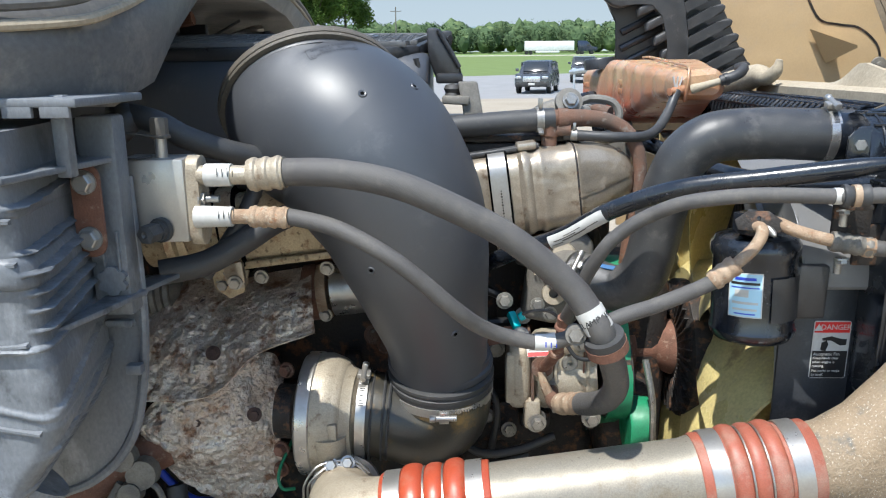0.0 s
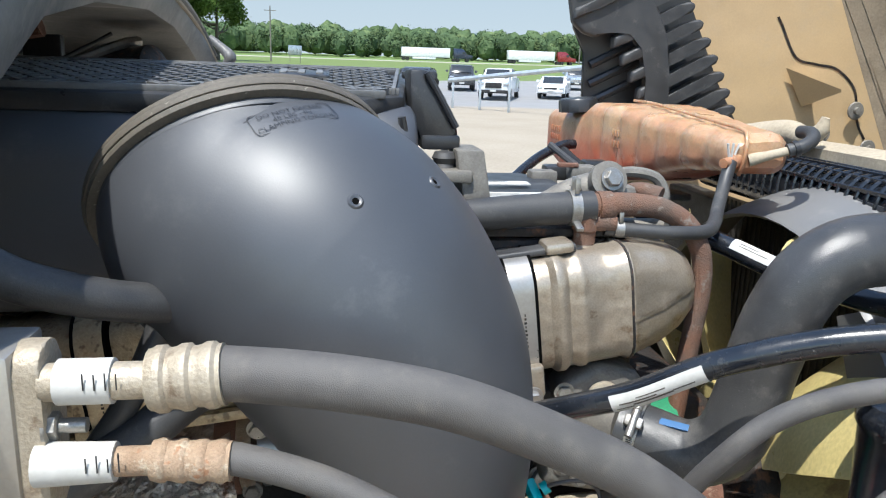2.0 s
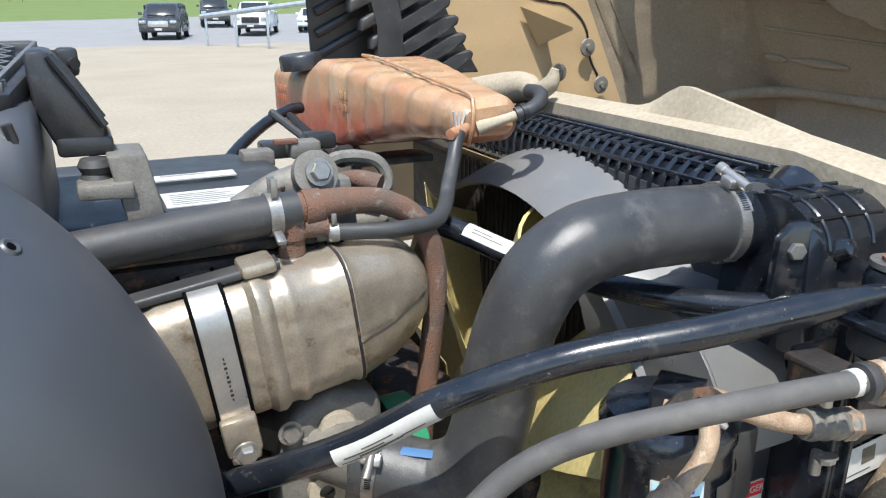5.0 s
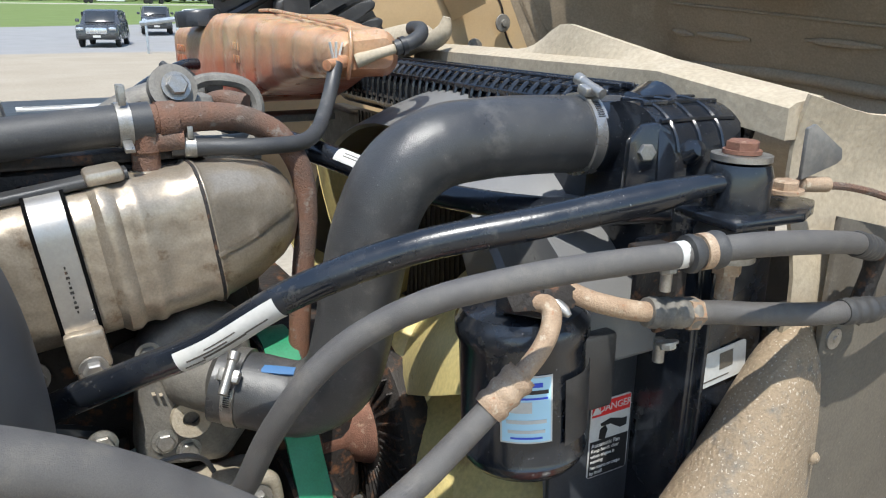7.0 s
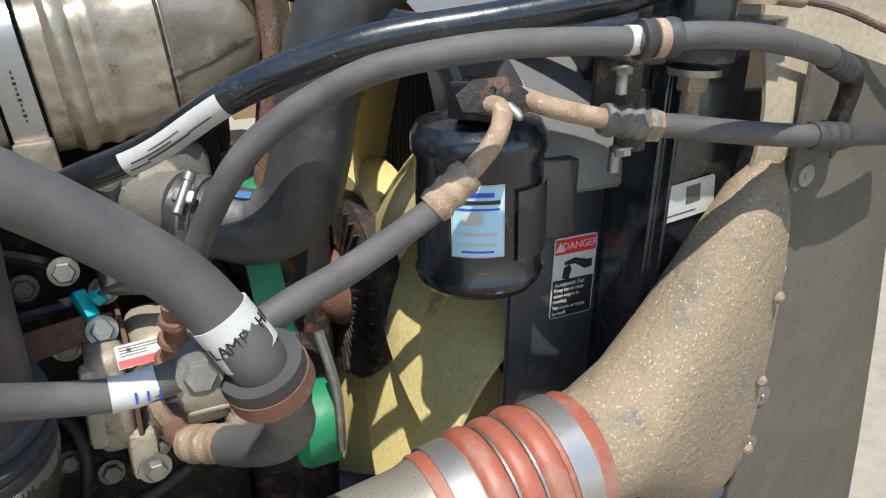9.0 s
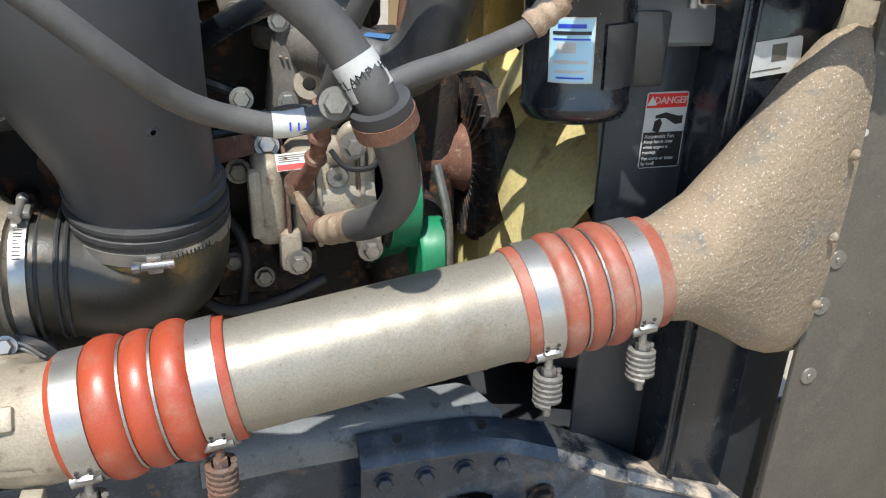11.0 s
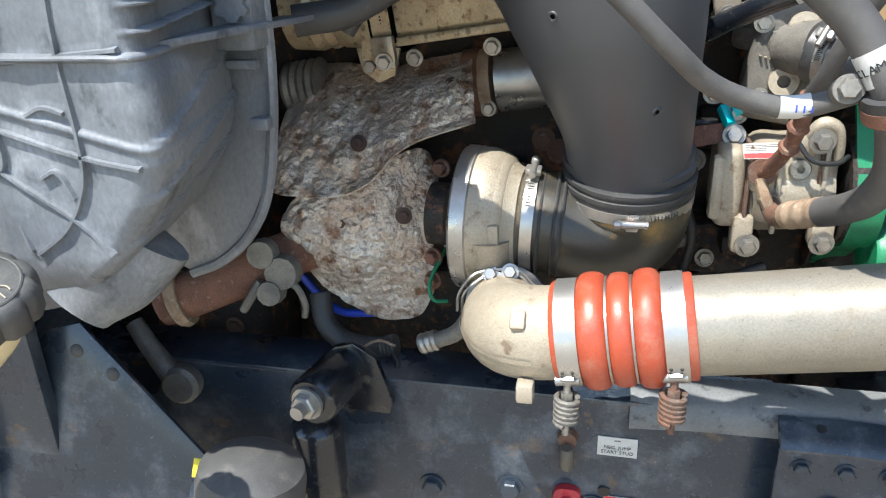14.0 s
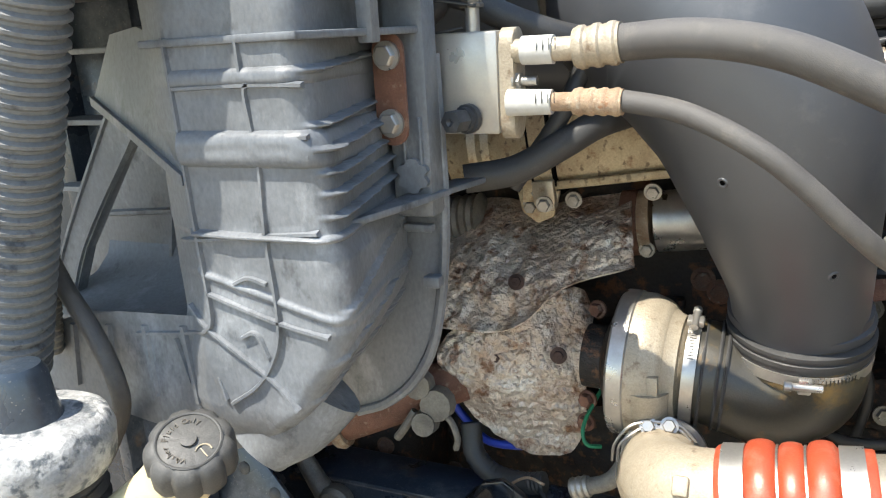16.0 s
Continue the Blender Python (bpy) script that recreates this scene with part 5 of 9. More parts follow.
    part("web", box((0.06, 0.03, 0.03), (0.205, 1.228, 1.672), 0.008), "casting", b)
    part("bolt", hexa((0.199, 1.203, 1.696), (0.1, -1, 0.35), 0.0095, 0.008), "zinc", b)
    part("loop_strap", tube([(0.205, 1.26, 1.675), (0.235, 1.265, 1.695), (0.275, 1.262, 1.69), (0.285, 1.255, 1.665), (0.262, 1.25, 1.65)], 0.0065, 8), "casting", b)
    part("knuckle", tube([(0.232, 1.25, 1.675), (0.245, 1.23, 1.68), (0.262, 1.215, 1.675)], [0.008, 0.009, 0.011], 10), "rust", b)
    part("cast_arm", tube([(0.13, 1.24, 1.66), (0.165, 1.235, 1.676), (0.2, 1.235, 1.682)], [0.012, 0.016, 0.02], 12), "casting", b)
    part("coil_spring", tube([(0.165 + 0.006 * math.cos(k * 0.7), 1.222 + 0.006 * math.sin(k * 0.7), 1.655 + 0.0006 * k) for k in range(50)], 0.0014, 5, 1), "iron", b)
    part("rear_arm", tube([(0.20, 1.27, 1.63), (0.24, 1.25, 1.632), (0.275, 1.22, 1.64)], [0.014, 0.012, 0.010], 10), "casting", b)
    # small vent hose to the tank
    h = hose_thing("vent_hose", "slim black vent hose from the tee up to the coolant tank", "hose",
                   [(0.187, 1.182, 1.646), (0.215, 1.178, 1.645), (0.262, 1.172, 1.643), (0.305, 1.185, 1.642), (0.333, 1.22, 1.646), (0.352, 1.252, 1.655), (0.368, 1.275, 1.672), (0.379, 1.289, 1.69), (0.386, 1.296, 1.706)], 0.0078, "rubber", None, 14)
    cl = part("spring_clamp", ring_band((0.202, 1.180, 1.6455), (1, -0.12, 0), 0.008, 0.01, 0.0012), "zinc", h, "steel spring clamp")
    for s in (-1, 1):
        part("clamp_ear", box((0.005, 0.002, 0.011), (0.202, 1.178 + 0.004 * s, 1.659), 0.0008), "zinc", cl)
    # stay rod across the bay with its sleeve label
    h = hose_thing("stay_rod", "gloss black painted steel radiator stay rod with a white sleeve label", "stay rod",
                   [(-0.02, 1.17, 1.395), (0.06, 1.11, 1.458), (0.12, 1.062, 1.497), (0.171, 1.033, 1.523), (0.228, 0.995, 1.566), (0.303, 0.955, 1.600), (0.387, 0.92, 1.617), (0.467, 0.895, 1.631), (0.50, 0.884, 1.638), (0.525, 0.878, 1.641)], [0.012] * 8 + [0.009, 0.0075], "gloss_black", None, 20, pname="rod")
    rp, rk = smooth_path([(-0.02, 1.17, 1.395), (0.06, 1.11, 1.458), (0.12, 1.062, 1.497), (0.171, 1.033, 1.523), (0.228, 0.995, 1.566), (0.303, 0.955, 1.600)], 16)
    lb = part("sleeve_label", rod_patch(rp, rk, 2.65, 3.9, -0.95, 0.95, 0.0124, (-0.1, -0.95, -0.2)), "white", h, "white printed sleeve label")
    for k0, k1, a0, a1 in ((2.8, 3.35, -0.2, -0.09), (2.95, 3.5, 0.02, 0.17), (2.72, 3.0, 0.22, 0.33), (3.45, 3.75, -0.02, 0.08), (3.05, 3.45, -0.42, -0.34)):
        part("print_bar", rod_patch(rp, rk, k0, k1, a0, a1, 0.0126, (-0.1, -0.95, -0.2)), "panel", lb)
    h = hose_thing("stay_rod", "gloss black stay rod behind the radiator hose, white label", "stay rod",
                   [(0.262, 1.32, 1.649), (0.301, 1.265, 1.636), (0.344, 1.209, 1.62), (0.38, 1.146, 1.605), (0.421, 1.08, 1.596), (0.476, 0.996, 1.597), (0.53, 0.93, 1.608)], 0.012, "gloss_black", None, 18, pname="rod")
    rp, rk = smooth_path([(0.262, 1.32, 1.649), (0.301, 1.265, 1.636), (0.344, 1.209, 1.62), (0.38, 1.146, 1.605), (0.421, 1.08, 1.596)], 16)
    lb = part("sleeve_label", rod_patch(rp, rk, 2.1, 2.9, -0.8, 0.8, 0.0124, (-0.2, -0.6, 0.8)), "white", h, "white printed sleeve label")
    for k0, k1, a0, a1 in ((2.2, 2.6, -0.1, 0.0), (2.25, 2.75, 0.2, 0.29)):
        part("print_bar", rod_patch(rp, rk, k0, k1, a0, a1, 0.0126, (-0.2, -0.6, 0.8)), "panel", lb)
    iso = thing("rubber_mount", (0.54, 0.88, 1.62), "black rubber isolator mount with a rusty bolt on the radiator support", "rubber mount")
    part("bushing", lathe([(0.004, -0.02), (0.024, -0.02), (0.0245, 0.012), (0.022, 0.02), (0.004, 0.022)], axis((0.543, 0.88, 1.634), (0.02, 0, 1)), 28), "gloss_black", iso)
    part("lower_ring", lathe([(0.004, -0.045), (0.027, -0.045), (0.028, -0.036), (0.026, -0.030), (0.024, -0.022), (0.004, -0.021)], axis((0.543, 0.88, 1.634), (0.02, 0, 1)), 28), "rubber", iso)
    part("washer", lathe([(0.004, 0.022), (0.0225, 0.022), (0.0225, 0.0265), (0.004, 0.0265)], axis((0.543, 0.88, 1.634), (0.02, 0, 1)), 24), "zinc", iso)
    part("top_nut", hexa((0.543, 0.88, 1.662), (0.02, 0, 1), 0.0125, 0.009, 1.15), "rust_plate", iso, "rusty hexagon nut")
    part("lower_washer", lathe([(0.004, 0), (0.02, 0), (0.02, 0.005), (0.004, 0.006)], axis((0.543, 0.88, 1.578), (0, 0, 1)), 24), "zinc", iso)
    part("lower_nut", join(lathe([(0.003, 0), (0.0115, 0), (0.0115, 0.011), (0.003, 0.011)], axis((0.543, 0.88, 1.566), (0, 0, 1)), 6), lathe([(0.001, 0), (0.0072, 0), (0.0072, 0.026), (0.001, 0.027)], axis((0.543, 0.88, 1.545), (0, 0, 1)), 12)), "rust_tan", iso)
    part("support_ear", prism([(-0.04, -0.03), (0.03, -0.034), (0.06, -0.02), (0.078, -0.008), (0.078, 0.01), (0.03, 0.03), (-0.04, 0.03)], 0.007, Matrix.Translation((0.545, 0.876, 1.612)), 0.002), "gloss_black", iso)
    c = thing("hood_cable", (0.64, 0.87, 1.63), "steel hood stop cable with a rusty crimped ferrule and bolt", "cable")
    part("ferrule", lathe([(0.001, 0), (0.0062, 0.001), (0.0062, 0.03), (0.001, 0.031)], axis((0.60, 0.868, 1.634), (1, -0.1, -0.1)), 14), "rust_tan", c)
    part("eye_bolt", hexa((0.583, 0.868, 1.630), (0, 0, 1), 0.0105, 0.009), "rust_tan", c)
    part("wire_rope", tube([(0.628, 0.865, 1.631), (0.66, 0.86, 1.626), (0.70, 0.855, 1.615), (0.76, 0.845, 1.592), (0.85, 0.84, 1.55)], 0.0028, 8, 16, ridge=0.0006), "rust", c)


hoses()


# ---- manifold block on the plenum ----
def block():
    b = thing("manifold_block", (-0.3, 0.83, 1.57), "machined aluminium refrigerant manifold block with bolts and caps", "manifold block")
    part("body", box((0.072, 0.05, 0.09), (-0.300, 0.838, 1.6115), 0.0025), "alu_clean", b)
    part("side_plate", prism(rrect(0.034, 0.098, 0.014), 0.014, face_frame((-0.2505, 0.833, 1.6095), (0, -1, 0), (0, 0, 1)), 0.002), "alu", b)
    part("top_cap", join(lathe([(0.001, 0), (0.0055, 0), (0.0055, 0.022), (0.011, 0.022), (0.011, 0.025), (0.0095, 0.026), (0.0095, 0.042), (0.008, 0.044), (0.001, 0.044)], axis((-0.292, 0.83, 1.655), (0, 0, 1)), 6)), "panel", b, "dark hexagon service cap")
    part("cap_stem", lathe([(0.001, 0), (0.0065, 0), (0.0065, 0.022), (0.001, 0.022)], axis((-0.292, 0.83, 1.655), (0, 0, 1)), 14), "steel", b)
    part("tether", tube([(-0.285, 0.822, 1.678), (-0.325, 0.812, 1.684), (-0.352, 0.815, 1.672), (-0.345, 0.812, 1.658), (-0.315, 0.808, 1.6575), (-0.295, 0.812, 1.66)], 0.0013, 6), "ink", b)
    part("front_cap", join(lathe([(0.001, 0), (0.0135, 0), (0.0135, 0.006), (0.011, 0.006), (0.011, 0.012), (0.001, 0.012)], axis((-0.292, 0.813, 1.581), (-0.25, -1, 0)), 16), lathe([(0.001, 0), (0.0105, 0), (0.0105, 0.018), (0.004, 0.0195), (0.001, 0.017)], axis((-0.295, 0.802, 1.581), (-0.25, -1, 0)), 6)), "shroud", b, "dark hexagon service cap")
    part("stud", lathe([(0.001, 0), (0.0042, 0), (0.0042, 0.02), (0.001, 0.021)], axis((-0.252, 0.826, 1.612), (1, 0, 0)), 12), "zinc", b)
    part("stud_nut", hexa((-0.252, 0.826, 1.612), (1, 0, 0), 0.008, 0.006), "zinc", b)
    for z, r, y in ((1.638, 0.0115, 0.8245), (1.594, 0.009, 0.8175)):
        tb = part("metal_tube", lathe([(0.001, 0), (r * 0.9, 0), (r * 0.9, 0.058), (0.001, 0.058)], axis((-0.252, y, z), (1, 0, 0)), 18), "rust_tan" if r < 0.01 else "alu", b)
        lb = part("tube_label", lathe([(r * 0.9, 0.008 if r > 0.01 else -0.004), (r * 1.08 if r > 0.01 else r * 1.35, 0.008 if r > 0.01 else -0.004), (r * 1.08 if r > 0.01 else r * 1.2, 0.036), (r * 0.9, 0.036)], axis((-0.252, y, z), (1, 0, 0)), 20), "white", tb, "white printed paper label")
        bars(lb, face_frame((-0.228, y - r * 1.12 if r > 0.01 else y - r * 1.3, z + 0.006), (0, 0.0, 1), (-1, 0, 0)), 4, 0.012, 0.0055, "ink", int(z * 100), 0.14)
    h = thing("drain_hose", (-0.25, 0.95, 1.68), "grey corrugated drain hose with an elbow end", "hose")
    part("hose", tube([(-0.375, 0.9, 1.702), (-0.325, 0.9, 1.69), (-0.29, 0.905, 1.67), (-0.245, 0.93, 1.65), (-0.20, 0.965, 1.636), (-0.16, 1.01, 1.622), (-0.12, 1.07, 1.615)], 0.014, 16), "rubber", h)
    part("elbow_end", tube([(-0.39, 0.895, 1.672), (-0.372, 0.892, 1.676), (-0.358, 0.895, 1.69), (-0.362, 0.9, 1.704)], [0.014, 0.017, 0.018, 0.015], 14), "rubber", h)
    h = thing("heater_hose", (-0.24, 0.95, 1.55), "black rubber heater hose behind the manifold block", "hose")
    part("hose", tube([(-0.34, 0.91, 1.505), (-0.29, 0.93, 1.512), (-0.245, 0.95, 1.535), (-0.21, 0.98, 1.555), (-0.17, 1.03, 1.565)], 0.016, 16), "rubber", h)
    part("pipe", tube([(-0.3, 0.95, 1.49), (-0.25, 0.96, 1.56), (-0.22, 0.98, 1.63)], 0.010, 12), "rubber", h)


block()


# ---- compressor, belt, fan ----
def belt_drive():
    c = thing("ac_compressor", (0.17, 1.13, 1.22), "dusty cast aluminium air conditioning compressor with rusty fittings", "compressor")
    ax = axis((0.098, 1.135, 1.272), (1, -0.02, 0.09))
    part("rear_head", join(box((0.034, 0.094, 0.1), (0.120, 1.128, 1.288), 0.012, 3), box((0.016, 0.02, 0.08), (0.105, 1.09, 1.288), 0.006)), "alu", c)
    part("gasket", box((0.004, 0.099, 0.107), (0.1385, 1.127, 1.289), 0.001), "rust", c)
    part("body", join(box((0.098, 0.09, 0.104), (0.1895, 1.128, 1.292), 0.018, 3), lathe([(0.001, 0.05), (0.052, 0.05), (0.055, 0.06), (0.055, 0.13), (0.05, 0.14), (0.001, 0.14)], ax, 32)), "alu", c)
    part("cast_ridge", join(box((0.006, 0.012, 0.1), (0.2205, 1.083, 1.292), 0.002), box((0.006, 0.012, 0.1), (0.172, 1.083, 1.285), 0.002), box((0.07, 0.01, 0.005), (0.195, 1.084, 1.262), 0.002)), "alu", c)
    part("rust_line", box((0.0025, 0.002, 0.085), (0.2145, 1.0815, 1.296), 0.0005), "rust_plate", c)
    part("carry_loop", tube([(0.198, 1.085, 1.345), (0.2, 1.078, 1.362), (0.21, 1.075, 1.372), (0.224, 1.075, 1.366), (0.23, 1.078, 1.345), (0.231, 1.082, 1.325)], [0.006, 0.007, 0.008, 0.007, 0.006, 0.005], 10), "alu", c)
    part("relief_ring", lathe([(0.004, 0), (0.0045, 0.006), (0.011, 0.006), (0.0125, 0.004), (0.0125, 0)], axis((0.193, 1.083, 1.316), (0, -1, 0.1)), 20), "zinc", c)
    part("port_block", box((0.03, 0.03, 0.05), (0.153, 1.086, 1.312), 0.009, 3), "alu", c)
    part("top_lug", box((0.03, 0.05, 0.03), (0.195, 1.10, 1.345), 0.008), "alu", c)
    for x, y, z in ((0.145, 1.074, 1.221), (0.227, 1.074, 1.229), (0.209, 1.07, 1.353), (0.166, 1.08, 1.279)):
        part("lug_bolt", hexa((x, y, z), (0.1, -1, 0), 0.0098, 0.01, 1.5), "zinc", c)
    part("mount_ear", box((0.026, 0.03, 0.05), (0.139, 1.09, 1.232), 0.008), "alu", c)
    part("mount_ear", box((0.028, 0.03, 0.036), (0.228, 1.09, 1.237), 0.008), "alu", c)
    part("port_seal", lathe([(0.005, 0), (0.016, 0), (0.016, 0.008), (0.005, 0.008)], axis((0.150, 1.07, 1.316), (0, -1, 0.05)), 20), "rust", c)
    part("clamp_strap", tube([(0.148, 1.062, 1.31), (0.156, 1.055, 1.285), (0.168, 1.056, 1.262)], [0.006, 0.0075, 0.005], 8), "rust_tan", c)
    part("wire_loop", tube([(0.185, 1.07, 1.35), (0.2, 1.06, 1.333), (0.225, 1.062, 1.33), (0.24, 1.075, 1.335)], 0.003, 8), "ink", c)
    f = face_frame((0.150, 1.075, 1.3385), (1, 0, 0.06), (0, 0.8, 0.6))
    lab = part("rating_label", box((0.044, 0.022, 0.0012), f, 0), "white", c, "white rating label with a red band")
    part("red_band", box((0.043, 0.007, 0.0005), f @ Matrix.Translation((0, -0.007, 0.0008)), 0), "red", lab)
    bars(lab, f @ Matrix.Translation((0, 0.008, 0.0009)), 4, 0.038, 0.0026, "panel", 2)
    part("bracket_arm", prism([(-0.05, -0.012), (0.035, -0.006), (0.04, 0.01), (0.02, 0.016), (-0.05, 0.016)], 0.006, face_frame((0.095, 1.13, 1.338), (1, 0, 0.15), (0, 0.3, 1)), 0.001), "rust_plate", c, "rusty flat bracket")
    part("bracket_bolt", hexa((0.122, 1.118, 1.345), (0, -1, 0.4), 0.010), "zinc", c)
    t = thing("sensor_connector", (0.1, 1.12, 1.4), "turquoise plastic sensor connector with a grey lead", "connector")
    part("plug", join(box((0.028, 0.012, 0.011), axis((0.112, 1.13, 1.366), (0.3, -0.6, 0.8), (1, 0, 0.5)), 0.002), lathe([(0.003, 0), (0.007, 0), (0.007, 0.008), (0.003, 0.008)], axis((0.12, 1.125, 1.372), (0.8, 0, 0.5)), 12)), "teal", t)
    part("lead", tube([(0.12, 1.125, 1.374), (0.135, 1.115, 1.385), (0.158, 1.112, 1.388), (0.176, 1.115, 1.378), (0.185, 1.12, 1.36)], 0.0025, 8), "hose", t)
    for k, (a, b2) in enumerate((((-0.02, 1.2, 1.40), (0.1, 1.19, 1.385)), ((0.0, 1.21, 1.33), (0.11, 1.2, 1.34)))):
        part("loom", tube([a, ((a[0] + b2[0]) / 2, a[1] - 0.02, a[2] + 0.01), b2], 0.007, 8, ridge=0.0008), "ink", t)
    # belt and pulleys
    p = thing("belt_drive", (0.27, 1.16, 1.3), "green ribbed drive belt running over dark pulleys", "drive belt")
    pul = ((1.13, 1.278, 0.066), (1.20, 1.395, 0.052), (1.26, 1.18, 0.06))
    path = []
    for (y, z, r), a0, a1 in ((pul[0], 165, 262), (pul[2], 262, 372), (pul[1], 10, 165)):
        for k in range(13):
            a = radians(a0 + (a1 - a0) * k / 12)
            path.append((y + (r + 0.0035) * math.cos(a), z + (r + 0.0035) * math.sin(a)))
    ring_o = []
    n2 = len(path)
    for k in range(n2):
        (y0, z0), (y1, z1) = path[k - 1], path[(k + 1) % n2]
        t2 = Vector((0, y1 - y0, z1 - z0)).normalized()
        nn = Vector((0, t2.z, -t2.y))
        q = Vector((0, *path[k]))
        ring_o.append([Vector((0.253, 0, 0)) + q, Vector((0.285, 0, 0)) + q, Vector((0.285, 0, 0)) + q + nn * -0.005, Vector((0.253, 0, 0)) + q + nn * -0.005])
    part("belt", loft(ring_o, closed=True), "green", p)
    for y, z, r in pul:
        part("pulley", lathe([(0.012, -0.02), (r * 0.96, -0.02), (r, -0.017), (r, -0.0155), (r * 0.985, -0.015), (r * 0.985, 0.015), (r, 0.0155), (r, 0.018), (r * 0.9, 0.02), (r * 0.3, 0.012), (0.012, 0.012)], axis((0.269, y, z), (1, 0, 0)), 36), "iron", p)
    part("belt_tensioner", lathe([(0.001, 0), (0.042, 0), (0.045, 0.004), (0.045, 0.034), (0.001, 0.036)], axis((0.285, 1.10, 1.205), (1, 0, 0)), 28), "green", p, "green painted idler wheel")
    part("guard_edge", tube([(0.30, 1.06, 1.33), (0.31, 1.045, 1.27), (0.315, 1.05, 1.2)], 0.005, 8), "zinc", p)
    # fan
    f = thing("engine_fan", (0.44, 1.3, 1.3), "yellowed nylon engine fan with broad blades", "engine fan")
    cx, cy, cz = 0.455, 1.30, 1.30
    part("hub", lathe([(0.02, -0.03), (0.1, -0.03), (0.115, -0.01), (0.115, 0.02), (0.02, 0.03)], axis((cx, cy, cz), (1, 0, 0)), 36), "fan", f)
    for k in range(9):
        a = 2 * math.pi * (k + 0.35) / 9
        rings = []
        for j in range(9):
            r = 0.105 + 0.215 * j / 8
            tw = radians(52 - 6 * j / 8)
            ch = 0.12 + 0.03 * math.sin(math.pi * j / 8) + 0.075 * j / 8
            sw = 0.05 * (j / 8) ** 2
            rad = Vector((0, math.cos(a), math.sin(a)))
            tan = Vector((0, -math.sin(a), math.cos(a)))
            cd = Vector((1, 0, 0)) * math.cos(tw) - tan * math.sin(tw)
            nn = Vector((-1, 0, 0)) * math.sin(tw) - tan * math.cos(tw)
            mid = Vector((cx, cy, cz)) + rad * r + tan * sw
            up, dn = [], []
            for s in range(7):
                u = -1 + s / 3
                off = mid + cd * (u * ch) * 0.5 + nn * (0.018 * (1 - u * u))
                th = 0.0022 * math.sqrt(max(0.05, 1 - u * u))
                up.append(off + nn * th)
                dn.append(off - nn * th)
            rings.append(up + dn[::-1])
        part("blade", loft(rings), "fan", f)
    fc = thing("fan_clutch", (0.42, 1.28, 1.27), "dark finned viscous fan clutch on a rusty hub", "fan clutch")
    ax = axis((0.42, 1.28, 1.265), (-1, 0, 0))
    part("clutch_body", lathe([(0.02, -0.02), (0.115, -0.02), (0.12, -0.012), (0.12, 0.012), (0.11, 0.018), (0.02, 0.024)], ax, 44), "iron", fc)
    part("hub", lathe([(0.02, 0.02), (0.05, 0.02), (0.042, 0.04), (0.031, 0.05), (0.031, 0.085), (0.044, 0.09), (0.044, 0.11), (0.02, 0.11)], ax, 28), "rust_plate", fc, "rusty brown hub")
    for k in range(40):
        a = 2 * math.pi * k / 40
        q = ax @ Vector((0.085 * math.cos(a), 0.085 * math.sin(a), 0.02))
        part("fin", box((0.055, 0.002, 0.008), ax @ Matrix.Translation((0.085 * math.cos(a), 0.085 * math.sin(a), 0.020)) @ Matrix.Rotation(a, 4, "Z"), 0), "iron", fc)


belt_drive()


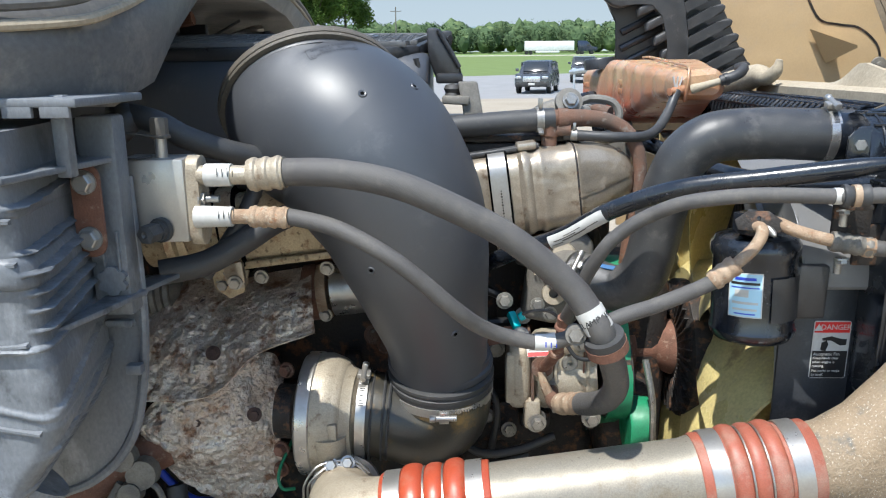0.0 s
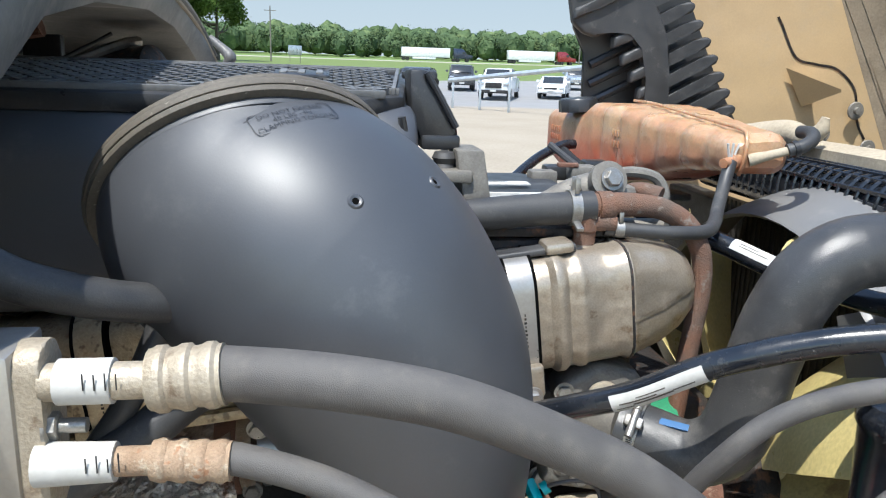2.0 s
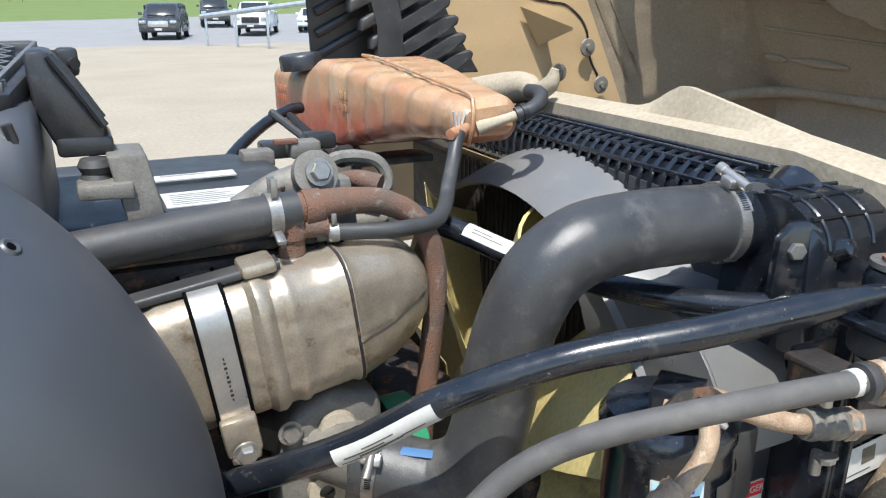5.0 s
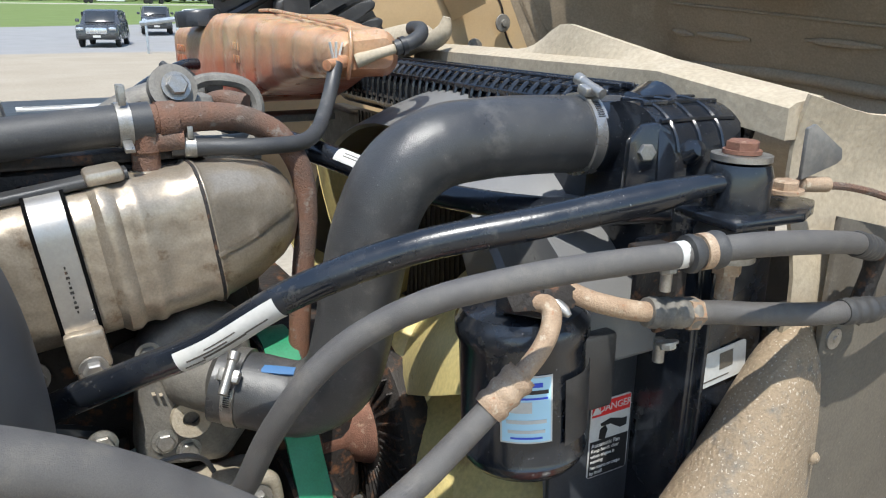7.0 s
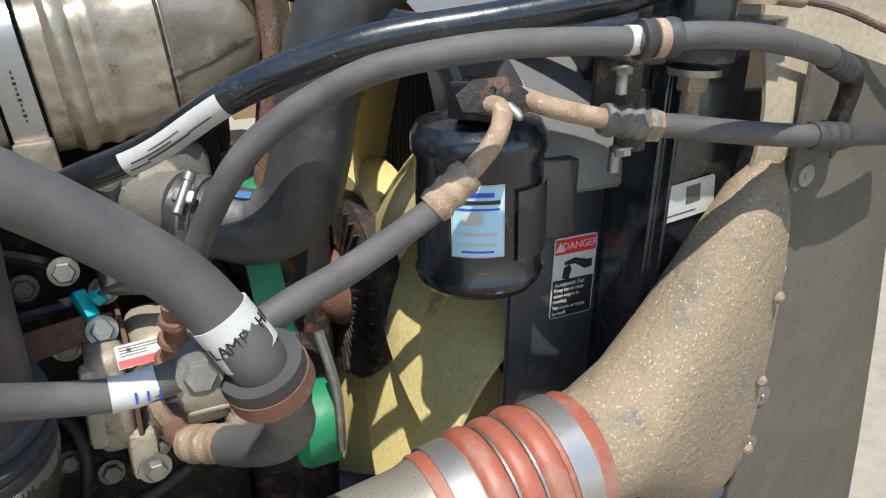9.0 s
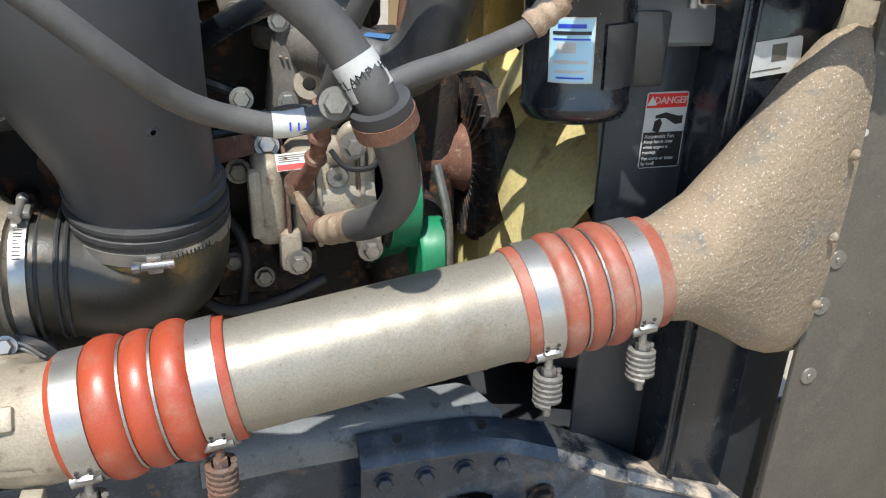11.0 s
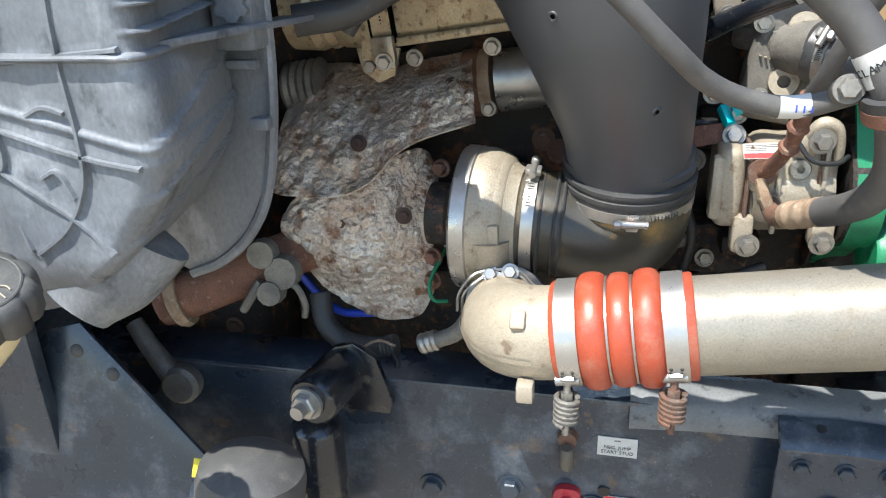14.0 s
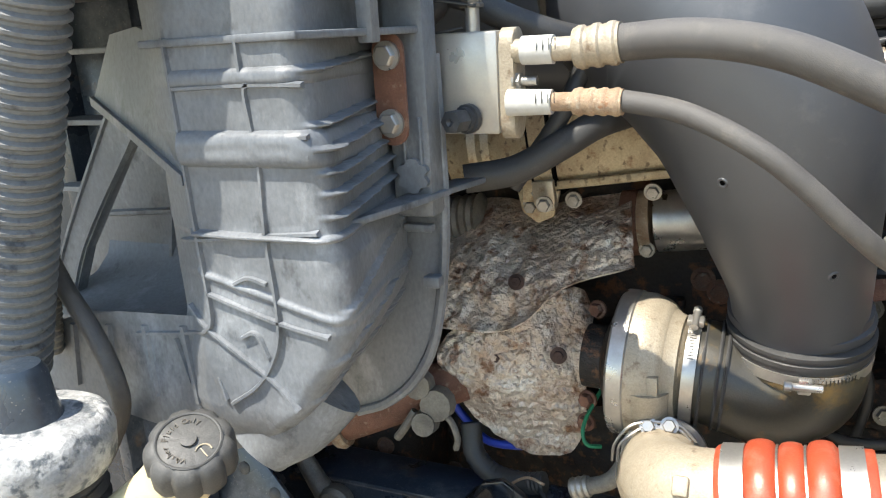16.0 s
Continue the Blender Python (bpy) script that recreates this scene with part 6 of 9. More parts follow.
# ---- radiator, shroud, drier ----
def radiator():
    s = thing("fan_shroud", (0.5, 1.3, 1.3), "black and grey plastic radiator fan shroud", "fan shroud")
    def ring(x, r, n=64):
        out = []
        for k in range(n):
            a = 2 * math.pi * k / n
            y, z = 1.31 + r * math.cos(a), 1.30 + r * math.sin(a)
            out.append(Vector((x, min(max(y, 0.968 + 0.1 * max(0, 0.45 - x)), 1.66), z)))
        return out
    part("cone", loft([ring(0.452, 0.333), ring(0.458, 0.337), ring(0.505, 0.356), ring(0.551, 0.371), ring(0.553, 0.366), ring(0.508, 0.351), ring(0.458, 0.329)], caps=False, closed=True), "shroud_top", s)
    part("side_panel", prism([(0.452, 0.72), (0.545, 0.72), (0.545, 1.5), (0.5, 1.52), (0.448, 1.40)], 0.006, face_frame((0, 0.972, 0), (1, 0, 0), (0, 0, 1)), 0.002), "shroud", s)
    part("top_plate", prism([(-1.345, 1.645), (-1.325, 1.668), (-0.985, 1.655), (-0.985, 1.50), (-1.2, 1.62)], 0.004, face_frame((0.546, 0, 0), (0, -1, 0), (0, 0, 1)), 0.001), "shroud", s)
    for k in range(46):
        part("core_fin", box((0.002, 0.0035, 0.5), (0.5575, 1.03 + 0.0135 * k, 1.36), 0), "core", s)
    bl = []
    for k in range(13):
        a = radians(100 - 100 * k / 12)
        y, z = 1.07 - 0.115 * math.cos(a) - 0.01, 1.475 + 0.115 * math.sin(a)
        bl.append([Vector((0.462, y, z)), Vector((0.550, y, z)), Vector((0.550, y + 0.003, z - 0.004)), Vector((0.462, y + 0.003, z - 0.004))])
    part("shoulder", loft(bl), "shroud_top", s)
    part("shoulder_face", prism([(0.952, 1.475)] + [(1.06 - 0.115 * math.cos(radians(a)), 1.475 + 0.115 * math.sin(radians(a))) for a in range(0, 101, 10)] + [(1.16, 1.55), (1.12, 1.475)], 0.003, Matrix.Translation((0.459, 0, 0)) @ Matrix(((0, 0, 1, 0), (1, 0, 0, 0), (0, 1, 0, 0), (0, 0, 0, 1))), 0.001), "shroud_top", s)
    f = face_frame((0.515, 0.9652, 1.3835), (1, 0, 0), (0, 0, 1))
    d = thing("danger_label", (0.515, 0.9652, 1.383), "red, white and black danger fan warning label", "warning label")
    part("sheet", prism(rrect(0.048, 0.080, 0.003, 3), 0.0008, f, 0), "white", d)
    part("red_header", box((0.0455, 0.0145, 0.0004), f @ Matrix.Translation((0, 0.0312, 0.001)), 0), "red", d)
    writing(d, "DANGER", 0.0102, f @ Matrix.Translation((0.0045, 0.0312, 0.0014)), "white", spacing=0.95)
    part("warning_triangle", prism([(-0.0055, -0.0045), (0.0055, -0.0045), (0, 0.005)], 0.0004, f @ Matrix.Translation((-0.018, 0.0312, 0.0013)), 0), "white", d)
    part("black_field", box((0.0455, 0.0375, 0.0004), f @ Matrix.Translation((0, -0.0203, 0.001)), 0), "ink", d)
    for k, (txt, sz) in enumerate((("Automatic Fan", 0.0062), ("Keep hands clear", 0.0052), ("when engine is", 0.0052), ("running.", 0.0052), ("Fan starts or stops", 0.0052), ("by itself.", 0.0052))):
        writing(d, txt, sz, f @ Matrix.Translation((-0.0215, -0.006 - 0.0056 * k - (0.001 if k > 3 else 0), 0.0014)), "white", align="LEFT", spacing=0.95)
    part("pictogram", join(prism([(-0.013, -0.012), (-0.006, -0.014), (-0.003, -0.004), (-0.006, 0.001), (-0.012, -0.002)], 0.0004, f @ Matrix.Translation((0, 0.012, 0.001)), 0), prism([(-0.012, 0.004), (0.0, 0.007), (0.014, 0.003), (0.02, 0.003), (0.02, -0.005), (0.012, -0.006), (0.0, 0.001), (-0.011, 0.001)], 0.0004, f @ Matrix.Translation((0, 0.012, 0.001)), 0)), "ink", d)
    # radiator with ribbed top tank
    r = thing("radiator", (0.58, 1.4, 1.2), "radiator with a black ribbed plastic top tank", "radiator")
    part("core", box((0.05, 0.86, 0.80), (0.585, 1.40, 1.2), 0.004), "core", r)
    part("tank_base", join(prism(rrect(0.082, 0.072, 0.03), 0.66, axis((0.585, 1.035, 1.653), (0, 1, 0.0), (0, 0, 1)), 0)), "gloss_black", r)
    for k in range(34):
        y = 1.065 + k * 0.0185
        part("tank_rib", tube([(0.542, y, 1.636), (0.542, y, 1.662), (0.546, y, 1.677), (0.556, y, 1.688), (0.572, y, 1.6925), (0.598, y, 1.6925), (0.614, y, 1.688), (0.625, y, 1.676)], 0.0029, 6, 2), "gloss_black", r)
    for x, z in ((0.5425, 1.645), (0.5455, 1.677), (0.5595, 1.6895), (0.5755, 1.6945), (0.5915, 1.6945), (0.6075, 1.6915)):
        part("tank_rail", box((0.0042, 0.64, 0.0065), (x, 1.37, z), 0.0012, 1), "gloss_black", r)
    part("tank_neck", lathe([(0.02, -0.03), (0.033, -0.03), (0.033, 0.02), (0.036, 0.022), (0.036, 0.026), (0.045, 0.05), (0.02, 0.06)], axis((0.538, 1.0195, 1.657), (1, 0, 0)), 32), "gloss_black", r)
    def tank_top(x, y, lift=0.0):
        """Rounded roof of the end tank."""
        k = max(-1.0, min(1.0, (y - 0.985) / 0.05))
        return Vector((x, y, 1.648 + 0.042 * math.sqrt(max(0.0, 1 - k * k)) - 0.12 * max(0, x - 0.6) + lift))
    rings = []
    for x, f in ((0.522, 0.8), (0.528, 0.95), (0.535, 1.0), (0.60, 1.0), (0.612, 0.93), (0.618, 0.8)):
        ring = [tank_top(x, 0.985 + 0.05 * f * math.cos(radians(a))) for a in range(0, 181, 15)]
        rings.append(ring + [Vector((x, 0.936, 1.56)), Vector((x, 1.034, 1.56))])
    part("end_tank", loft(rings), "gloss_black", r, "glossy black ribbed end tank")
    for x in (0.536, 0.562, 0.588):
        part("end_rib", tube([tank_top(x, 0.985 + 0.0498 * math.cos(radians(a)), 0.0) for a in range(15, 176, 20)], 0.0021, 6, 3), "gloss_black", r)
    for y in (0.948, 0.97, 0.995, 1.02):
        part("cross_rib", tube([tank_top(0.526, y, 0.001), tank_top(0.57, y, 0.001), tank_top(0.612, y, 0.001)], 0.0021, 6, 4), "gloss_black", r)
    part("bolt_boss", prism([(-0.02, -0.05), (0.07, -0.05), (0.07, -0.012), (0.045, -0.008), (0.026, 0.002), (0.017, 0.018), (0.006, 0.025), (-0.008, 0.023), (-0.018, 0.01)], 0.012, face_frame((0.521, 0.958, 1.652), (0.93, -0.36, 0), (0, 0, 1)), 0.003), "gloss_black", r)
    part("corner_bolt", hexa((0.514, 0.951, 1.653), (-0.36, -0.93, 0.05), 0.0075, 0.008, 1.5), "zinc", r)
    part("dome_boss", lathe([(0.001, 0.012), (0.007, 0.01), (0.012, 0.0), (0.001, -0.002)], axis((0.552, 0.937, 1.652), (0, -1, 0.5)), 16), "gloss_black", r)
    part("port", lathe([(0.004, 0), (0.0165, 0), (0.0165, 0.026), (0.023, 0.027), (0.025, 0.03), (0.025, 0.036), (0.022, 0.038), (0.004, 0.038)], axis((0.606, 0.975, 1.668), (1, -0.25, -0.08)), 28), "gloss_black", r)
    # side support with code label
    p = thing("radiator_support", (0.585, 0.905, 1.2), "gloss black radiator side support channel", "radiator support")
    part("plate", box((0.085, 0.008, 0.9), (0.590, 0.910, 1.15), 0.002), "gloss_black", p)
    part("edge_flange", box((0.010, 0.06, 0.9), (0.5475, 0.937, 1.15), 0.003), "gloss_black", p)
    part("inner_step", box((0.005, 0.012, 0.9), (0.5535, 0.904, 1.15), 0.002), "gloss_black", p)
    f = face_frame((0.5835, 0.9045, 1.467), (1, -0.02, 0.12), (-0.08, 0, 1))
    lab = part("code_label", prism(rrect(0.057, 0.033, 0.003, 3), 0.0008, f, 0), "white", p, "white label with plain printed marks")
    bars(lab, f @ Matrix.Translation((0.0, -0.011, 0.001)), 1, 0.048, 0.003, "panel", 3)
    part("grey_patch", box((0.016, 0.016, 0.0003), f @ Matrix.Translation((0.004, 0.004, 0.001)), 0), "panel", lab)
    for x, z in ((0.548, 1.59), (0.548, 1.535)):
        part("line_bolt", join(hexa((x - 0.09, 0.862 if z > 1.55 else 0.855, z), (0, -0.3, -1), 0.006), lathe([(0.001, 0), (0.0042, 0), (0.0042, 0.018), (0.001, 0.019)], axis((x - 0.09, 0.862, z), (0, 0, -1)), 10)), "zinc", p)
    part("line_bracket", join(box((0.045, 0.006, 0.06), (0.487, 0.90, 1.57), 0.002), box((0.03, 0.05, 0.006), (0.470, 0.875, 1.595), 0.002), box((0.03, 0.006, 0.05), (0.51, 0.905, 1.54), 0.002)), "iron", p)
    # receiver drier
    d = thing("receiver_drier", (0.4, 0.945, 1.41), "black painted receiver drier canister with a blue flow label", "receiver drier")
    ax = axis((0.403, 0.948, 1.412), (-0.03, 0.03, 1))
    part("canister", lathe([(0.001, -0.006), (0.03, -0.006), (0.046, -0.001), (0.051, 0.006), (0.0525, 0.012), (0.0505, 0.016), (0.0505, 0.104), (0.0535, 0.110), (0.0535, 0.121), (0.051, 0.124), (0.048, 0.130), (0.03, 0.135), (0.001, 0.136)], ax, 48), "gloss_black", d)
    part("head_block", box((0.034, 0.036, 0.026), axis((0.385, 0.928, 1.562), (0, 0, 1), (0.6, -0.8, 0)), 0.002), "gloss_black", d)
    part("port_flange", prism([(-0.022, -0.008), (0.024, -0.012), (0.03, 0.0), (0.012, 0.014), (-0.012, 0.014), (-0.026, 0.004)], 0.004, face_frame((0.382, 0.908, 1.566), (0.8, -0.2, 0.05), (0, 0.3, 1)), 0.001), "iron", d)
    part("stud_tip", lathe([(0.001, 0), (0.0045, 0), (0.0045, 0.012), (0.002, 0.017), (0.001, 0.017)], axis((0.392, 0.905, 1.562), (0.3, -0.9, -0.5)), 12), "steel", d)
    def wrap(w0, w1, z0, z1, rr, mid):
        rows = []
        for k in range(9):
            a = mid + (w0 + (w1 - w0) * k / 8) / 0.0506
            rows.append([ax @ Vector((rr * math.cos(a), rr * math.sin(a), z0)), ax @ Vector((rr * math.cos(a), rr * math.sin(a), z1)), ax @ Vector(((rr - 0.0005) * math.cos(a), (rr - 0.0005) * math.sin(a), z1)), ax @ Vector(((rr - 0.0005) * math.cos(a), (rr - 0.0005) * math.sin(a), z0))])
        return loft(rows)
    inv = ax.inverted()
    v = inv @ Vector((0.374, 0.906, 1.48))
    mid = math.atan2(v.y, v.x)
    lab = part("flow_label", wrap(-0.020, 0.020, 0.036, 0.092, 0.0511, mid), "white", d, "light blue and white flow label")
    part("blue_field", wrap(-0.0185, 0.0185, 0.0375, 0.0905, 0.0515, mid), "blue", lab)
    for z0, z1, w, c2 in ((0.083, 0.0865, 0.012, "blue_wire"), (0.0775, 0.0805, 0.0165, "ink"), (0.073, 0.0745, 0.016, "blue_wire"), (0.062, 0.071, 0.008, "white"), (0.053, 0.056, 0.015, "white"), (0.045, 0.0475, 0.014, "white"), (0.040, 0.0415, 0.012, "blue_wire")):
        o = -0.004 if c2 == "white" and z1 > 0.06 else 0
        part("print_field", wrap(-w + o, w + o, z0, z1, 0.0519, mid), c2, lab)
    part("mount_strap", wrap(0.03, 0.075, 0.03, 0.085, 0.0535, mid), "black", d)
    part("mount_web", box((0.05, 0.04, 0.07), (0.465, 0.957, 1.47), 0.004), "black", d)


radiator()


# ---- coolant tank ----
def coolant_tank():
    t = thing("coolant_tank", (0.45, 1.6, 1.62), "amber translucent plastic coolant expansion tank with ribs", "coolant tank")
    keys = [(1.296, 0.394, 0.456, 1.729, 1.699), (1.304, 0.384, 0.466, 1.738, 1.690), (1.36, 0.380, 0.480, 1.742, 1.686), (1.45, 0.374, 0.50, 1.746, 1.676), (1.56, 0.367, 0.525, 1.752, 1.652), (1.66, 0.36, 0.545, 1.757, 1.63), (1.74, 0.352, 0.555, 1.757, 1.618), (1.775, 0.346, 0.555, 1.737, 1.618), (1.86, 0.336, 0.55, 1.737, 1.625), (1.94, 0.336, 0.54, 1.735, 1.642), (1.96, 0.35, 0.52, 1.725, 1.655)]
    rings = []
    n = 60
    for i in range(n + 1):
        y = 1.296 + 0.664 * i / n
        j = max(k for k in range(len(keys)) if keys[k][0] <= y + 1e-9)
        a, b = keys[j], keys[min(j + 1, len(keys) - 1)]
        f = (y - a[0]) / (b[0] - a[0]) if b[0] > a[0] else 0
        x0, x1, zt, zb = (a[k] + (b[k] - a[k]) * f for k in (1, 2, 3, 4))
        rib = 0.0055 * (0.5 + 0.5 * math.cos((y - 1.3) * 2 * math.pi / 0.066)) ** 3 if 1.33 < y < 1.72 else 0
        w, h = x1 - x0, zt - zb
        ring = []
        for px, pz in rrect(w, h, min(0.022, h * 0.42), 5):
            q = Vector(((x0 + x1) / 2 + px, y, (zt + zb) / 2 + pz))
            if pz > 0:
                q.z -= rib * 0.4 - 0.0035 * math.exp(-((q.x - 0.447) / 0.012) ** 2)
            if px < -w * 0.3:
                q.x += rib * 1.0
            ring.append(q)
        rings.append(ring)
    part("tank_body", loft(rings), M["tank"], t)
    part("seam", tube([(0.402, 1.302, 1.689), (0.401, 1.295, 1.70), (0.402, 1.292, 1.715), (0.404, 1.296, 1.734), (0.408, 1.315, 1.744), (0.414, 1.40, 1.749), (0.424, 1.55, 1.757), (0.43, 1.66, 1.762), (0.432, 1.73, 1.762)], 0.0025, 10), "tank", t, "pale moulded seam")
    for k, (y, z) in enumerate(((1.60, 1.712), (1.60, 1.694), (1.86, 1.70), (1.86, 1.684))):
        part("moulded_mark", join(*[box((0.002, 0.006, 0.011), (0.3655 - 0.0006 * q - (0.03 if y > 1.8 else 0), y + 0.011 * q, z), 0.0005) for q in range(5)]), M["tank"], t)
    part("filler_cap", lathe([(0.002, 0), (0.036, 0), (0.036, 0.02), (0.033, 0.024), (0.002, 0.025)], axis((0.352, 1.80, 1.738), (-0.1, 0, 1)), 24, 12, 0.06), "black", t, "black screw cap")
    part("nozzle", lathe([(0.001, 0), (0.010, 0), (0.009, 0.012), (0.006, 0.014), (0.006, 0.03), (0.001, 0.03)], axis((0.398, 1.304, 1.708), (-0.75, -0.45, -0.1)), 14), M["tank"], t)
    part("clamp_prongs", join(*[box((0.0022, 0.0022, 0.02), axis((0.386 + 0.005 * k, 1.295, 1.719), (0.25 * k, -0.1, 1)), 0) for k in (-1, 0, 1)]), "white", t)
    h = thing("overflow_hose", (0.49, 1.29, 1.71), "short black overflow hose with a wire clamp on the tank", "hose")
    part("hose", tube([(0.452, 1.284, 1.722), (0.468, 1.281, 1.727), (0.485, 1.287, 1.735), (0.495, 1.305, 1.742), (0.497, 1.33, 1.742)], 0.0085, 14), "rubber", h)
    part("nozzle", tube([(0.41, 1.297, 1.708), (0.43, 1.289, 1.715), (0.454, 1.284, 1.722)], [0.008, 0.006, 0.0055], 12), "seal", h)
    part("wire_clamp", ring_band((0.461, 1.2825, 1.7245), (1, -0.1, 0.3), 0.0088, 0.006, 0.0015), "ink", h)
    s = thing("level_sensor", (0.32, 1.66, 1.62), "black level sensor plug with a corrugated lead", "sensor")
    part("plug", join(lathe([(0.002, 0), (0.016, 0), (0.016, 0.02), (0.01, 0.022), (0.01, 0.035), (0.002, 0.035)], axis((0.365, 1.62, 1.625), (-0.8, -0.6, 0)), 16)), "black", s)
    part("lead", tube([(0.34, 1.6, 1.627), (0.325, 1.62, 1.645), (0.32, 1.68, 1.655), (0.31, 1.74, 1.672)], 0.006, 8, ridge=0.0008), "ink", s)
    part("red_clip", box((0.012, 0.012, 0.014), (0.338, 1.595, 1.628), 0.002), "red", s, "red plastic clip")
    part("mount_bracket", join(box((0.05, 0.05, 0.12), (0.375, 1.68, 1.57), 0.006), box((0.18, 0.06, 0.012), (0.44, 1.70, 1.598), 0.003)), "casting", s)
    w = thing("wiring_loom", (0.24, 1.5, 1.62), "black wiring loom curving behind the valve cover", "cable")
    part("loom", tube([(0.15, 1.60, 1.585), (0.20, 1.66, 1.628), (0.26, 1.72, 1.66), (0.31, 1.75, 1.678), (0.335, 1.76, 1.68)], 0.009, 12), "gloss_black", w)
    part("branch", tube([(0.27, 1.69, 1.685), (0.285, 1.66, 1.67), (0.30, 1.62, 1.655)], 0.006, 8), "rubber", w)
    for k in range(4):
        part("connector", box((0.04, 0.03, 0.022), (0.205 + 0.03 * k, 1.50 + 0.03 * (k % 2), 1.655 + 0.004 * k), 0.004), "black" if k % 2 else "casting", w)
    part("red_tag", box((0.03, 0.012, 0.006), (0.24, 1.49, 1.675), 0.001), "rust_plate", w)


def tune_tank():
    p = M["tank"].node_tree.nodes["Principled BSDF"]
    nt = M["tank"].node_tree
    n, l = nt.nodes, nt.links.new
    base = p.inputs["Base Color"].links[0].from_socket
    co = [k for k in n if k.type == "TEX_COORD"][0]
    sep = n.new("ShaderNodeSeparateXYZ")
    l(co.outputs["Object"], sep.inputs[0])
    lv = n.new("ShaderNodeMapRange")
    lv.inputs["From Min"].default_value, lv.inputs["From Max"].default_value = 0.1, 0.035
    l(sep.outputs[2], lv.inputs["Value"])
    mx = n.new("ShaderNodeMix")
    mx.data_type = "RGBA"
    l(lv.outputs[0], mx.inputs["Factor"])
    l(base, mx.inputs[6])
    mx.inputs[7].default_value = (0.34, 0.055, 0.028, 1)        # red coolant seen through the wall
    l(mx.outputs[2], p.inputs["Base Color"])
    p.inputs["Subsurface Weight"].default_value = 0.15
    p.inputs["Subsurface Radius"].default_value = (0.05, 0.018, 0.008)
    p.inputs["Subsurface Scale"].default_value = 0.6


tune_tank()
coolant_tank()


# ---- raised hood, seal, baffles ----
def grid_surface(f, nu, nv, thick):
    bm = bmesh.new()
    V = [[bm.verts.new(f(i / nu, j / nv)) for j in range(nv + 1)] for i in range(nu + 1)]
    for i in range(nu):
        for j in range(nv):
            bm.faces.new((V[i][j], V[i + 1][j], V[i + 1][j + 1], V[i][j + 1]))
    bm.normal_update()
    if thick:
        bmesh.ops.solidify(bm, geom=bm.faces[:], thickness=thick)
    return bm


def hood():
    h = thing("raised_hood", (1.2, 1.5, 1.0), "raised tan truck hood seen from inside, dusty underside", "hood")

    def fold(z):
        """Where the lit side wall folds into the lining, nearer at the top."""
        return 1.105 + 0.5 * (1.94 - z)

    def side(u, v):
        z = 1.30 + 1.0 * v
        x = 0.478 + (fold(z) - 0.478) * u
        return Vector((x, 2.135 + 0.02 * math.sin(3 * u) - 0.02 * u, z))
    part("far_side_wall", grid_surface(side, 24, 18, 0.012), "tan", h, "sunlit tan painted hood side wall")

    def corner(u, v):
        z = 1.30 + 1.0 * v
        a = radians(90 * u)
        return Vector((fold(z) - 0.004 + 0.27 * math.sin(a), 2.118 - 0.26 * (1 - math.cos(a)), z))
    # lining tone from the fold on also paints the shade beyond the lit wall
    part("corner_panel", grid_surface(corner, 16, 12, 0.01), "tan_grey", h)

    def lining(y, z):
        dent = 0.012 * math.sin(7 * z + 2 * y) + 0.02 * noise.noise(Vector((y * 2.2, z * 2.2, 0)))
        lip = 0.09 * math.exp(-((z - 1.50) / 0.07) ** 2)
        return fold(z) + 0.266 + dent - lip

    def inner(u, v):
        y = 1.86 - 1.70 * u
        z = 1.30 + 1.0 * v
        return Vector((lining(y, z), y, z))
    part("inner_panel", grid_surface(inner, 48, 44, 0.012), "tan_grey", h, "dusty brown hood underside, its tone darkened for shade")
    wall = [o for o in h.children if o.name.startswith("far_side_wall")][0]
    bend = [o for o in h.children if o.name.startswith("corner_panel")][0]
    for o in (0.0, 0.04):
        hug(part("groove", tube([(1.04 + o, 2.12, 2.07), (1.125 + o, 2.12, 1.93), (1.20 + o, 2.115, 1.80), (1.285 + o, 2.10, 1.65)], 0.004, 8), "tan_grey", h), bend, 0.002)
    hug(part("seam_wire", tube([(0.93, 2.118, 1.95), (0.944, 2.118, 1.929), (0.987, 2.118, 1.86), (1.04, 2.118, 1.845), (1.093, 2.117, 1.835), (1.145, 2.115, 1.788), (1.165, 2.108, 1.712), (1.19, 2.10, 1.67)], 0.003, 6), "iron", h), wall, 0.0015)
    part("gusset", loft([[Vector((0.962, 2.125, 1.835)), Vector((1.035, 2.125, 1.80)), Vector((1.015, 2.125, 1.745))], [Vector((1.045, 2.03, 1.79)), Vector((1.05, 2.03, 1.788)), Vector((1.047, 2.03, 1.784))]]), "tan", h, "small tan triangular gusset")
    for p in ((1.146, 2.106, 1.74), (1.066, 2.106, 1.683), (1.19, 2.102, 1.65)):
        part("panel_rivet", lathe([(0.001, 0.012), (0.008, 0.011), (0.009, 0.004), (0.02, 0.003), (0.022, 0), (0.001, 0)], axis(p, (0, -1, 0)), 16), "casting", h)
    for y0, y1, z0, z1 in ((1.86, 1.80, 1.728, 1.718), (1.79, 1.65, 1.722, 1.712), (1.52, 1.36, 1.716, 1.706)):
        part("pressed_rib", tube([(lining(y0 + (y1 - y0) * k / 4, z0 + (z1 - z0) * k / 4) - 0.002, y0 + (y1 - y0) * k / 4, z0 + (z1 - z0) * k / 4) for k in range(5)], [0.003, 0.0075, 0.009, 0.0075, 0.003], 8, 4), "tan_grey", h)
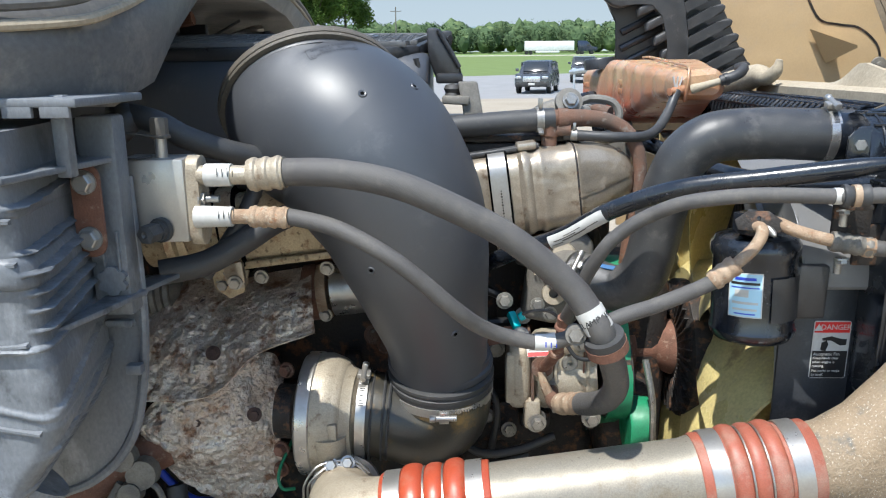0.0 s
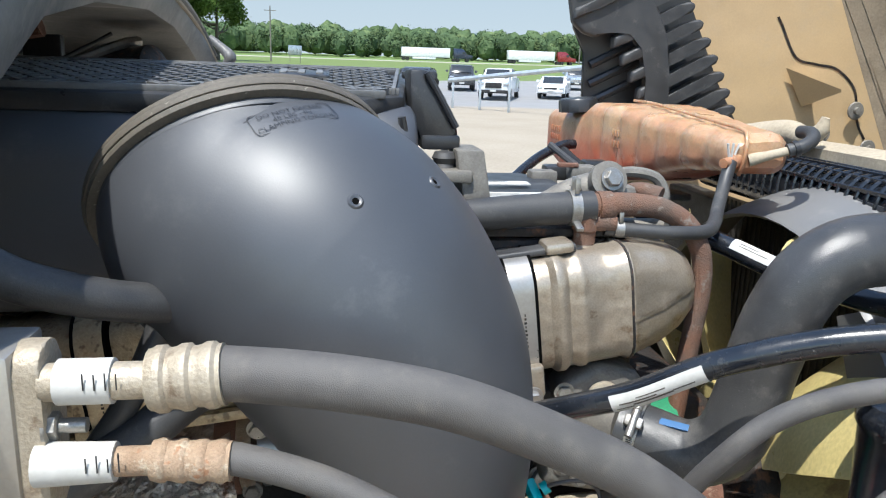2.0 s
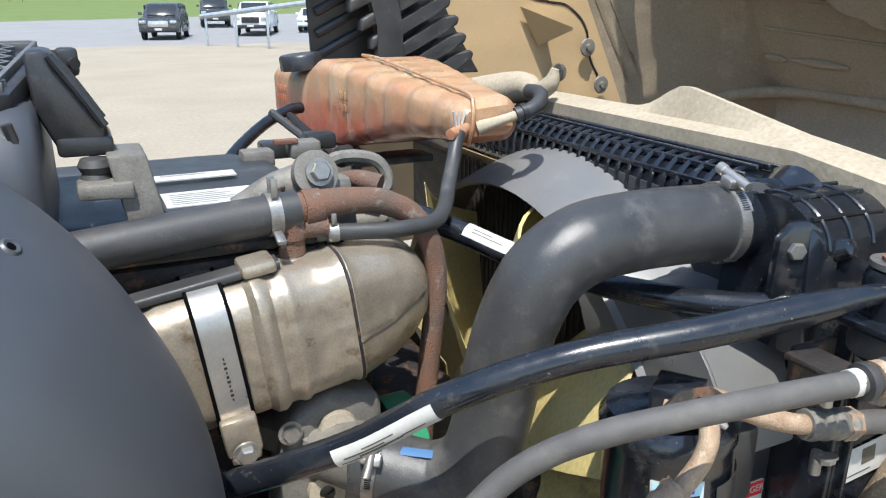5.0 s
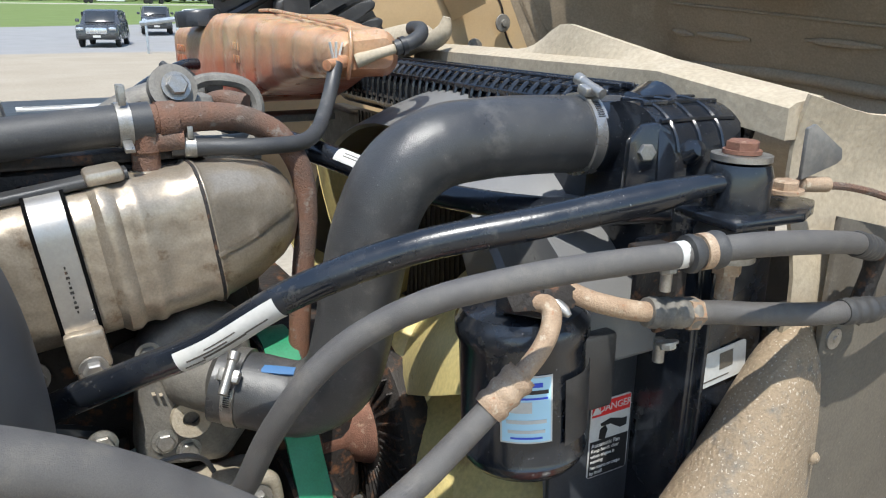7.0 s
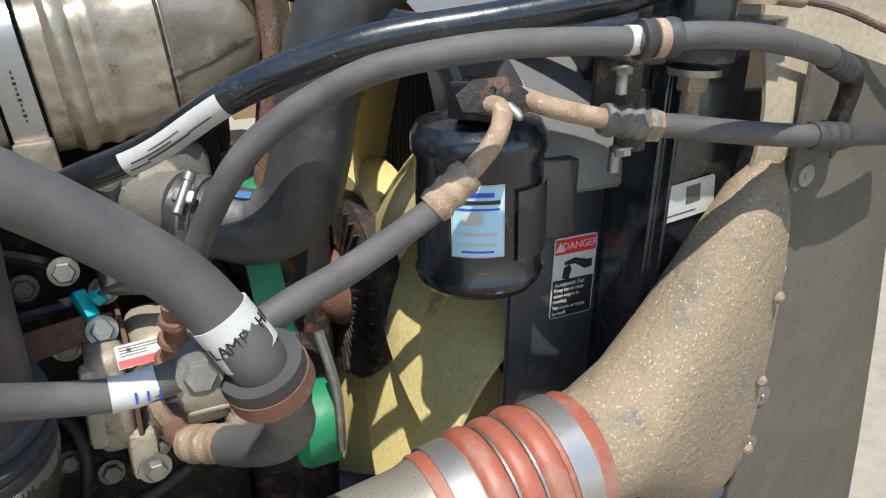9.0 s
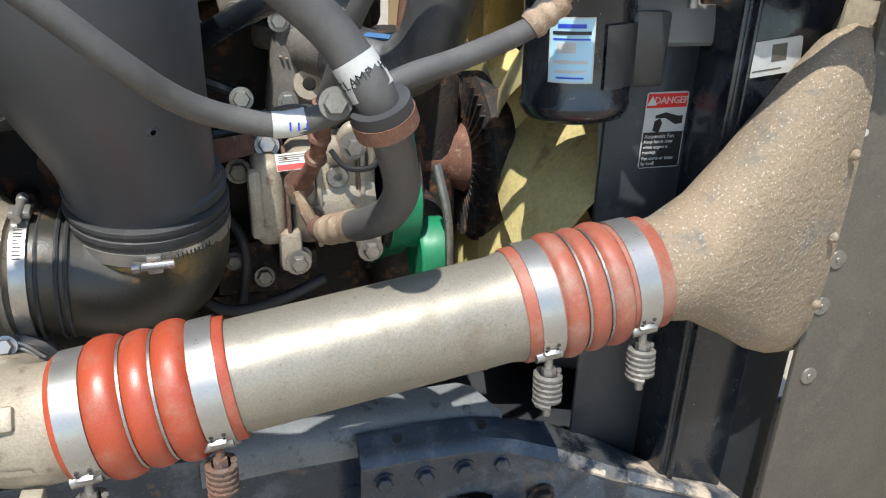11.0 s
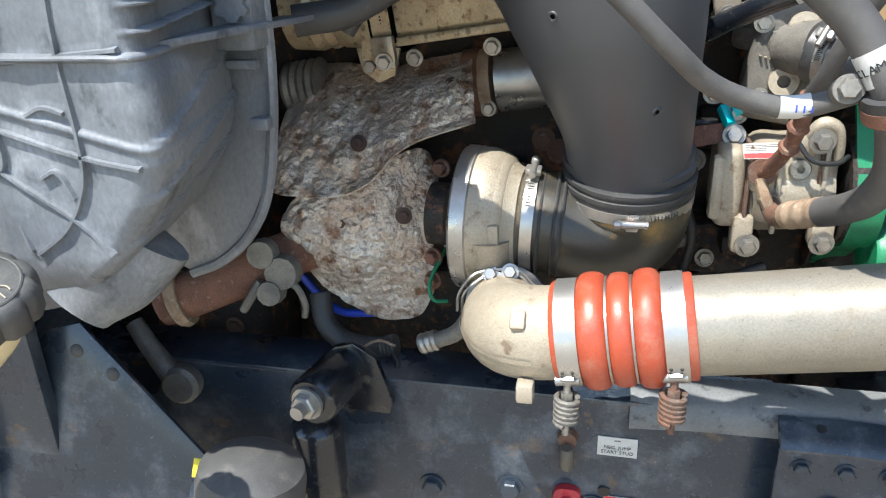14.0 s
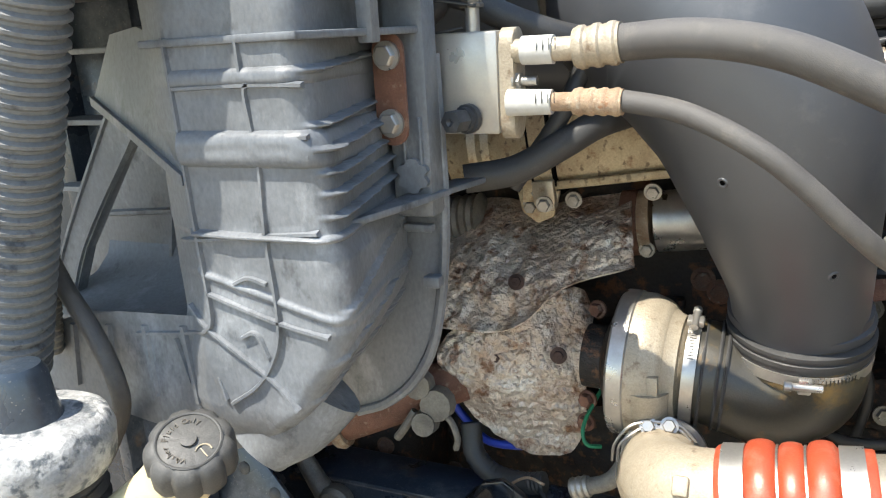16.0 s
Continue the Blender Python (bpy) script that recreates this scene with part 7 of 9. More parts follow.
    for z in (1.86, 1.79):
        part("pressed_line", tube([(lining(1.84 - 0.13 * k, z - 0.012 * k) - 0.001, 1.84 - 0.13 * k, z - 0.012 * k) for k in range(6)], 0.004, 6, 3), "tan_grey", h)

    def flap(u, v):
        y = 2.04 - 1.0 * u
        z = 1.825 + 0.36 * max(0, y - 1.62) + 0.03 * math.sin(21 * u) + 0.02 * noise.noise(Vector((u * 26, 1, 2))) + 0.30 * v
        return Vector((lining(min(y, 1.86), z) - (0.10 if y > 1.86 else 0.035) - 0.02 * (1 - v) + 0.016 * noise.noise(Vector((u * 22, v * 5, 2))) + 0.006 * noise.noise(Vector((u * 70, v * 20, 5))), y, z))
    part("torn_liner", grid_surface(flap, 70, 14, 0.008), "tan_grey", h, "torn dusty insulation liner")
    part("arch_rib", tube([(fold(1.58) + 0.12, 2.03, 1.585), (fold(1.63) + 0.2, 1.93, 1.63), (lining(1.8, 1.645), 1.8, 1.645), (lining(1.6, 1.64), 1.6, 1.64), (lining(1.35, 1.62), 1.35, 1.62)], [0.010, 0.013, 0.014, 0.014, 0.014], 10), "tan_grey", h)
    # near side of the hood
    part("near_side_wall", grid_surface(lambda u, v: Vector((0.95 + 0.5 * u, 0.62 - 0.25 * u, 0.7 + 0.95 * v)), 8, 8, 0.012), "tan", h)
    # ribbed intake panel on the hood wall
    b = thing("ribbed_duct_panel", (0.55, 1.98, 1.8), "black moulded plastic duct panel with slanted ribs and a round cut-out", "duct panel")
    part("back_panel", prism([(0.43, 1.70), (0.60, 1.70), (0.80, 1.70), (0.735, 1.80), (0.66, 1.95), (0.58, 2.2), (0.40, 2.2), (0.40, 1.90), (0.43, 1.85)], 0.012, face_frame((0, 2.03, 0), (1, 0, 0), (0, 0, 1)), 0.003), "black", b)
    part("spine", prism([(0.37, 2.2), (0.365, 1.955), (0.375, 1.905), (0.40, 1.885), (0.425, 1.878), (0.46, 1.895), (0.50, 1.893), (0.53, 1.862), (0.545, 1.80), (0.535, 1.72), (0.60, 1.72), (0.585, 1.80), (0.585, 1.87), (0.56, 1.93), (0.53, 1.96), (0.50, 2.2)], 0.022, face_frame((0, 1.965, 0), (1, 0, 0), (0, 0, 1)), 0.006, 3), "rubber", b)
    for k in range(13):
        z = 1.735 + 0.034 * k
        xr = 0.745 - 0.0155 * k - 0.0006 * k * k
        part("rib", prism([(xr - 0.165, z - 0.082), (xr - 0.10, z - 0.052), (xr - 0.03, z - 0.016), (xr, z - 0.002), (xr + 0.004, z + 0.012), (xr - 0.008, z + 0.018), (xr - 0.035, z + 0.009), (xr - 0.10, z - 0.026), (xr - 0.165, z - 0.058)], 0.03, face_frame((0, 1.975, 0), (1, 0, 0), (0, 0, 1)), 0.005, 3), "rubber", b)
    for k in range(6):
        z = 1.93 + 0.045 * k
        part("upper_rib", prism([(0.375, z - 0.02), (0.43, z + 0.006), (0.495, z + 0.036), (0.5, z + 0.052), (0.43, z + 0.026), (0.375, z + 0.002)], 0.03, face_frame((0, 1.965, 0), (1, 0, 0), (0, 0, 1)), 0.005, 3), "rubber", b)
    for k in range(3):
        part("inner_rib", tube([(0.44, 2.012, 1.745 + 0.04 * k), (0.49, 2.01, 1.77 + 0.04 * k), (0.53, 2.012, 1.79 + 0.04 * k)], 0.009, 8, 4), "black", b)
    # sandy seal along the radiator
    s = thing("radiator_seal", (0.63, 1.3, 1.68), "sandy dusty rubber seal sheet along the radiator top", "seal")
    def ridge(u):
        y = 1.56 - 0.66 * u
        bump = 0.034 * math.exp(-((y - 1.235) / 0.05) ** 2) if y > 1.235 else 0.034 - 0.19 * (1.235 - y)
        return y, max(0.0, bump)
    rings = []
    for k in range(41):
        y, bp = ridge(k / 40)
        zb = 1.712 - 0.02 * max(0, (1.05 - y) / 0.15)
        rings.append([Vector((0.618, y, zb - 0.03)), Vector((0.618, y, zb - 0.004)), Vector((0.626, y, zb)), Vector((0.640, y, zb + 0.002)), Vector((0.652, y, zb + 0.004 + bp)), Vector((0.660, y, zb + 0.004 + bp)), Vector((0.668, y, zb - 0.01)), Vector((0.668, y, zb - 0.03))])
    part("strip", loft(rings), "seal", s)
    part("end_tongue", tube([(0.575, 1.62, 1.70), (0.60, 1.52, 1.725), (0.602, 1.475, 1.722), (0.61, 1.455, 1.735), (0.613, 1.45, 1.755)], [0.03, 0.022, 0.014, 0.012, 0.006], 12), "seal", s)
    part("side_sheet", grid_surface(lambda u, v: Vector((0.632 + 0.30 * u, 0.895 - 0.03 * u + 0.01 * math.sin(6 * v), 1.70 - 0.02 * math.sin(9 * u) * u - 0.22 * v - 0.06 * u)), 16, 10, 0.004), "seal", s)
    part("corner_patch", prism([(0, 0), (0.008, 0.003), (0.04, -0.018), (0.042, -0.026), (0.036, -0.03), (0.0, -0.04)], 0.004, face_frame((0.596, 0.868, 1.678), (1, -0.1, 0), (0, 0, 1)), 0.001), "cowl", s)
    p = thing("side_baffle", (0.75, 0.86, 1.2), "brown-grey sheet baffle with rivets beside the radiator", "baffle")
    part("sheet", prism([(0.66, 1.60), (0.78, 1.57), (0.82, 1.42), (0.845, 1.30), (0.87, 1.15), (0.89, 1.0), (0.885, 0.7), (0.66, 0.7)], 0.006, face_frame((0, 0.872, 0), (1, 0, 0), (0, 0, 1)), 0.001), "panel", p)
    for x, z in ((0.677, 1.487), (0.68, 1.264), (0.675, 1.21), (0.683, 1.12)):
        part("rivet", lathe([(0.001, 0.004), (0.003, 0.004), (0.0035, 0.0025), (0.010, 0.002), (0.0105, 0), (0.001, 0)], axis((x, 0.866, z), (0, -1, 0)), 18), "zinc", p)
    for x, z in ((0.672, 1.40), (0.668, 1.33)):
        part("pin_hole", lathe([(0.0005, 0), (0.004, 0), (0.004, 0.001), (0.0005, 0.001)], axis((x, 0.8655, z), (0, -1, 0)), 12), "white", p)
    part("line_hook", prism([(0, 0), (0.022, -0.004), (0.024, -0.05), (0.008, -0.07), (0.002, -0.05)], 0.004, face_frame((0.672, 0.85, 1.575), (1, 0, 0), (0, 0, 1)), 0.001), "panel", p)


hood()


# ---- plastic plenum at the firewall ----
def rounded(poly, r, n=4):
    """The polygon with its corners rounded off."""
    out = []
    for i, p in enumerate(poly):
        p = Vector(p)
        a, b = Vector(poly[i - 1]), Vector(poly[(i + 1) % len(poly)])
        ra, rb = min(r, (a - p).length * 0.4), min(r, (b - p).length * 0.4)
        s, e = p + (a - p).normalized() * ra, p + (b - p).normalized() * rb
        out += [tuple(s.lerp(p, t).lerp(p.lerp(e, t), t)) for t in [k / n for k in range(n + 1)]]
    return out


def inset(poly, d):
    """The polygon (running clockwise as seen) drawn in by d."""
    out = []
    for i, p in enumerate(poly):
        t = (Vector(poly[(i + 1) % len(poly)]) - Vector(poly[i - 1])).normalized()
        out.append((p[0] + t.y * d, p[1] - t.x * d))
    return out


def plenum():
    def ridge_strip(r, y0, w=0.0042, h=0.0036):
        path = smooth_path([(x, y0 + (0.0075 if x < -0.471 and y0 < 0.636 else 0), z) for x, z in r], 5)[0]
        rings = []
        for i, p in enumerate(path):
            t = (path[min(i + 1, len(path) - 1)] - path[max(i - 1, 0)]).normalized()
            s = Vector((t.z, 0, -t.x))
            rings.append([p + s * w + Vector((0, 0.002, 0)), p + s * w * 0.45 - Vector((0, h, 0)), p - s * w * 0.45 - Vector((0, h, 0)), p - s * w + Vector((0, 0.002, 0))])
        return loft(rings)
    b = thing("air_plenum", (-0.45, 0.75, 1.27), "faded grey ribbed plastic air plenum at the firewall", "air plenum")
    up = face_frame((0, 0.82, 0), (1, 0, 0), (0, 0, 1))
    ribs = [
        [(-0.466, 1.665), (-0.464, 1.609), (-0.463, 1.557), (-0.461, 1.507), (-0.459, 1.445), (-0.466, 1.428), (-0.49, 1.42), (-0.555, 1.412)],
        [(-0.398, 1.661), (-0.397, 1.635), (-0.392, 1.628), (-0.396, 1.621), (-0.391, 1.571), (-0.393, 1.516), (-0.391, 1.443), (-0.400, 1.41), (-0.42, 1.383), (-0.45, 1.362)],
        [(-0.463, 1.627), (-0.396, 1.628), (-0.345, 1.627)],
        [(-0.461, 1.586), (-0.393, 1.589), (-0.345, 1.590)], [(-0.461, 1.572), (-0.393, 1.574), (-0.345, 1.575)],
        [(-0.484, 1.504), (-0.461, 1.507), (-0.393, 1.514), (-0.345, 1.518)],
        [(-0.459, 1.461), (-0.395, 1.443), (-0.345, 1.434)],
        [(-0.488, 1.446), (-0.463, 1.428), (-0.405, 1.390), (-0.383, 1.365)],
        [(-0.43, 1.472), (-0.415, 1.478), (-0.398, 1.474)], [(-0.43, 1.425), (-0.415, 1.43), (-0.405, 1.41)],
        [(-0.475, 1.418), (-0.455, 1.365)], [(-0.51, 1.412), (-0.50, 1.37)]]
    right = ((1.70, -0.352), (1.60, -0.345), (1.567, -0.337), (1.518, -0.337), (1.494, -0.331), (1.435, -0.333), (1.404, -0.346), (1.359, -0.378), (1.319, -0.423), (1.298, -0.442))
    left = ((1.70, -0.468), (1.56, -0.467), (1.50, -0.467), (1.44, -0.467), (1.40, -0.48), (1.36, -0.482), (1.335, -0.472), (1.298, -0.46))

    def edge(tab, z):
        for (z0, x0), (z1, x1) in zip(tab, tab[1:]):
            if z >= z1:
                return x0 + (x1 - x0) * (z - z0) / (z1 - z0)
        return tab[-1][1]

    def hump(d, w):
        return max(0.0, 1 - (d / w) ** 2)
    fins = (1.640, 1.600, 1.583, 1.565, 1.549, 1.531, 1.468, 1.425, 1.385)

    def near_rib(x, z):
        best = 1.0
        for r in ribs:
            for (ax, az), (bx, bz) in zip(r, r[1:]):
                if abs(x - (ax + bx) / 2) < 0.04 and abs(z - (az + bz) / 2) < 0.05:
                    dx, dz = bx - ax, bz - az
                    t = min(1, max(0, ((x - ax) * dx + (z - az) * dz) / (dx * dx + dz * dz)))
                    best = min(best, math.hypot(x - ax - dx * t, z - az - dz * t))
        return best
    rings = []
    for i in range(300):
        z = 1.70 - 0.402 * i / 299
        xl, xr = edge(left, z), edge(right, z)
        yf = 0.632 + (0.03 * ((1.36 - z) / 0.06) ** 2 if z < 1.36 else 0)
        sec = [(xl - 0.036, 0.80), (xl - 0.036, 0.70)]
        sec += [(xl - 0.031, 0.645), (xl - 0.004, 0.634 + yf - 0.632)]
        n = 40
        sec += [(xl + 0.004 + (xr - 0.018 - xl - 0.004) * k / n, yf) for k in range(n + 1)]
        sec += [(xr - 0.018 + 0.018 * math.sin(radians(q)), yf + 0.018 * (1 - math.cos(radians(q)))) for q in range(12, 91, 13)]
        sec += [(xr - 0.026 * k / 14, yf + 0.02 + (0.80 - yf - 0.02) * k / 14) for k in range(1, 15)]
        ring = []
        for q, (x, y) in enumerate(sec):
            front = 4 <= q <= 4 + n
            side = q > 4 + n + 3
            band = 0.007 * hump(z - 1.581, 0.0135) ** 0.4 + 0.004 * hump(z - 1.634, 0.006) ** 0.5 + 0.0065 * hump(z - 1.5125, 0.0028) ** 0.4 + 0.0028 * hump(z - 1.462 + 0.25 * (x + 0.40), 0.004)
            d = band * (1 if q > 3 else 0)
            if front:
                d += 0.0008 * hump(near_rib(x, z), 0.006)
            if side:
                d = d * 0.6 + max((0.009 if f > 1.5 else 0.004) * hump(z - f - (0.3 if f < 1.5 else 0.05) * (y - 0.7), 0.0022 if f > 1.5 else 0.004) ** 0.4 for f in fins) * min(1, (q - 4 - n - 3) / 4)
            d += 0.0011 * noise.noise(Vector((x * 45, y * 45, z * 45)))
            w = min(1, max(0, (q - 4 - n) / 7))
            ring.append(Vector((x + d * math.sin(w * 1.5708), y - d * math.cos(w * 1.5708), z)))
        ring += [Vector((xr - 0.06, 0.80, z))]
        rings.append(ring)
    part("shell", loft(rings), "box", b)
    for r in ribs:
        part("face_rib", ridge_strip(r, 0.6315, 0.0026, 0.0034), "box", b)
    # diagonal gusset between the brace and the face, with a recessed wall below it
    gus = [Vector((-0.470, 0.634, 1.664)), Vector((-0.466, 0.632, 1.556)), Vector((-0.535, 0.655, 1.588)), Vector((-0.606, 0.682, 1.616)), Vector((-0.575, 0.684, 1.672)), Vector((-0.52, 0.66, 1.676))]
    part("gusset", loft([gus, [p + Vector((0.002, 0.007, 0.0)) for p in gus]]), "box", b)
    part("gusset_edge", loft([[p + Vector((0, -0.004, 0.004)), p + Vector((0, -0.004, -0.004)), p + Vector((0, 0.06, -0.004)), p + Vector((0, 0.06, 0.004))] for p in gus[1:4]]), "box", b)
    part("recess_wall", prism([(-0.76, 1.38), (-0.74, 1.45), (-0.64, 1.59), (-0.58, 1.69), (-0.45, 1.70), (-0.45, 1.38)], 0.012, face_frame((0, 0.765, 0), (1, 0, 0), (0, 0, 1)), 0.002), "box", b, "shaded grey recessed wall")
    part("recess_fillet", loft([[Vector((x, y, z)) for y, z in ((0.757, 1.47), (0.748, 1.447), (0.73, 1.432), (0.70, 1.424), (0.66, 1.419), (0.66, 1.41), (0.757, 1.41))] for x in (-0.70, -0.49)]), "box", b)
    for pts in ([(-0.70, 1.49), (-0.60, 1.497), (-0.50, 1.502)], [(-0.66, 1.60), (-0.60, 1.605), (-0.50, 1.60)], [(-0.565, 1.60), (-0.60, 1.50), (-0.615, 1.43)]):
        part("recess_rib", ridge_strip(pts, 0.752), "box", b)
    base = [(-0.47, 1.426), (-0.577, 1.421), (-0.70, 1.396), (-0.70, 1.352), (-0.549, 1.330), (-0.46, 1.350)]
    part("base_step", loft([[Vector((x, y, z)) for x, z in inset(rounded(base, 0.01), d)] for y, d in ((0.82, 0), (0.66, 0), (0.648, 0.002), (0.641, 0.006), (0.639, 0.01))]), "box", b)
    for k in range(4):
        part("base_rib", ridge_strip([(-0.50 - 0.045 * k, 1.425 - 0.004 * k), (-0.495 - 0.05 * k, 1.352 - 0.001 * k)], 0.639), "box", b)
    back = [(-0.58, 1.70), (-0.325, 1.70), (-0.322, 1.48), (-0.338, 1.37), (-0.365, 1.318), (-0.40, 1.285), (-0.438, 1.268), (-0.475, 1.285), (-0.62, 1.345), (-0.68, 1.40)]
    part("flange", prism(back, 0.014, up, 0.003), "box", b)
    part("flange_lip", tube([(-0.321, 0.806, 1.64), (-0.320, 0.806, 1.48), (-0.336, 0.806, 1.37), (-0.363, 0.806, 1.315), (-0.40, 0.806, 1.282), (-0.436, 0.806, 1.266)], 0.0055, 8), "box", b)
    part("mount_column", box((0.040, 0.03, 0.21), (-0.337, 0.792, 1.60), 0.005, 2), "box", b)
    # flat brace bar with a raised edge on each side
    bar = [(-0.514, 1.668), (-0.545, 1.672), (-0.60, 1.60), (-0.69, 1.47), (-0.735, 1.38), (-0.705, 1.38), (-0.662, 1.472), (-0.565, 1.592)]
    part("brace", prism(bar, 0.012, face_frame((0, 0.70, 0), (1, 0, 0), (0, 0, 1)), 0.003), "box", b)
    for pts in ([(-0.545, 1.672), (-0.60, 1.60), (-0.69, 1.47), (-0.735, 1.38)], [(-0.514, 1.668), (-0.565, 1.592), (-0.662, 1.472), (-0.705, 1.38)]):
        part("brace_edge", ridge_strip(pts, 0.689, 0.003, 0.004), "box", b)

    part("shelf", prism([(-0.345, 0.655), (-0.322, 0.745), (-0.309, 0.80), (-0.345, 0.80)], 0.006, Matrix.Translation((0, 0, 1.512)), 0.0015), "box", b, "sunlit ledge")
    part("upper_ledge", prism([(-0.49, 0.628), (-0.345, 0.628), (-0.318, 0.80), (-0.49, 0.80)], 0.006, Matrix.Translation((0, 0, 1.658)), 0.0015), "box", b)
    part("ear", prism([(-0.345, 0.80), (-0.318, 0.80), (-0.300, 0.87), (-0.330, 0.86)], 0.006, Matrix.Translation((0, 0, 1.510)), 0.0015), "box", b)
    top = part("top_ledge", join(box((0.5, 0.14, 0.008), (-0.55, 0.745, 1.722), 0.002), *[box((0.026, 0.005, 0.014), (-0.32 - 0.033 * k, 0.678 - 0.0 * k, 1.716), 0.001) for k in range(8)]), "box", b)
    part("ledge_post", box((0.014, 0.014, 0.075), (-0.335, 0.715, 1.69), 0.002), "box", b)
    part("clip", box((0.018, 0.014, 0.012), (-0.328, 0.79, 1.43), 0.003), "box", b)
    part("clip", box((0.03, 0.01, 0.008), (-0.34, 0.792, 1.482), 0.002), "box", b)
    part("sprocket", lathe([(0.002, 0), (0.016, 0), (0.016, 0.006), (0.002, 0.007)], axis((-0.333, 0.776, 1.535), (0, -1, 0)), 20, 6, 0.3), "box", b)
    for dx in (0, 0.016):
        part("sprocket_rail", box((0.003, 0.006, 0.05), (-0.341 + dx, 0.776, 1.562), 0.001), "box", b)
    sp = part("spout", tube([(-0.41, 0.70, 1.36), (-0.435, 0.68, 1.325), (-0.455, 0.66, 1.30)], [0.05, 0.045, 0.03], 18), "box", b)
    # rusted strap with two bolts
    s = thing("rusty_strap", (-0.343, 0.77, 1.58), "rusty brown steel strap with two bright bolts", "strap")
    part("strap", prism(rrect(0.029, 0.095, 0.013), 0.004, face_frame((-0.343, 0.762, 1.612), (1, 0, 0), (0.01, 0, 1)), 0.001), "rust_plate", s)
    for z in (1.641, 1.584):
        part("bolt", hexa((-0.343, 0.757, z), (0, -1, 0), 0.0095, 0.009, 1.3), "steel", s)
    # washer fluid filler
    f = thing("washer_filler", (-0.43, 0.56, 1.3), "cream plastic washer fluid filler neck with a black cap", "filler neck")
    part("neck", tube([(-0.433, 0.555, 1.356), (-0.447, 0.553, 1.335), (-0.475, 0.545, 1.308), (-0.505, 0.519, 1.285), (-0.536, 0.483, 1.269), (-0.578, 0.448, 1.243), (-0.653, 0.415, 1.201), (-0.785, 0.383, 1.124)], [0.028, 0.0275, 0.027, 0.0272, 0.0276, 0.0278, 0.0282, 0.0295], 28), "cream", f)
    ca = axis((-0.429, 0.556, 1.352), (0.32, -0.36, 0.88))
    cap = part("cap", lathe([(0.002, 0), (0.0305, 0), (0.0335, 0.004), (0.0335, 0.022), (0.0305, 0.029), (0.0255, 0.032), (0.002, 0.032)], ca, 72, 9, 0.10), "cap", f, "black scalloped screw cap")
    part("cap_ring", tube([ca @ Vector((0.0235 * math.cos(q * 0.2094), 0.0235 * math.sin(q * 0.2094), 0.0322)) for q in range(31)], 0.0012, 6, 1), "cap", cap)
    part("cap_button", lathe([(0.0005, 0.03), (0.006, 0.03), (0.006, 0.0345), (0.0005, 0.035)], ca, 20), "cap", cap)
    rr = 0.0168
    txt = "Washer Fluid Only"
    for i, chx in enumerate(txt):
        if chx == " ":
            continue
        a = radians(60 + 190 * (1 - i / (len(txt) - 1)))
        mm = ca @ Matrix.Rotation(a - math.pi / 2, 4, "Z") @ Matrix.Translation((0, rr, 0.0325))
        writing(cap, chx, 0.0062, mm, "panel", 0.0004, "letter")
    part("wiper_symbol", join(tube([ca @ Vector((0.010 + 0.006 * math.cos(q), -0.012 + 0.006 * math.sin(q), 0.0328)) for q in (0.2, 0.9, 1.6, 2.3, 2.9)], 0.0006, 6, 3), box((0.0008, 0.009, 0.0006), ca @ Matrix.Translation((0.010, -0.013, 0.0328)) @ Matrix.Rotation(0.5, 4, "Z"), 0)), "seal", cap)
    # dusty cylinder with a bellows hose on it
    c = thing("air_spring", (-0.55, 0.52, 1.3), "chalky white topped cylinder with black bellows", "bellows unit")
    ax = axis((-0.547, 0.515, 1.375), (0.02, 0.0, 1))
    part("top_plate", lathe([(0.002, -0.03), (0.052, -0.03), (0.058, -0.02), (0.06, 0.0), (0.056, 0.012), (0.05, 0.016), (0.002, 0.02)], ax, 40), "chalk", c)
    part("stem", lathe([(0.002, 0.015), (0.026, 0.015), (0.022, 0.03), (0.02, 0.055), (0.016, 0.062), (0.002, 0.064)], ax, 24), "rail", c)
    part("bellows", lathe([(0.02, -0.03)] + [(0.044 + 0.004 * (k % 2), -0.032 - 0.0055 * k) for k in range(34)] + [(0.02, -0.22)], ax, 32), "black", c)
    k = thing("convoluted_hose", (-0.53, 0.57, 1.42), "thick grey convoluted plastic hose hanging by the plenum", "hose")
    part("hose", lathe([(0.01, 0)] + [(0.029 + 0.0035 * (1 if i % 4 in (1, 2) else 0), 0.0026 * i) for i in range(150)] + [(0.01, 0.39)], axis((-0.643, 0.575, 1.395), (0.38, -0.02, 1)), 28), "dusty_plate", k)
    part("inner_hose", lathe([(0.004, 0)] + [(0.0085 + 0.0014 * (i % 2), 0.003 * i) for i in range(40)] + [(0.004, 0.12)], axis((-0.66, 0.63, 1.385), (0.22, 0, 1)), 18), "casting", k)
    t = thing("rubber_tube", (-0.55, 0.6, 1.4), "thin grey rubber drain tube", "tube")
    part("tube", tube([(-0.655, 0.64, 1.52), (-0.641, 0.63, 1.489), (-0.614, 0.62, 1.458), (-0.582, 0.615, 1.418), (-0.566, 0.615, 1.375), (-0.573, 0.62, 1.34), (-0.615, 0.63, 1.284), (-0.647, 0.63, 1.246)], 0.0085, 12), "hose", t)
    w = thing("firewall", (-0.8, 1.2, 1.2), "dark firewall panel behind the plenum", "firewall", kind="structure")
    part("panel", join(box((0.02, 1.5, 1.0), (-0.80, 1.55, 1.3), 0.004), box((0.45, 0.02, 0.9), (-0.92, 0.84, 1.3), 0.004)), "rail", w)
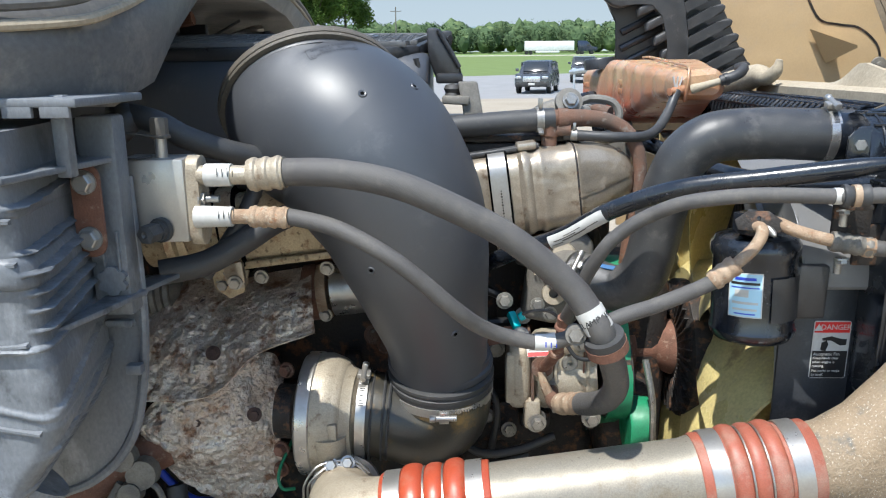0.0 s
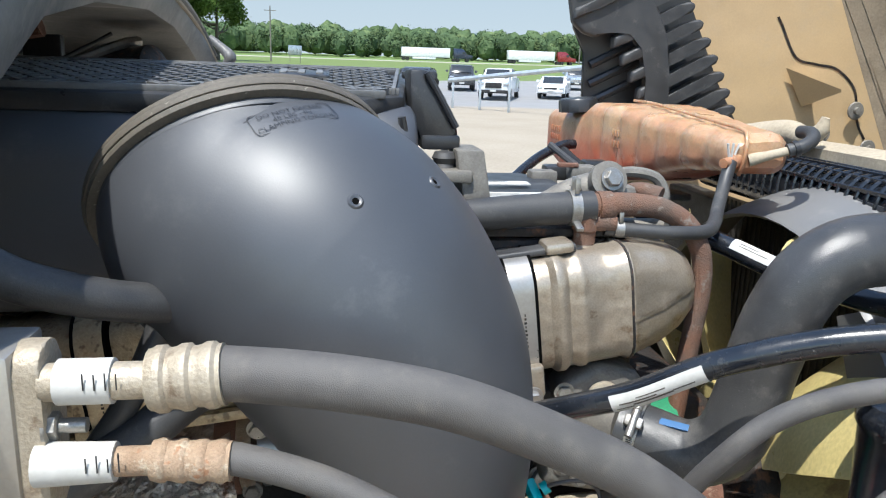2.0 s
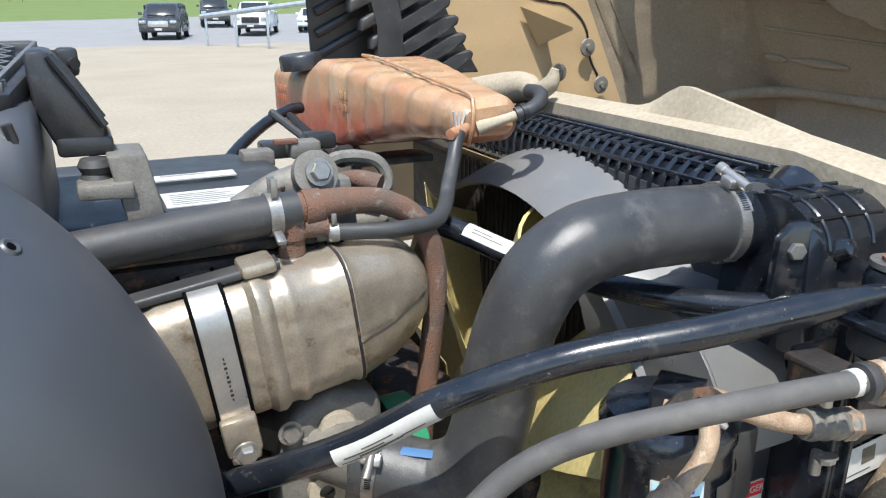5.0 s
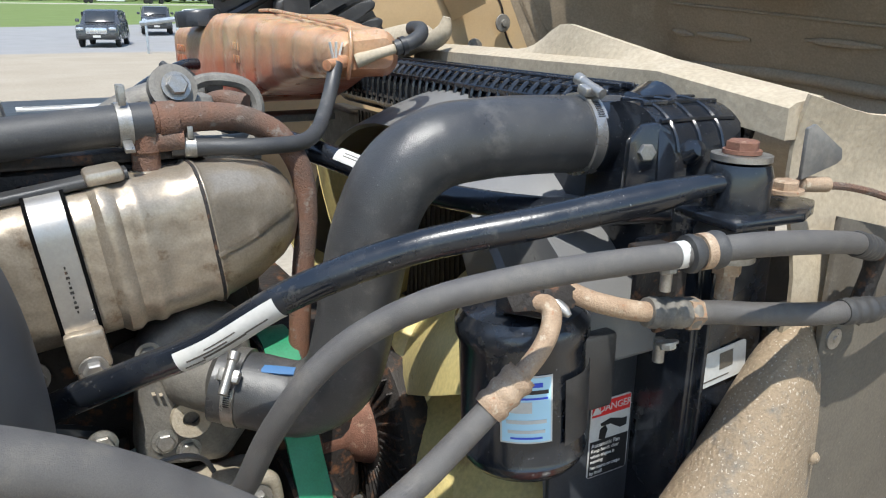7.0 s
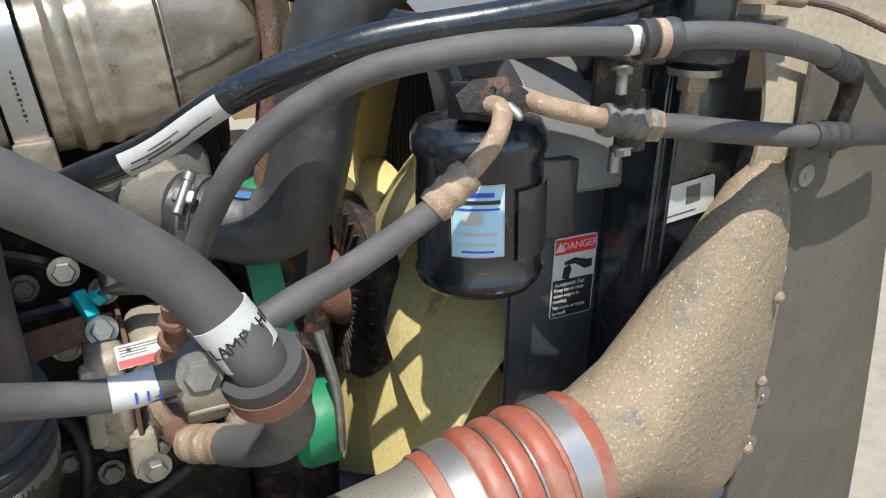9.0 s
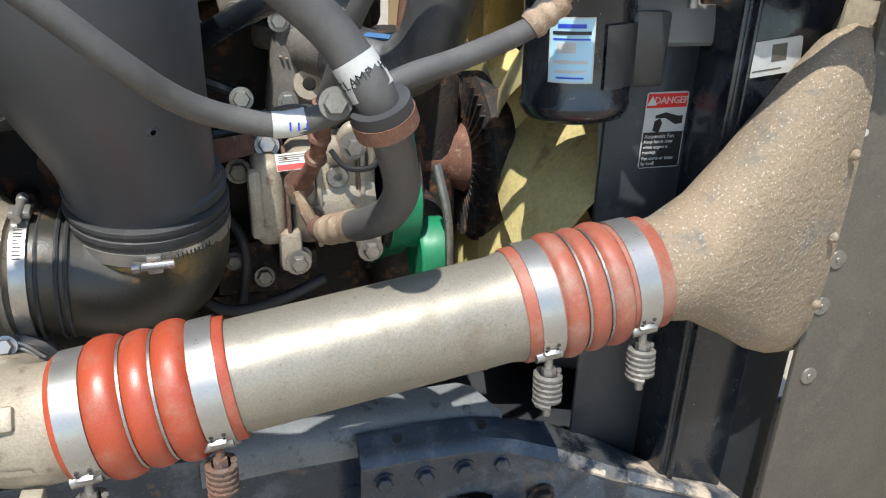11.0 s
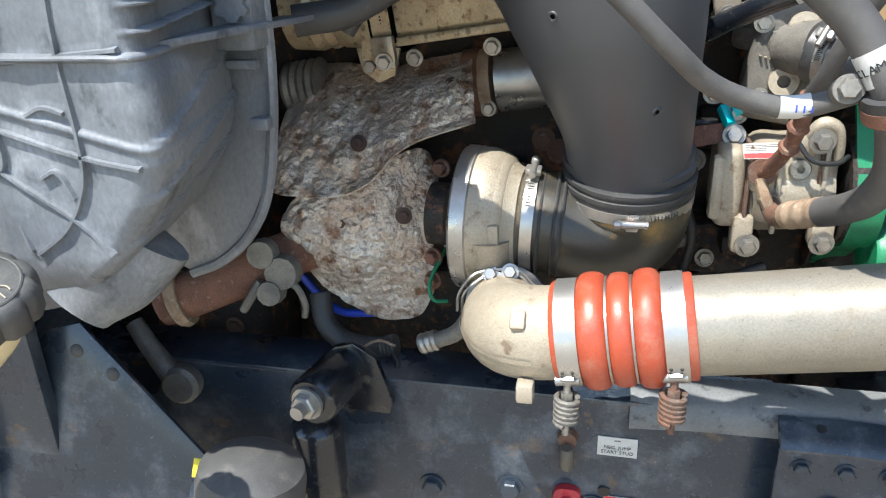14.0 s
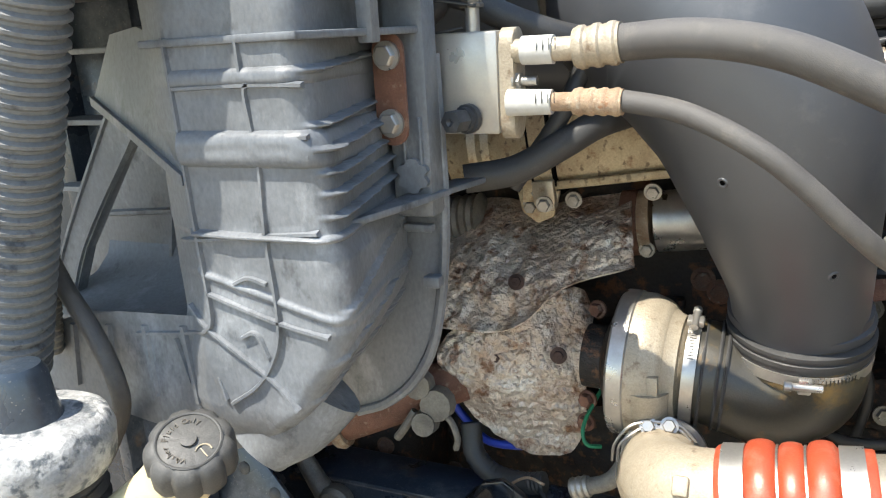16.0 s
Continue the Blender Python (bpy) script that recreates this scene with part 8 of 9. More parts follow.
    for k2 in range(5):
        part("shelf_rib", box((0.16, 0.05, 0.006), (-0.72, 0.80, 1.36 + 0.075 * k2), 0.001), "box", w)


plenum()


# ---- heat shields and exhaust ----
def shields():
    def lerp_path(P, t):
        k = min(int(t * (len(P) - 1)), len(P) - 2)
        return Vector(P[k]).lerp(Vector(P[k + 1]), t * (len(P) - 1) - k)

    def sheet(top, bot, bulge, seed):
        tp, bt = smooth_path(top, 8)[0], smooth_path(bot, 8)[0]

        def f(u, v):
            a, b = lerp_path(tp, u), lerp_path(bt, u)
            p = a.lerp(b, v)
            s = math.sin(math.pi * min(1, v * 1.1)) * bulge
            q = Vector((p.x * 26, p.z * 26, seed))
            return p + Vector((0.1, -1, 0.25)) * (s + 0.009 * noise.noise(q) + 0.0062 * noise.noise(q * 2.7) + 0.003 * noise.noise(q * 6))
        return grid_surface(f, 72, 56, 0.0022)
    a = thing("heat_shield", (-0.32, 1.1, 1.3), "crumpled rusty grey upper exhaust heat shield", "heat shield", "exhaust heat shields")
    top = [(-0.485, 1.235, 1.375), (-0.452, 1.24, 1.403), (-0.404, 1.235, 1.409), (-0.347, 1.225, 1.402), (-0.269, 1.215, 1.42), (-0.213, 1.208, 1.43)]
    bot = [(-0.47, 1.06, 1.268), (-0.436, 1.05, 1.266), (-0.368, 1.045, 1.269), (-0.32, 1.045, 1.29), (-0.272, 1.065, 1.334), (-0.189, 1.085, 1.361)]
    part("sheet", sheet(top, bot, 0.022, 3), "shield", a)
    for p in ((-0.339, 1.068, 1.336), (-0.385, 1.178, 1.378), (-0.228, 1.135, 1.398)):
        part("shield_bolt", hexa(p, (0.05, -1, 0.45), 0.0072, 0.005, 1.55), "burnt_bolt", a, "burnt brown bolt head")
    b = thing("heat_shield", (-0.33, 1.08, 1.1), "crumpled rusty grey lower exhaust heat shield", "heat shield", "exhaust heat shields")
    top = [(-0.45, 1.06, 1.235), (-0.424, 1.065, 1.265), (-0.36, 1.08, 1.285), (-0.30, 1.105, 1.31), (-0.268, 1.125, 1.314), (-0.250, 1.125, 1.28)]
    bot = [(-0.442, 1.05, 1.205), (-0.415, 1.06, 1.14), (-0.36, 1.08, 1.088), (-0.315, 1.09, 1.071), (-0.275, 1.09, 1.080), (-0.252, 1.09, 1.12)]
    part("sheet", sheet(top, bot, 0.028, 9), "shield", b)
    for p in ((-0.369, 1.058, 1.228), (-0.277, 1.045, 1.248)):
        part("shield_bolt", hexa(p, (0.05, -1, 0.15), 0.0072, 0.005, 1.55), "burnt_bolt", b, "burnt brown bolt head")
    e = thing("exhaust_pipe", (-0.17, 1.2, 1.39), "silver sleeved exhaust crossover pipe with a rusty clamp", "exhaust pipe")
    part("sleeve", tube([(-0.178, 1.205, 1.392), (-0.14, 1.205, 1.396), (-0.09, 1.21, 1.40), (0.0, 1.22, 1.40)], 0.042, 28, wob=0.02), "steel", e)
    part("rust_clamp", lathe([(0.03, -0.008), (0.044, -0.008), (0.046, 0.0), (0.044, 0.008), (0.03, 0.008)], axis((-0.192, 1.203, 1.391), (1, 0, 0.1)), 32), "rust_tan", e)
    part("rust_flange", lathe([(0.03, -0.012), (0.046, -0.012), (0.046, 0.01), (0.03, 0.01)], axis((-0.21, 1.203, 1.389), (1, 0, 0.1)), 32), "rust_plate", e)
    part("clamp_bolt", hexa((-0.186, 1.166, 1.362), (0, -1, 0), 0.008), "zinc", e)
    part("bellows", lathe([(0.02, 0)] + [(0.036 + 0.004 * (k % 2), 0.006 * k) for k in range(10)] + [(0.02, 0.06)], axis((-0.49, 1.21, 1.375), (1, 0, 0.15)), 24), "casting", e)
    r = thing("exhaust_outlet", (-0.52, 1.0, 1.15), "rust-red exhaust outlet pipe with a clamp and actuator", "exhaust outlet")
    part("pipe", tube([(-0.42, 1.06, 1.19), (-0.47, 1.03, 1.175), (-0.55, 1.0, 1.145), (-0.61, 0.985, 1.125)], 0.032, 22), "rust_plate", r)
    part("v_clamp", lathe([(0.03, -0.008), (0.038, -0.008), (0.041, 0), (0.038, 0.008), (0.03, 0.008)], axis((-0.585, 0.99, 1.132), (-1, -0.3, -0.3)), 28), "rust_tan", r)
    for k, (p, q) in enumerate((((-0.455, 1.0, 1.205), 0.02), ((-0.43, 1.0, 1.18), 0.024), ((-0.445, 0.99, 1.155), 0.018))):
        part("actuator_lug", lathe([(0.002, 0), (q, 0), (q * 0.9, 0.02), (0.002, 0.022)], axis(p, (0.1, -1, 0.2)), 12), "casting", r)
    part("actuator_rod", tube([(-0.46, 0.985, 1.17), (-0.475, 0.98, 1.145), (-0.49, 0.985, 1.125)], 0.006, 8), "casting", r)
    part("hook", tube([(-0.435, 0.99, 1.17), (-0.41, 0.985, 1.165), (-0.40, 0.985, 1.14), (-0.405, 0.99, 1.12)], 0.0045, 8), "casting", r)
    w = thing("blue_cable", (-0.4, 1.1, 1.08), "bright blue cable below the heat shield", "cable")
    part("cable", tube([(-0.455, 1.1, 1.125), (-0.43, 1.1, 1.095), (-0.396, 1.095, 1.073), (-0.34, 1.1, 1.073), (-0.29, 1.11, 1.075)], 0.0062, 10), "blue_wire", w)
    l = thing("black_loom", (-0.36, 1.05, 1.05), "black convoluted wiring loom above the frame rail", "cable")
    part("loom", tube([(-0.415, 1.07, 1.115), (-0.405, 1.055, 1.075), (-0.375, 1.05, 1.05), (-0.33, 1.05, 1.045), (-0.30, 1.05, 1.052)], 0.015, 14, 10, ridge=0.0012), "rubber", l)
    part("twisted_wire", tube([(-0.36, 1.02, 1.03), (-0.345, 1.02, 1.055), (-0.32, 1.03, 1.068), (-0.295, 1.03, 1.062)], 0.002, 6), "rust_tan", l)
    part("loop", tube([(-0.30, 1.03, 1.05), (-0.29, 1.02, 1.04), (-0.30, 1.02, 1.028), (-0.33, 1.02, 1.025)], 0.004, 8), "ink", l)
    u = thing("coolant_return", (-0.25, 0.99, 1.1), "grey metal coolant return pipe with a ribbed hose end", "pipe")
    part("pipe", tube([(-0.17, 1.02, 1.165), (-0.185, 0.985, 1.135), (-0.20, 0.98, 1.118), (-0.228, 0.98, 1.105)], 0.0105, 12), "casting", u)
    part("hose_end", lathe([(0.002, 0)] + [(0.0125 + 0.0015 * (k % 2), 0.004 * k) for k in range(7)] + [(0.002, 0.026)], axis((-0.222, 0.98, 1.108), (-1, 0, -0.4)), 16), "zinc", u)
    z = thing("oil_line", (0.1, 1.05, 1.12), "braided black and steel oil line above the rail", "oil line")
    part("line", tube([(0.02, 1.02, 1.075), (0.10, 1.02, 1.085), (0.17, 1.02, 1.095), (0.215, 1.03, 1.105)], 0.006, 10), "rubber", z)
    part("fitting", join(lathe([(0.001, 0), (0.008, 0), (0.008, 0.02), (0.001, 0.02)], axis((0.20, 1.027, 1.102), (1, 0.1, 0.2)), 6), lathe([(0.001, 0), (0.007, 0), (0.007, 0.018), (0.001, 0.018)], axis((0.16, 1.02, 1.094), (1, 0, 0.15)), 12)), "steel", z)


shields()


# ---- cowl and air filter housing ----
def cowl():
    c = thing("cab_cowl", (-0.5, 1.5, 1.8), "dusty grey cab cowl panel arching over the engine bay", "cowl")
    rings = []
    # section sweeps across the truck: rises from the near leg, runs over, drops at the far leg
    for y, zb, zt, xe in ((0.47, 1.725, 1.80, -0.70), (0.52, 1.722, 1.80, -0.56), (0.59, 1.72, 1.80, -0.445), (0.66, 1.718, 1.805, -0.372), (0.72, 1.716, 1.812, -0.338), (0.80, 1.712, 1.835, -0.312), (0.88, 1.735, 1.86, -0.30), (0.96, 1.79, 1.885, -0.30), (1.06, 1.835, 1.905, -0.305), (1.25, 1.86, 1.93, -0.32), (1.6, 1.875, 1.94, -0.35), (1.9, 1.865, 1.93, -0.375), (2.1, 1.83, 1.905, -0.385), (2.22, 1.775, 1.865, -0.375), (2.29, 1.735, 1.815, -0.365)):
        h = zt - zb
        rings.append([Vector((-1.2, y, zt + 0.10)), Vector((xe - 0.20, y, zt + 0.035)), Vector((xe - 0.08, y, zt + 0.012)), Vector((xe - 0.02, y, zt)), Vector((xe, y, zt - h * 0.25)), Vector((xe + 0.004, y, zt - h * 0.5)), Vector((xe - 0.012, y, zb)), Vector((xe - 0.10, y, zb)), Vector((xe - 0.16, y, zb - 0.002)), Vector((-1.2, y, zb + 0.0))])
    part("panel", loft(rings), "cowl", c)
    part("edge_bead", tube([(-0.555, 0.51, 1.795), (-0.44, 0.585, 1.796), (-0.335, 0.72, 1.808), (-0.310, 0.80, 1.832), (-0.30, 0.96, 1.878), (-0.322, 1.25, 1.924), (-0.352, 1.6, 1.934), (-0.385, 2.1, 1.898), (-0.372, 2.27, 1.82)], 0.006, 8), "cowl", c)
    part("edge_bead", tube([(-0.556, 0.51, 1.778), (-0.44, 0.582, 1.779), (-0.333, 0.72, 1.79), (-0.308, 0.80, 1.808), (-0.30, 0.96, 1.856), (-0.318, 1.25, 1.905), (-0.348, 1.6, 1.916), (-0.382, 2.1, 1.88), (-0.368, 2.27, 1.80)], 0.005, 8), "seal", c)
    part("peg", lathe([(0.002, 0), (0.018, 0), (0.018, 0.03), (0.002, 0.03)], axis((-0.47, 2.25, 1.735), (0, 0, -1)), 16), "ink", c)
    # added black box paints the dark opening under the far end
    part("inner_shade", box((0.34, 0.10, 0.075), (-0.62, 2.21, 1.748), 0.006), "black", c, "black box standing for the shaded opening under the cowl end")
    part("end_lip", tube([(-0.385, 2.29, 1.86), (-0.352, 2.28, 1.832), (-0.338, 2.27, 1.815), (-0.352, 2.27, 1.795)], [0.008, 0.012, 0.014, 0.008], 10), "cowl", c)
    w = thing("cab_wiring", (-0.6, 1.7, 1.75), "tangle of pipes, wires and brackets under the cowl", "wiring")
    rnd = random.Random(11)
    for k in range(16):
        y = rnd.uniform(1.5, 2.15)
        x = rnd.uniform(-0.72, -0.46)
        p = [(x + rnd.uniform(-0.12, 0.12), y + rnd.uniform(-0.15, 0.15), rnd.uniform(1.70, 1.85)) for _ in range(5)]
        part("wire" if k % 3 else "pipe", tube(p, rnd.choice((0.003, 0.005, 0.009, 0.014)), 8, 6), rnd.choice(("ink", "iron", "zinc", "rubber", "rust_plate")), w)
    part("motor", lathe([(0.002, 0), (0.05, 0), (0.055, 0.01), (0.055, 0.1), (0.03, 0.115), (0.002, 0.115)], axis((-0.52, 1.95, 1.76), (1, -0.3, 0.2)), 22), "iron", w)
    part("bracket", box((0.06, 0.02, 0.14), (-0.56, 1.75, 1.77), 0.004), "black", w)
    a = thing("air_filter_housing", (-0.4, 1.28, 1.6), "black plastic air filter housing with a lattice-ribbed lid", "air filter housing")
    rings = []
    for x, s in ((-0.78, 1.0), (-0.06, 1.0), (-0.034, 0.985), (-0.022, 0.95), (-0.018, 0.90)):
        m = axis((x, 1.29, 1.665), (1, 0, 0), (0, 0, 1))
        rings.append([m @ Vector((px * s, py * s, 0)) for px, py in rrect(0.30, 0.215, 0.06, 6)])
    part("case", loft(rings), "duct", a)
    lm = Matrix.Translation((0, 1.285, 1.786)) @ Matrix.Rotation(0.085, 4, "X")
    part("lid", prism([(-0.80, -0.13), (-0.07, -0.13), (-0.03, -0.10), (-0.006, 0.115), (-0.02, 0.14), (-0.80, 0.14)], 0.02, lm @ Matrix.Translation((0, 0, -0.018)), 0.006), "black", a)
    run = 0.213 * math.tan(0.62)
    for s in (-1, 1):
        for k in range(-8, 40):
            xa = -0.80 + 0.0215 * k + (0 if s > 0 else run)
            t0, t1 = sorted(((-0.80 - xa) / (s * run), (-0.035 - xa) / (s * run)))
            t0, t1 = max(0.0, t0), min(1.0, t1)
            if t1 - t0 > 0.06:
                p, q = Vector((xa + s * run * t0, -0.095 + 0.213 * t0, 0.0045)), Vector((xa + s * run * t1, -0.095 + 0.213 * t1, 0.0045))
                part("lid_rib", box((0.003, (q - p).length, 0.005), lm @ Matrix.Translation((p + q) / 2) @ Matrix.Rotation(-s * 0.62, 4, "Z"), 0), "relief", a)
    for y, x1 in ((-0.118, -0.05), (-0.096, -0.035), (0.118, -0.02), (0.136, -0.02)):
        part("lid_edge", box((0.80 + x1, 0.0045, 0.008), lm @ Matrix.Translation(((x1 - 0.80) / 2, y, 0.004)), 0.001), "relief", a)
    part("lid_end_rib", box((0.0045, 0.225, 0.008), lm @ Matrix.Translation((-0.03, 0.012, 0.005)) @ Matrix.Rotation(-0.1, 4, "Z"), 0.001), "relief", a)
    for k in range(15):
        part("edge_tooth", box((0.004, 0.024, 0.007), lm @ Matrix.Translation((-0.055 - 0.03 * k, -0.107, 0.005)) @ Matrix.Rotation(0.7 if k % 2 else -0.7, 4, "Z"), 0), "relief", a)
    part("lid_badge", box((0.062, 0.052, 0.006), lm @ Matrix.Translation((-0.135, 0.02, 0.007)), 0.002), "black", a)
    for x, y, w, h in ((-0.155, 0.02, 0.008, 0.034), (-0.135, 0.02, 0.008, 0.034), (-0.115, 0.02, 0.008, 0.034), (-0.145, 0.02, 0.012, 0.008)):
        part("badge_bar", box((w, h, 0.003), lm @ Matrix.Translation((x, y, 0.0105)), 0.001), "dusty_plate", a)
    strut = [(-0.022, 1.806), (-0.003, 1.806), (0.029, 1.748), (0.033, 1.737), (0.031, 1.722), (-0.006, 1.725), (-0.02, 1.76)]
    part("side_strut", prism(strut, 0.06, face_frame((0, 1.285, 0), (1, 0, 0), (0, 0, 1)), 0.006), "black", a)
    for o in (0.0, 0.05):
        part("strut_rib", tube([(-0.004, 1.222 + o, 1.802), (0.012, 1.222 + o, 1.776), (0.029, 1.222 + o, 1.746)], 0.0035, 8), "black", a)
    part("strut_cuff", box((0.042, 0.064, 0.016), (0.013, 1.254, 1.73), 0.004), "black", a)
    part("case_rib", tube([(-0.035, 1.158, 1.76), (-0.028, 1.162, 1.72), (-0.03, 1.168, 1.66)], 0.004, 8), "black", a)
    part("latch", join(box((0.018, 0.016, 0.024), (0.008, 1.30, 1.792), 0.004), box((0.03, 0.012, 0.008), (-0.008, 1.302, 1.798), 0.002), lathe([(0.001, 0), (0.005, 0), (0.005, 0.004), (0.001, 0.004)], axis((0.012, 1.291, 1.791), (0.6, -1, 0)), 12)), "black", a)
    part("nipple_base", lathe([(0.001, 0), (0.0125, 0), (0.0125, 0.005), (0.009, 0.007), (0.001, 0.007)], axis((-0.045, 1.172, 1.731), (0.75, -0.6, -0.05)), 16), "duct", a)
    part("hose_nipple", lathe([(0.003, 0.004), (0.0052, 0.004), (0.0052, 0.012), (0.0066, 0.014), (0.0054, 0.0165), (0.0066, 0.0185), (0.0054, 0.021), (0.0066, 0.023), (0.005, 0.028), (0.0032, 0.028), (0.003, 0.018)], axis((-0.045, 1.172, 1.731), (0.75, -0.6, -0.05)), 16), "seal", a, "straw-coloured barbed hose nipple")
    s = thing("filter_bracket", (0.03, 1.22, 1.65), "dusty cast bracket with a rubber foot under the filter housing", "bracket")
    part("rubber_foot", lathe([(0.002, 0), (0.014, 0), (0.011, 0.006), (0.014, 0.012), (0.011, 0.018), (0.002, 0.02)], axis((0.018, 1.225, 1.702), (0, 0, 1)), 20), "rubber", s)
    part("foot_plate", prism([(-0.006, -0.012), (0.036, -0.014), (0.036, 0.0), (-0.006, 0.0)], 0.034, face_frame((0.008, 1.228, 1.704), (1, 0, 0), (0, 0, 1)), 0.003), "casting", s)
    part("tower", join(prism([(0.0, 0.0), (0.03, 0.0), (0.05, -0.11), (0.02, -0.11)], 0.06, face_frame((0.026, 1.26, 1.725), (1, 0, 0), (0, 0, 1)), 0.003), prism([(-0.03, -0.03), (-0.02, -0.03), (-0.01, -0.1), (-0.03, -0.1)], 0.03, face_frame((0.008, 1.222, 1.697), (1, 0, 0), (0, 0, 1)), 0.002)), "casting", s)


cowl()


# ---- duct lettering ----
def duct_lettering():
    duct = bpy.data.objects["intake_duct"]
    elbow = [o for o in duct.children if o.name.startswith("elbow")][0]
    f = face_frame((-0.127, 0.968, 1.774), (0.052, 0.030, 0.007), (-0.012, 0.011, 0.0135))
    facing = Vector((0.1, -0.62, 0.77)).normalized()
    # moulded relief drawn as flat black shapes, the black painting its shading
    for k, t in enumerate(("DO NOT EXCEED", "40 LBS - IN.", "CLAMPING TORQUE")):
        w = writing(duct, t, 0.0064, f @ Matrix.Translation((0, 0.006 - 0.0064 * k, 0.0)), "black", 0.0, "raised_lettering")
        cast_on(w, elbow, facing, 0.0009)
    pts = rrect(0.062, 0.0215, 0.004, 3)
    bm = bmesh.new()
    inner, outer = [], []
    for x, y in pts:
        inner.append(bm.verts.new(f @ Vector((x, y, 0))))
        outer.append(bm.verts.new(f @ Vector((x * 1.025, y * 1.07, 0))))
    for k in range(len(pts)):
        j = (k + 1) % len(pts)
        bm.faces.new((inner[k], inner[j], outer[j], outer[k]))
    cast_on(part("lettering_border", bm, "black", duct), elbow, facing, 0.0009)


duct_lettering()


# ---- distance: cars, trailers, trees ----
M_GLASS = mat("tinted_car_glass", (0.02, 0.024, 0.028), (0.03, 0.034, 0.038), 0.12, bump=0)
M_TYRE = mat("tyre_rubber", (0.02, 0.02, 0.02), None, 0.8, scale=4, fine=20)
M_CHROME = mat("chrome_trim", (0.6, 0.6, 0.6), None, 0.25, 0.8, scale=4, bump=0)


def car_mesh_section(profile, width, x0, taper):
    """profile: (y, z) outline of the side; swept across the width with pulled-in sides."""
    rings = []
    for s, k in ((-1, 0.94), (-0.86, 1.0), (0.86, 1.0), (1, 0.94)):
        rings.append([Vector((s * width / 2 * (1 - taper * max(0, z - 1.0)), y * k, 0.35 + (z - 0.35) * (0.985 if k < 1 else 1))) for y, z in profile])
    return loft(rings)


def car(label, paint, at, turn, kind, category):
    """Front towards -y."""
    c = thing(category.replace(" ", "_"), (0, 0, 0), label, category)
    if kind == "suv":
        L, W, H = 5.2, 2.0, 1.88
        prof = [(-2.55, 0.4), (-2.6, 0.75), (-2.5, 1.1), (-1.25, 1.18), (-0.65, 1.80), (0.2, 1.88), (2.1, 1.84), (2.5, 1.2), (2.55, 0.5), (2.4, 0.38)]
    elif kind == "pickup":
        L, W, H = 5.8, 2.0, 1.9
        prof = [(-2.85, 0.45), (-2.9, 0.85), (-2.8, 1.15), (-1.5, 1.25), (-0.95, 1.84), (0.1, 1.9), (0.75, 1.82), (0.95, 1.3), (2.8, 1.3), (2.85, 0.6), (2.6, 0.45)]
    else:
        L, W, H = 4.7, 1.82, 1.45
        prof = [(-2.3, 0.35), (-2.35, 0.62), (-2.2, 0.85), (-1.2, 0.95), (-0.5, 1.40), (0.6, 1.45), (1.4, 1.1), (2.2, 1.0), (2.3, 0.5), (2.1, 0.35)]
    body = part("body", car_mesh_section(prof, W, 0, 0.22), paint, c)
    gl = [(y, z) for y, z in prof if z > 1.0]
    y_ws, z_ws = [p for p in prof if p[1] > 0.9][1 if kind != "sedan" else 0]
    y_rf, z_rf = [p for p in prof if p[1] > 1.35][0]
    n = Vector((0, -(z_rf - z_ws), -(y_rf - y_ws) * -1)).normalized()
    m = Matrix.Translation((0, (y_ws + y_rf) / 2 - 0.03, (z_ws + z_rf) / 2 + 0.02)) @ Matrix.Rotation(-math.atan2(z_rf - z_ws, y_rf - y_ws) * -1, 4, "X")
    part("windscreen", box((W * 0.72, math.hypot(y_rf - y_ws, z_rf - z_ws) * 0.86, 0.03), m, 0.01), M_GLASS, c)
    zs = (z_ws + H) / 2 + 0.03
    y_end = 1.9 if kind == "suv" else (0.7 if kind == "pickup" else 1.2)
    for s in (-1, 1):
        part("side_window", box((0.03, y_end - y_rf + 0.3, (H - z_ws) * 0.55), (s * (W / 2 - 0.10), (y_rf + y_end) / 2, zs), 0.01), M_GLASS, c)
        part("headlight", box((0.34, 0.12, 0.16), (s * (W / 2 - 0.24), prof[1][0] - 0.0, prof[2][1] - 0.18), 0.03), M_CHROME, c)
        part("mirror", box((0.2, 0.1, 0.16), (s * (W / 2 + 0.1), y_ws + 0.25, z_ws + 0.15), 0.03), paint, c)
        for yy in (prof[1][0] + 0.95, prof[-2][0] - 0.95):
            r = 0.4 if kind != "sedan" else 0.33
            t = part("wheel", lathe([(0.05, -0.12), (r * 0.9, -0.12), (r, -0.08), (r, 0.08), (r * 0.9, 0.12), (0.05, 0.12)], axis((s * (W / 2 - 0.12), yy, r), (s, 0, 0)), 22), M_TYRE, c)
            part("rim", lathe([(0.03, 0.10), (r * 0.6, 0.10), (r * 0.62, 0.13), (0.03, 0.14)], axis((s * (W / 2 - 0.12), yy, r), (s, 0, 0)), 18), M_CHROME, t)
    part("grille", box((W * 0.5, 0.08, 0.32), (0, prof[1][0] - 0.0, prof[2][1] - 0.28), 0.03), M_CHROME if kind == "suv" else M_TYRE, c)
    part("bumper", box((W * 0.9, 0.16, 0.2), (0, prof[1][0] + 0.02, 0.5), 0.05), paint if kind == "sedan" else M_TYRE, c)
    part("number_plate", box((0.36, 0.02, 0.12), (0, prof[1][0] - 0.07, 0.55), 0.005), "white", c)
    c.matrix_world = Matrix.Translation(at) @ Matrix.Rotation(radians(turn), 4, "Z")
    return c


def ground_z(x, y):
    return terrain(x, y)


def place(x, y):
    return (x, y, ground_z(x, y))


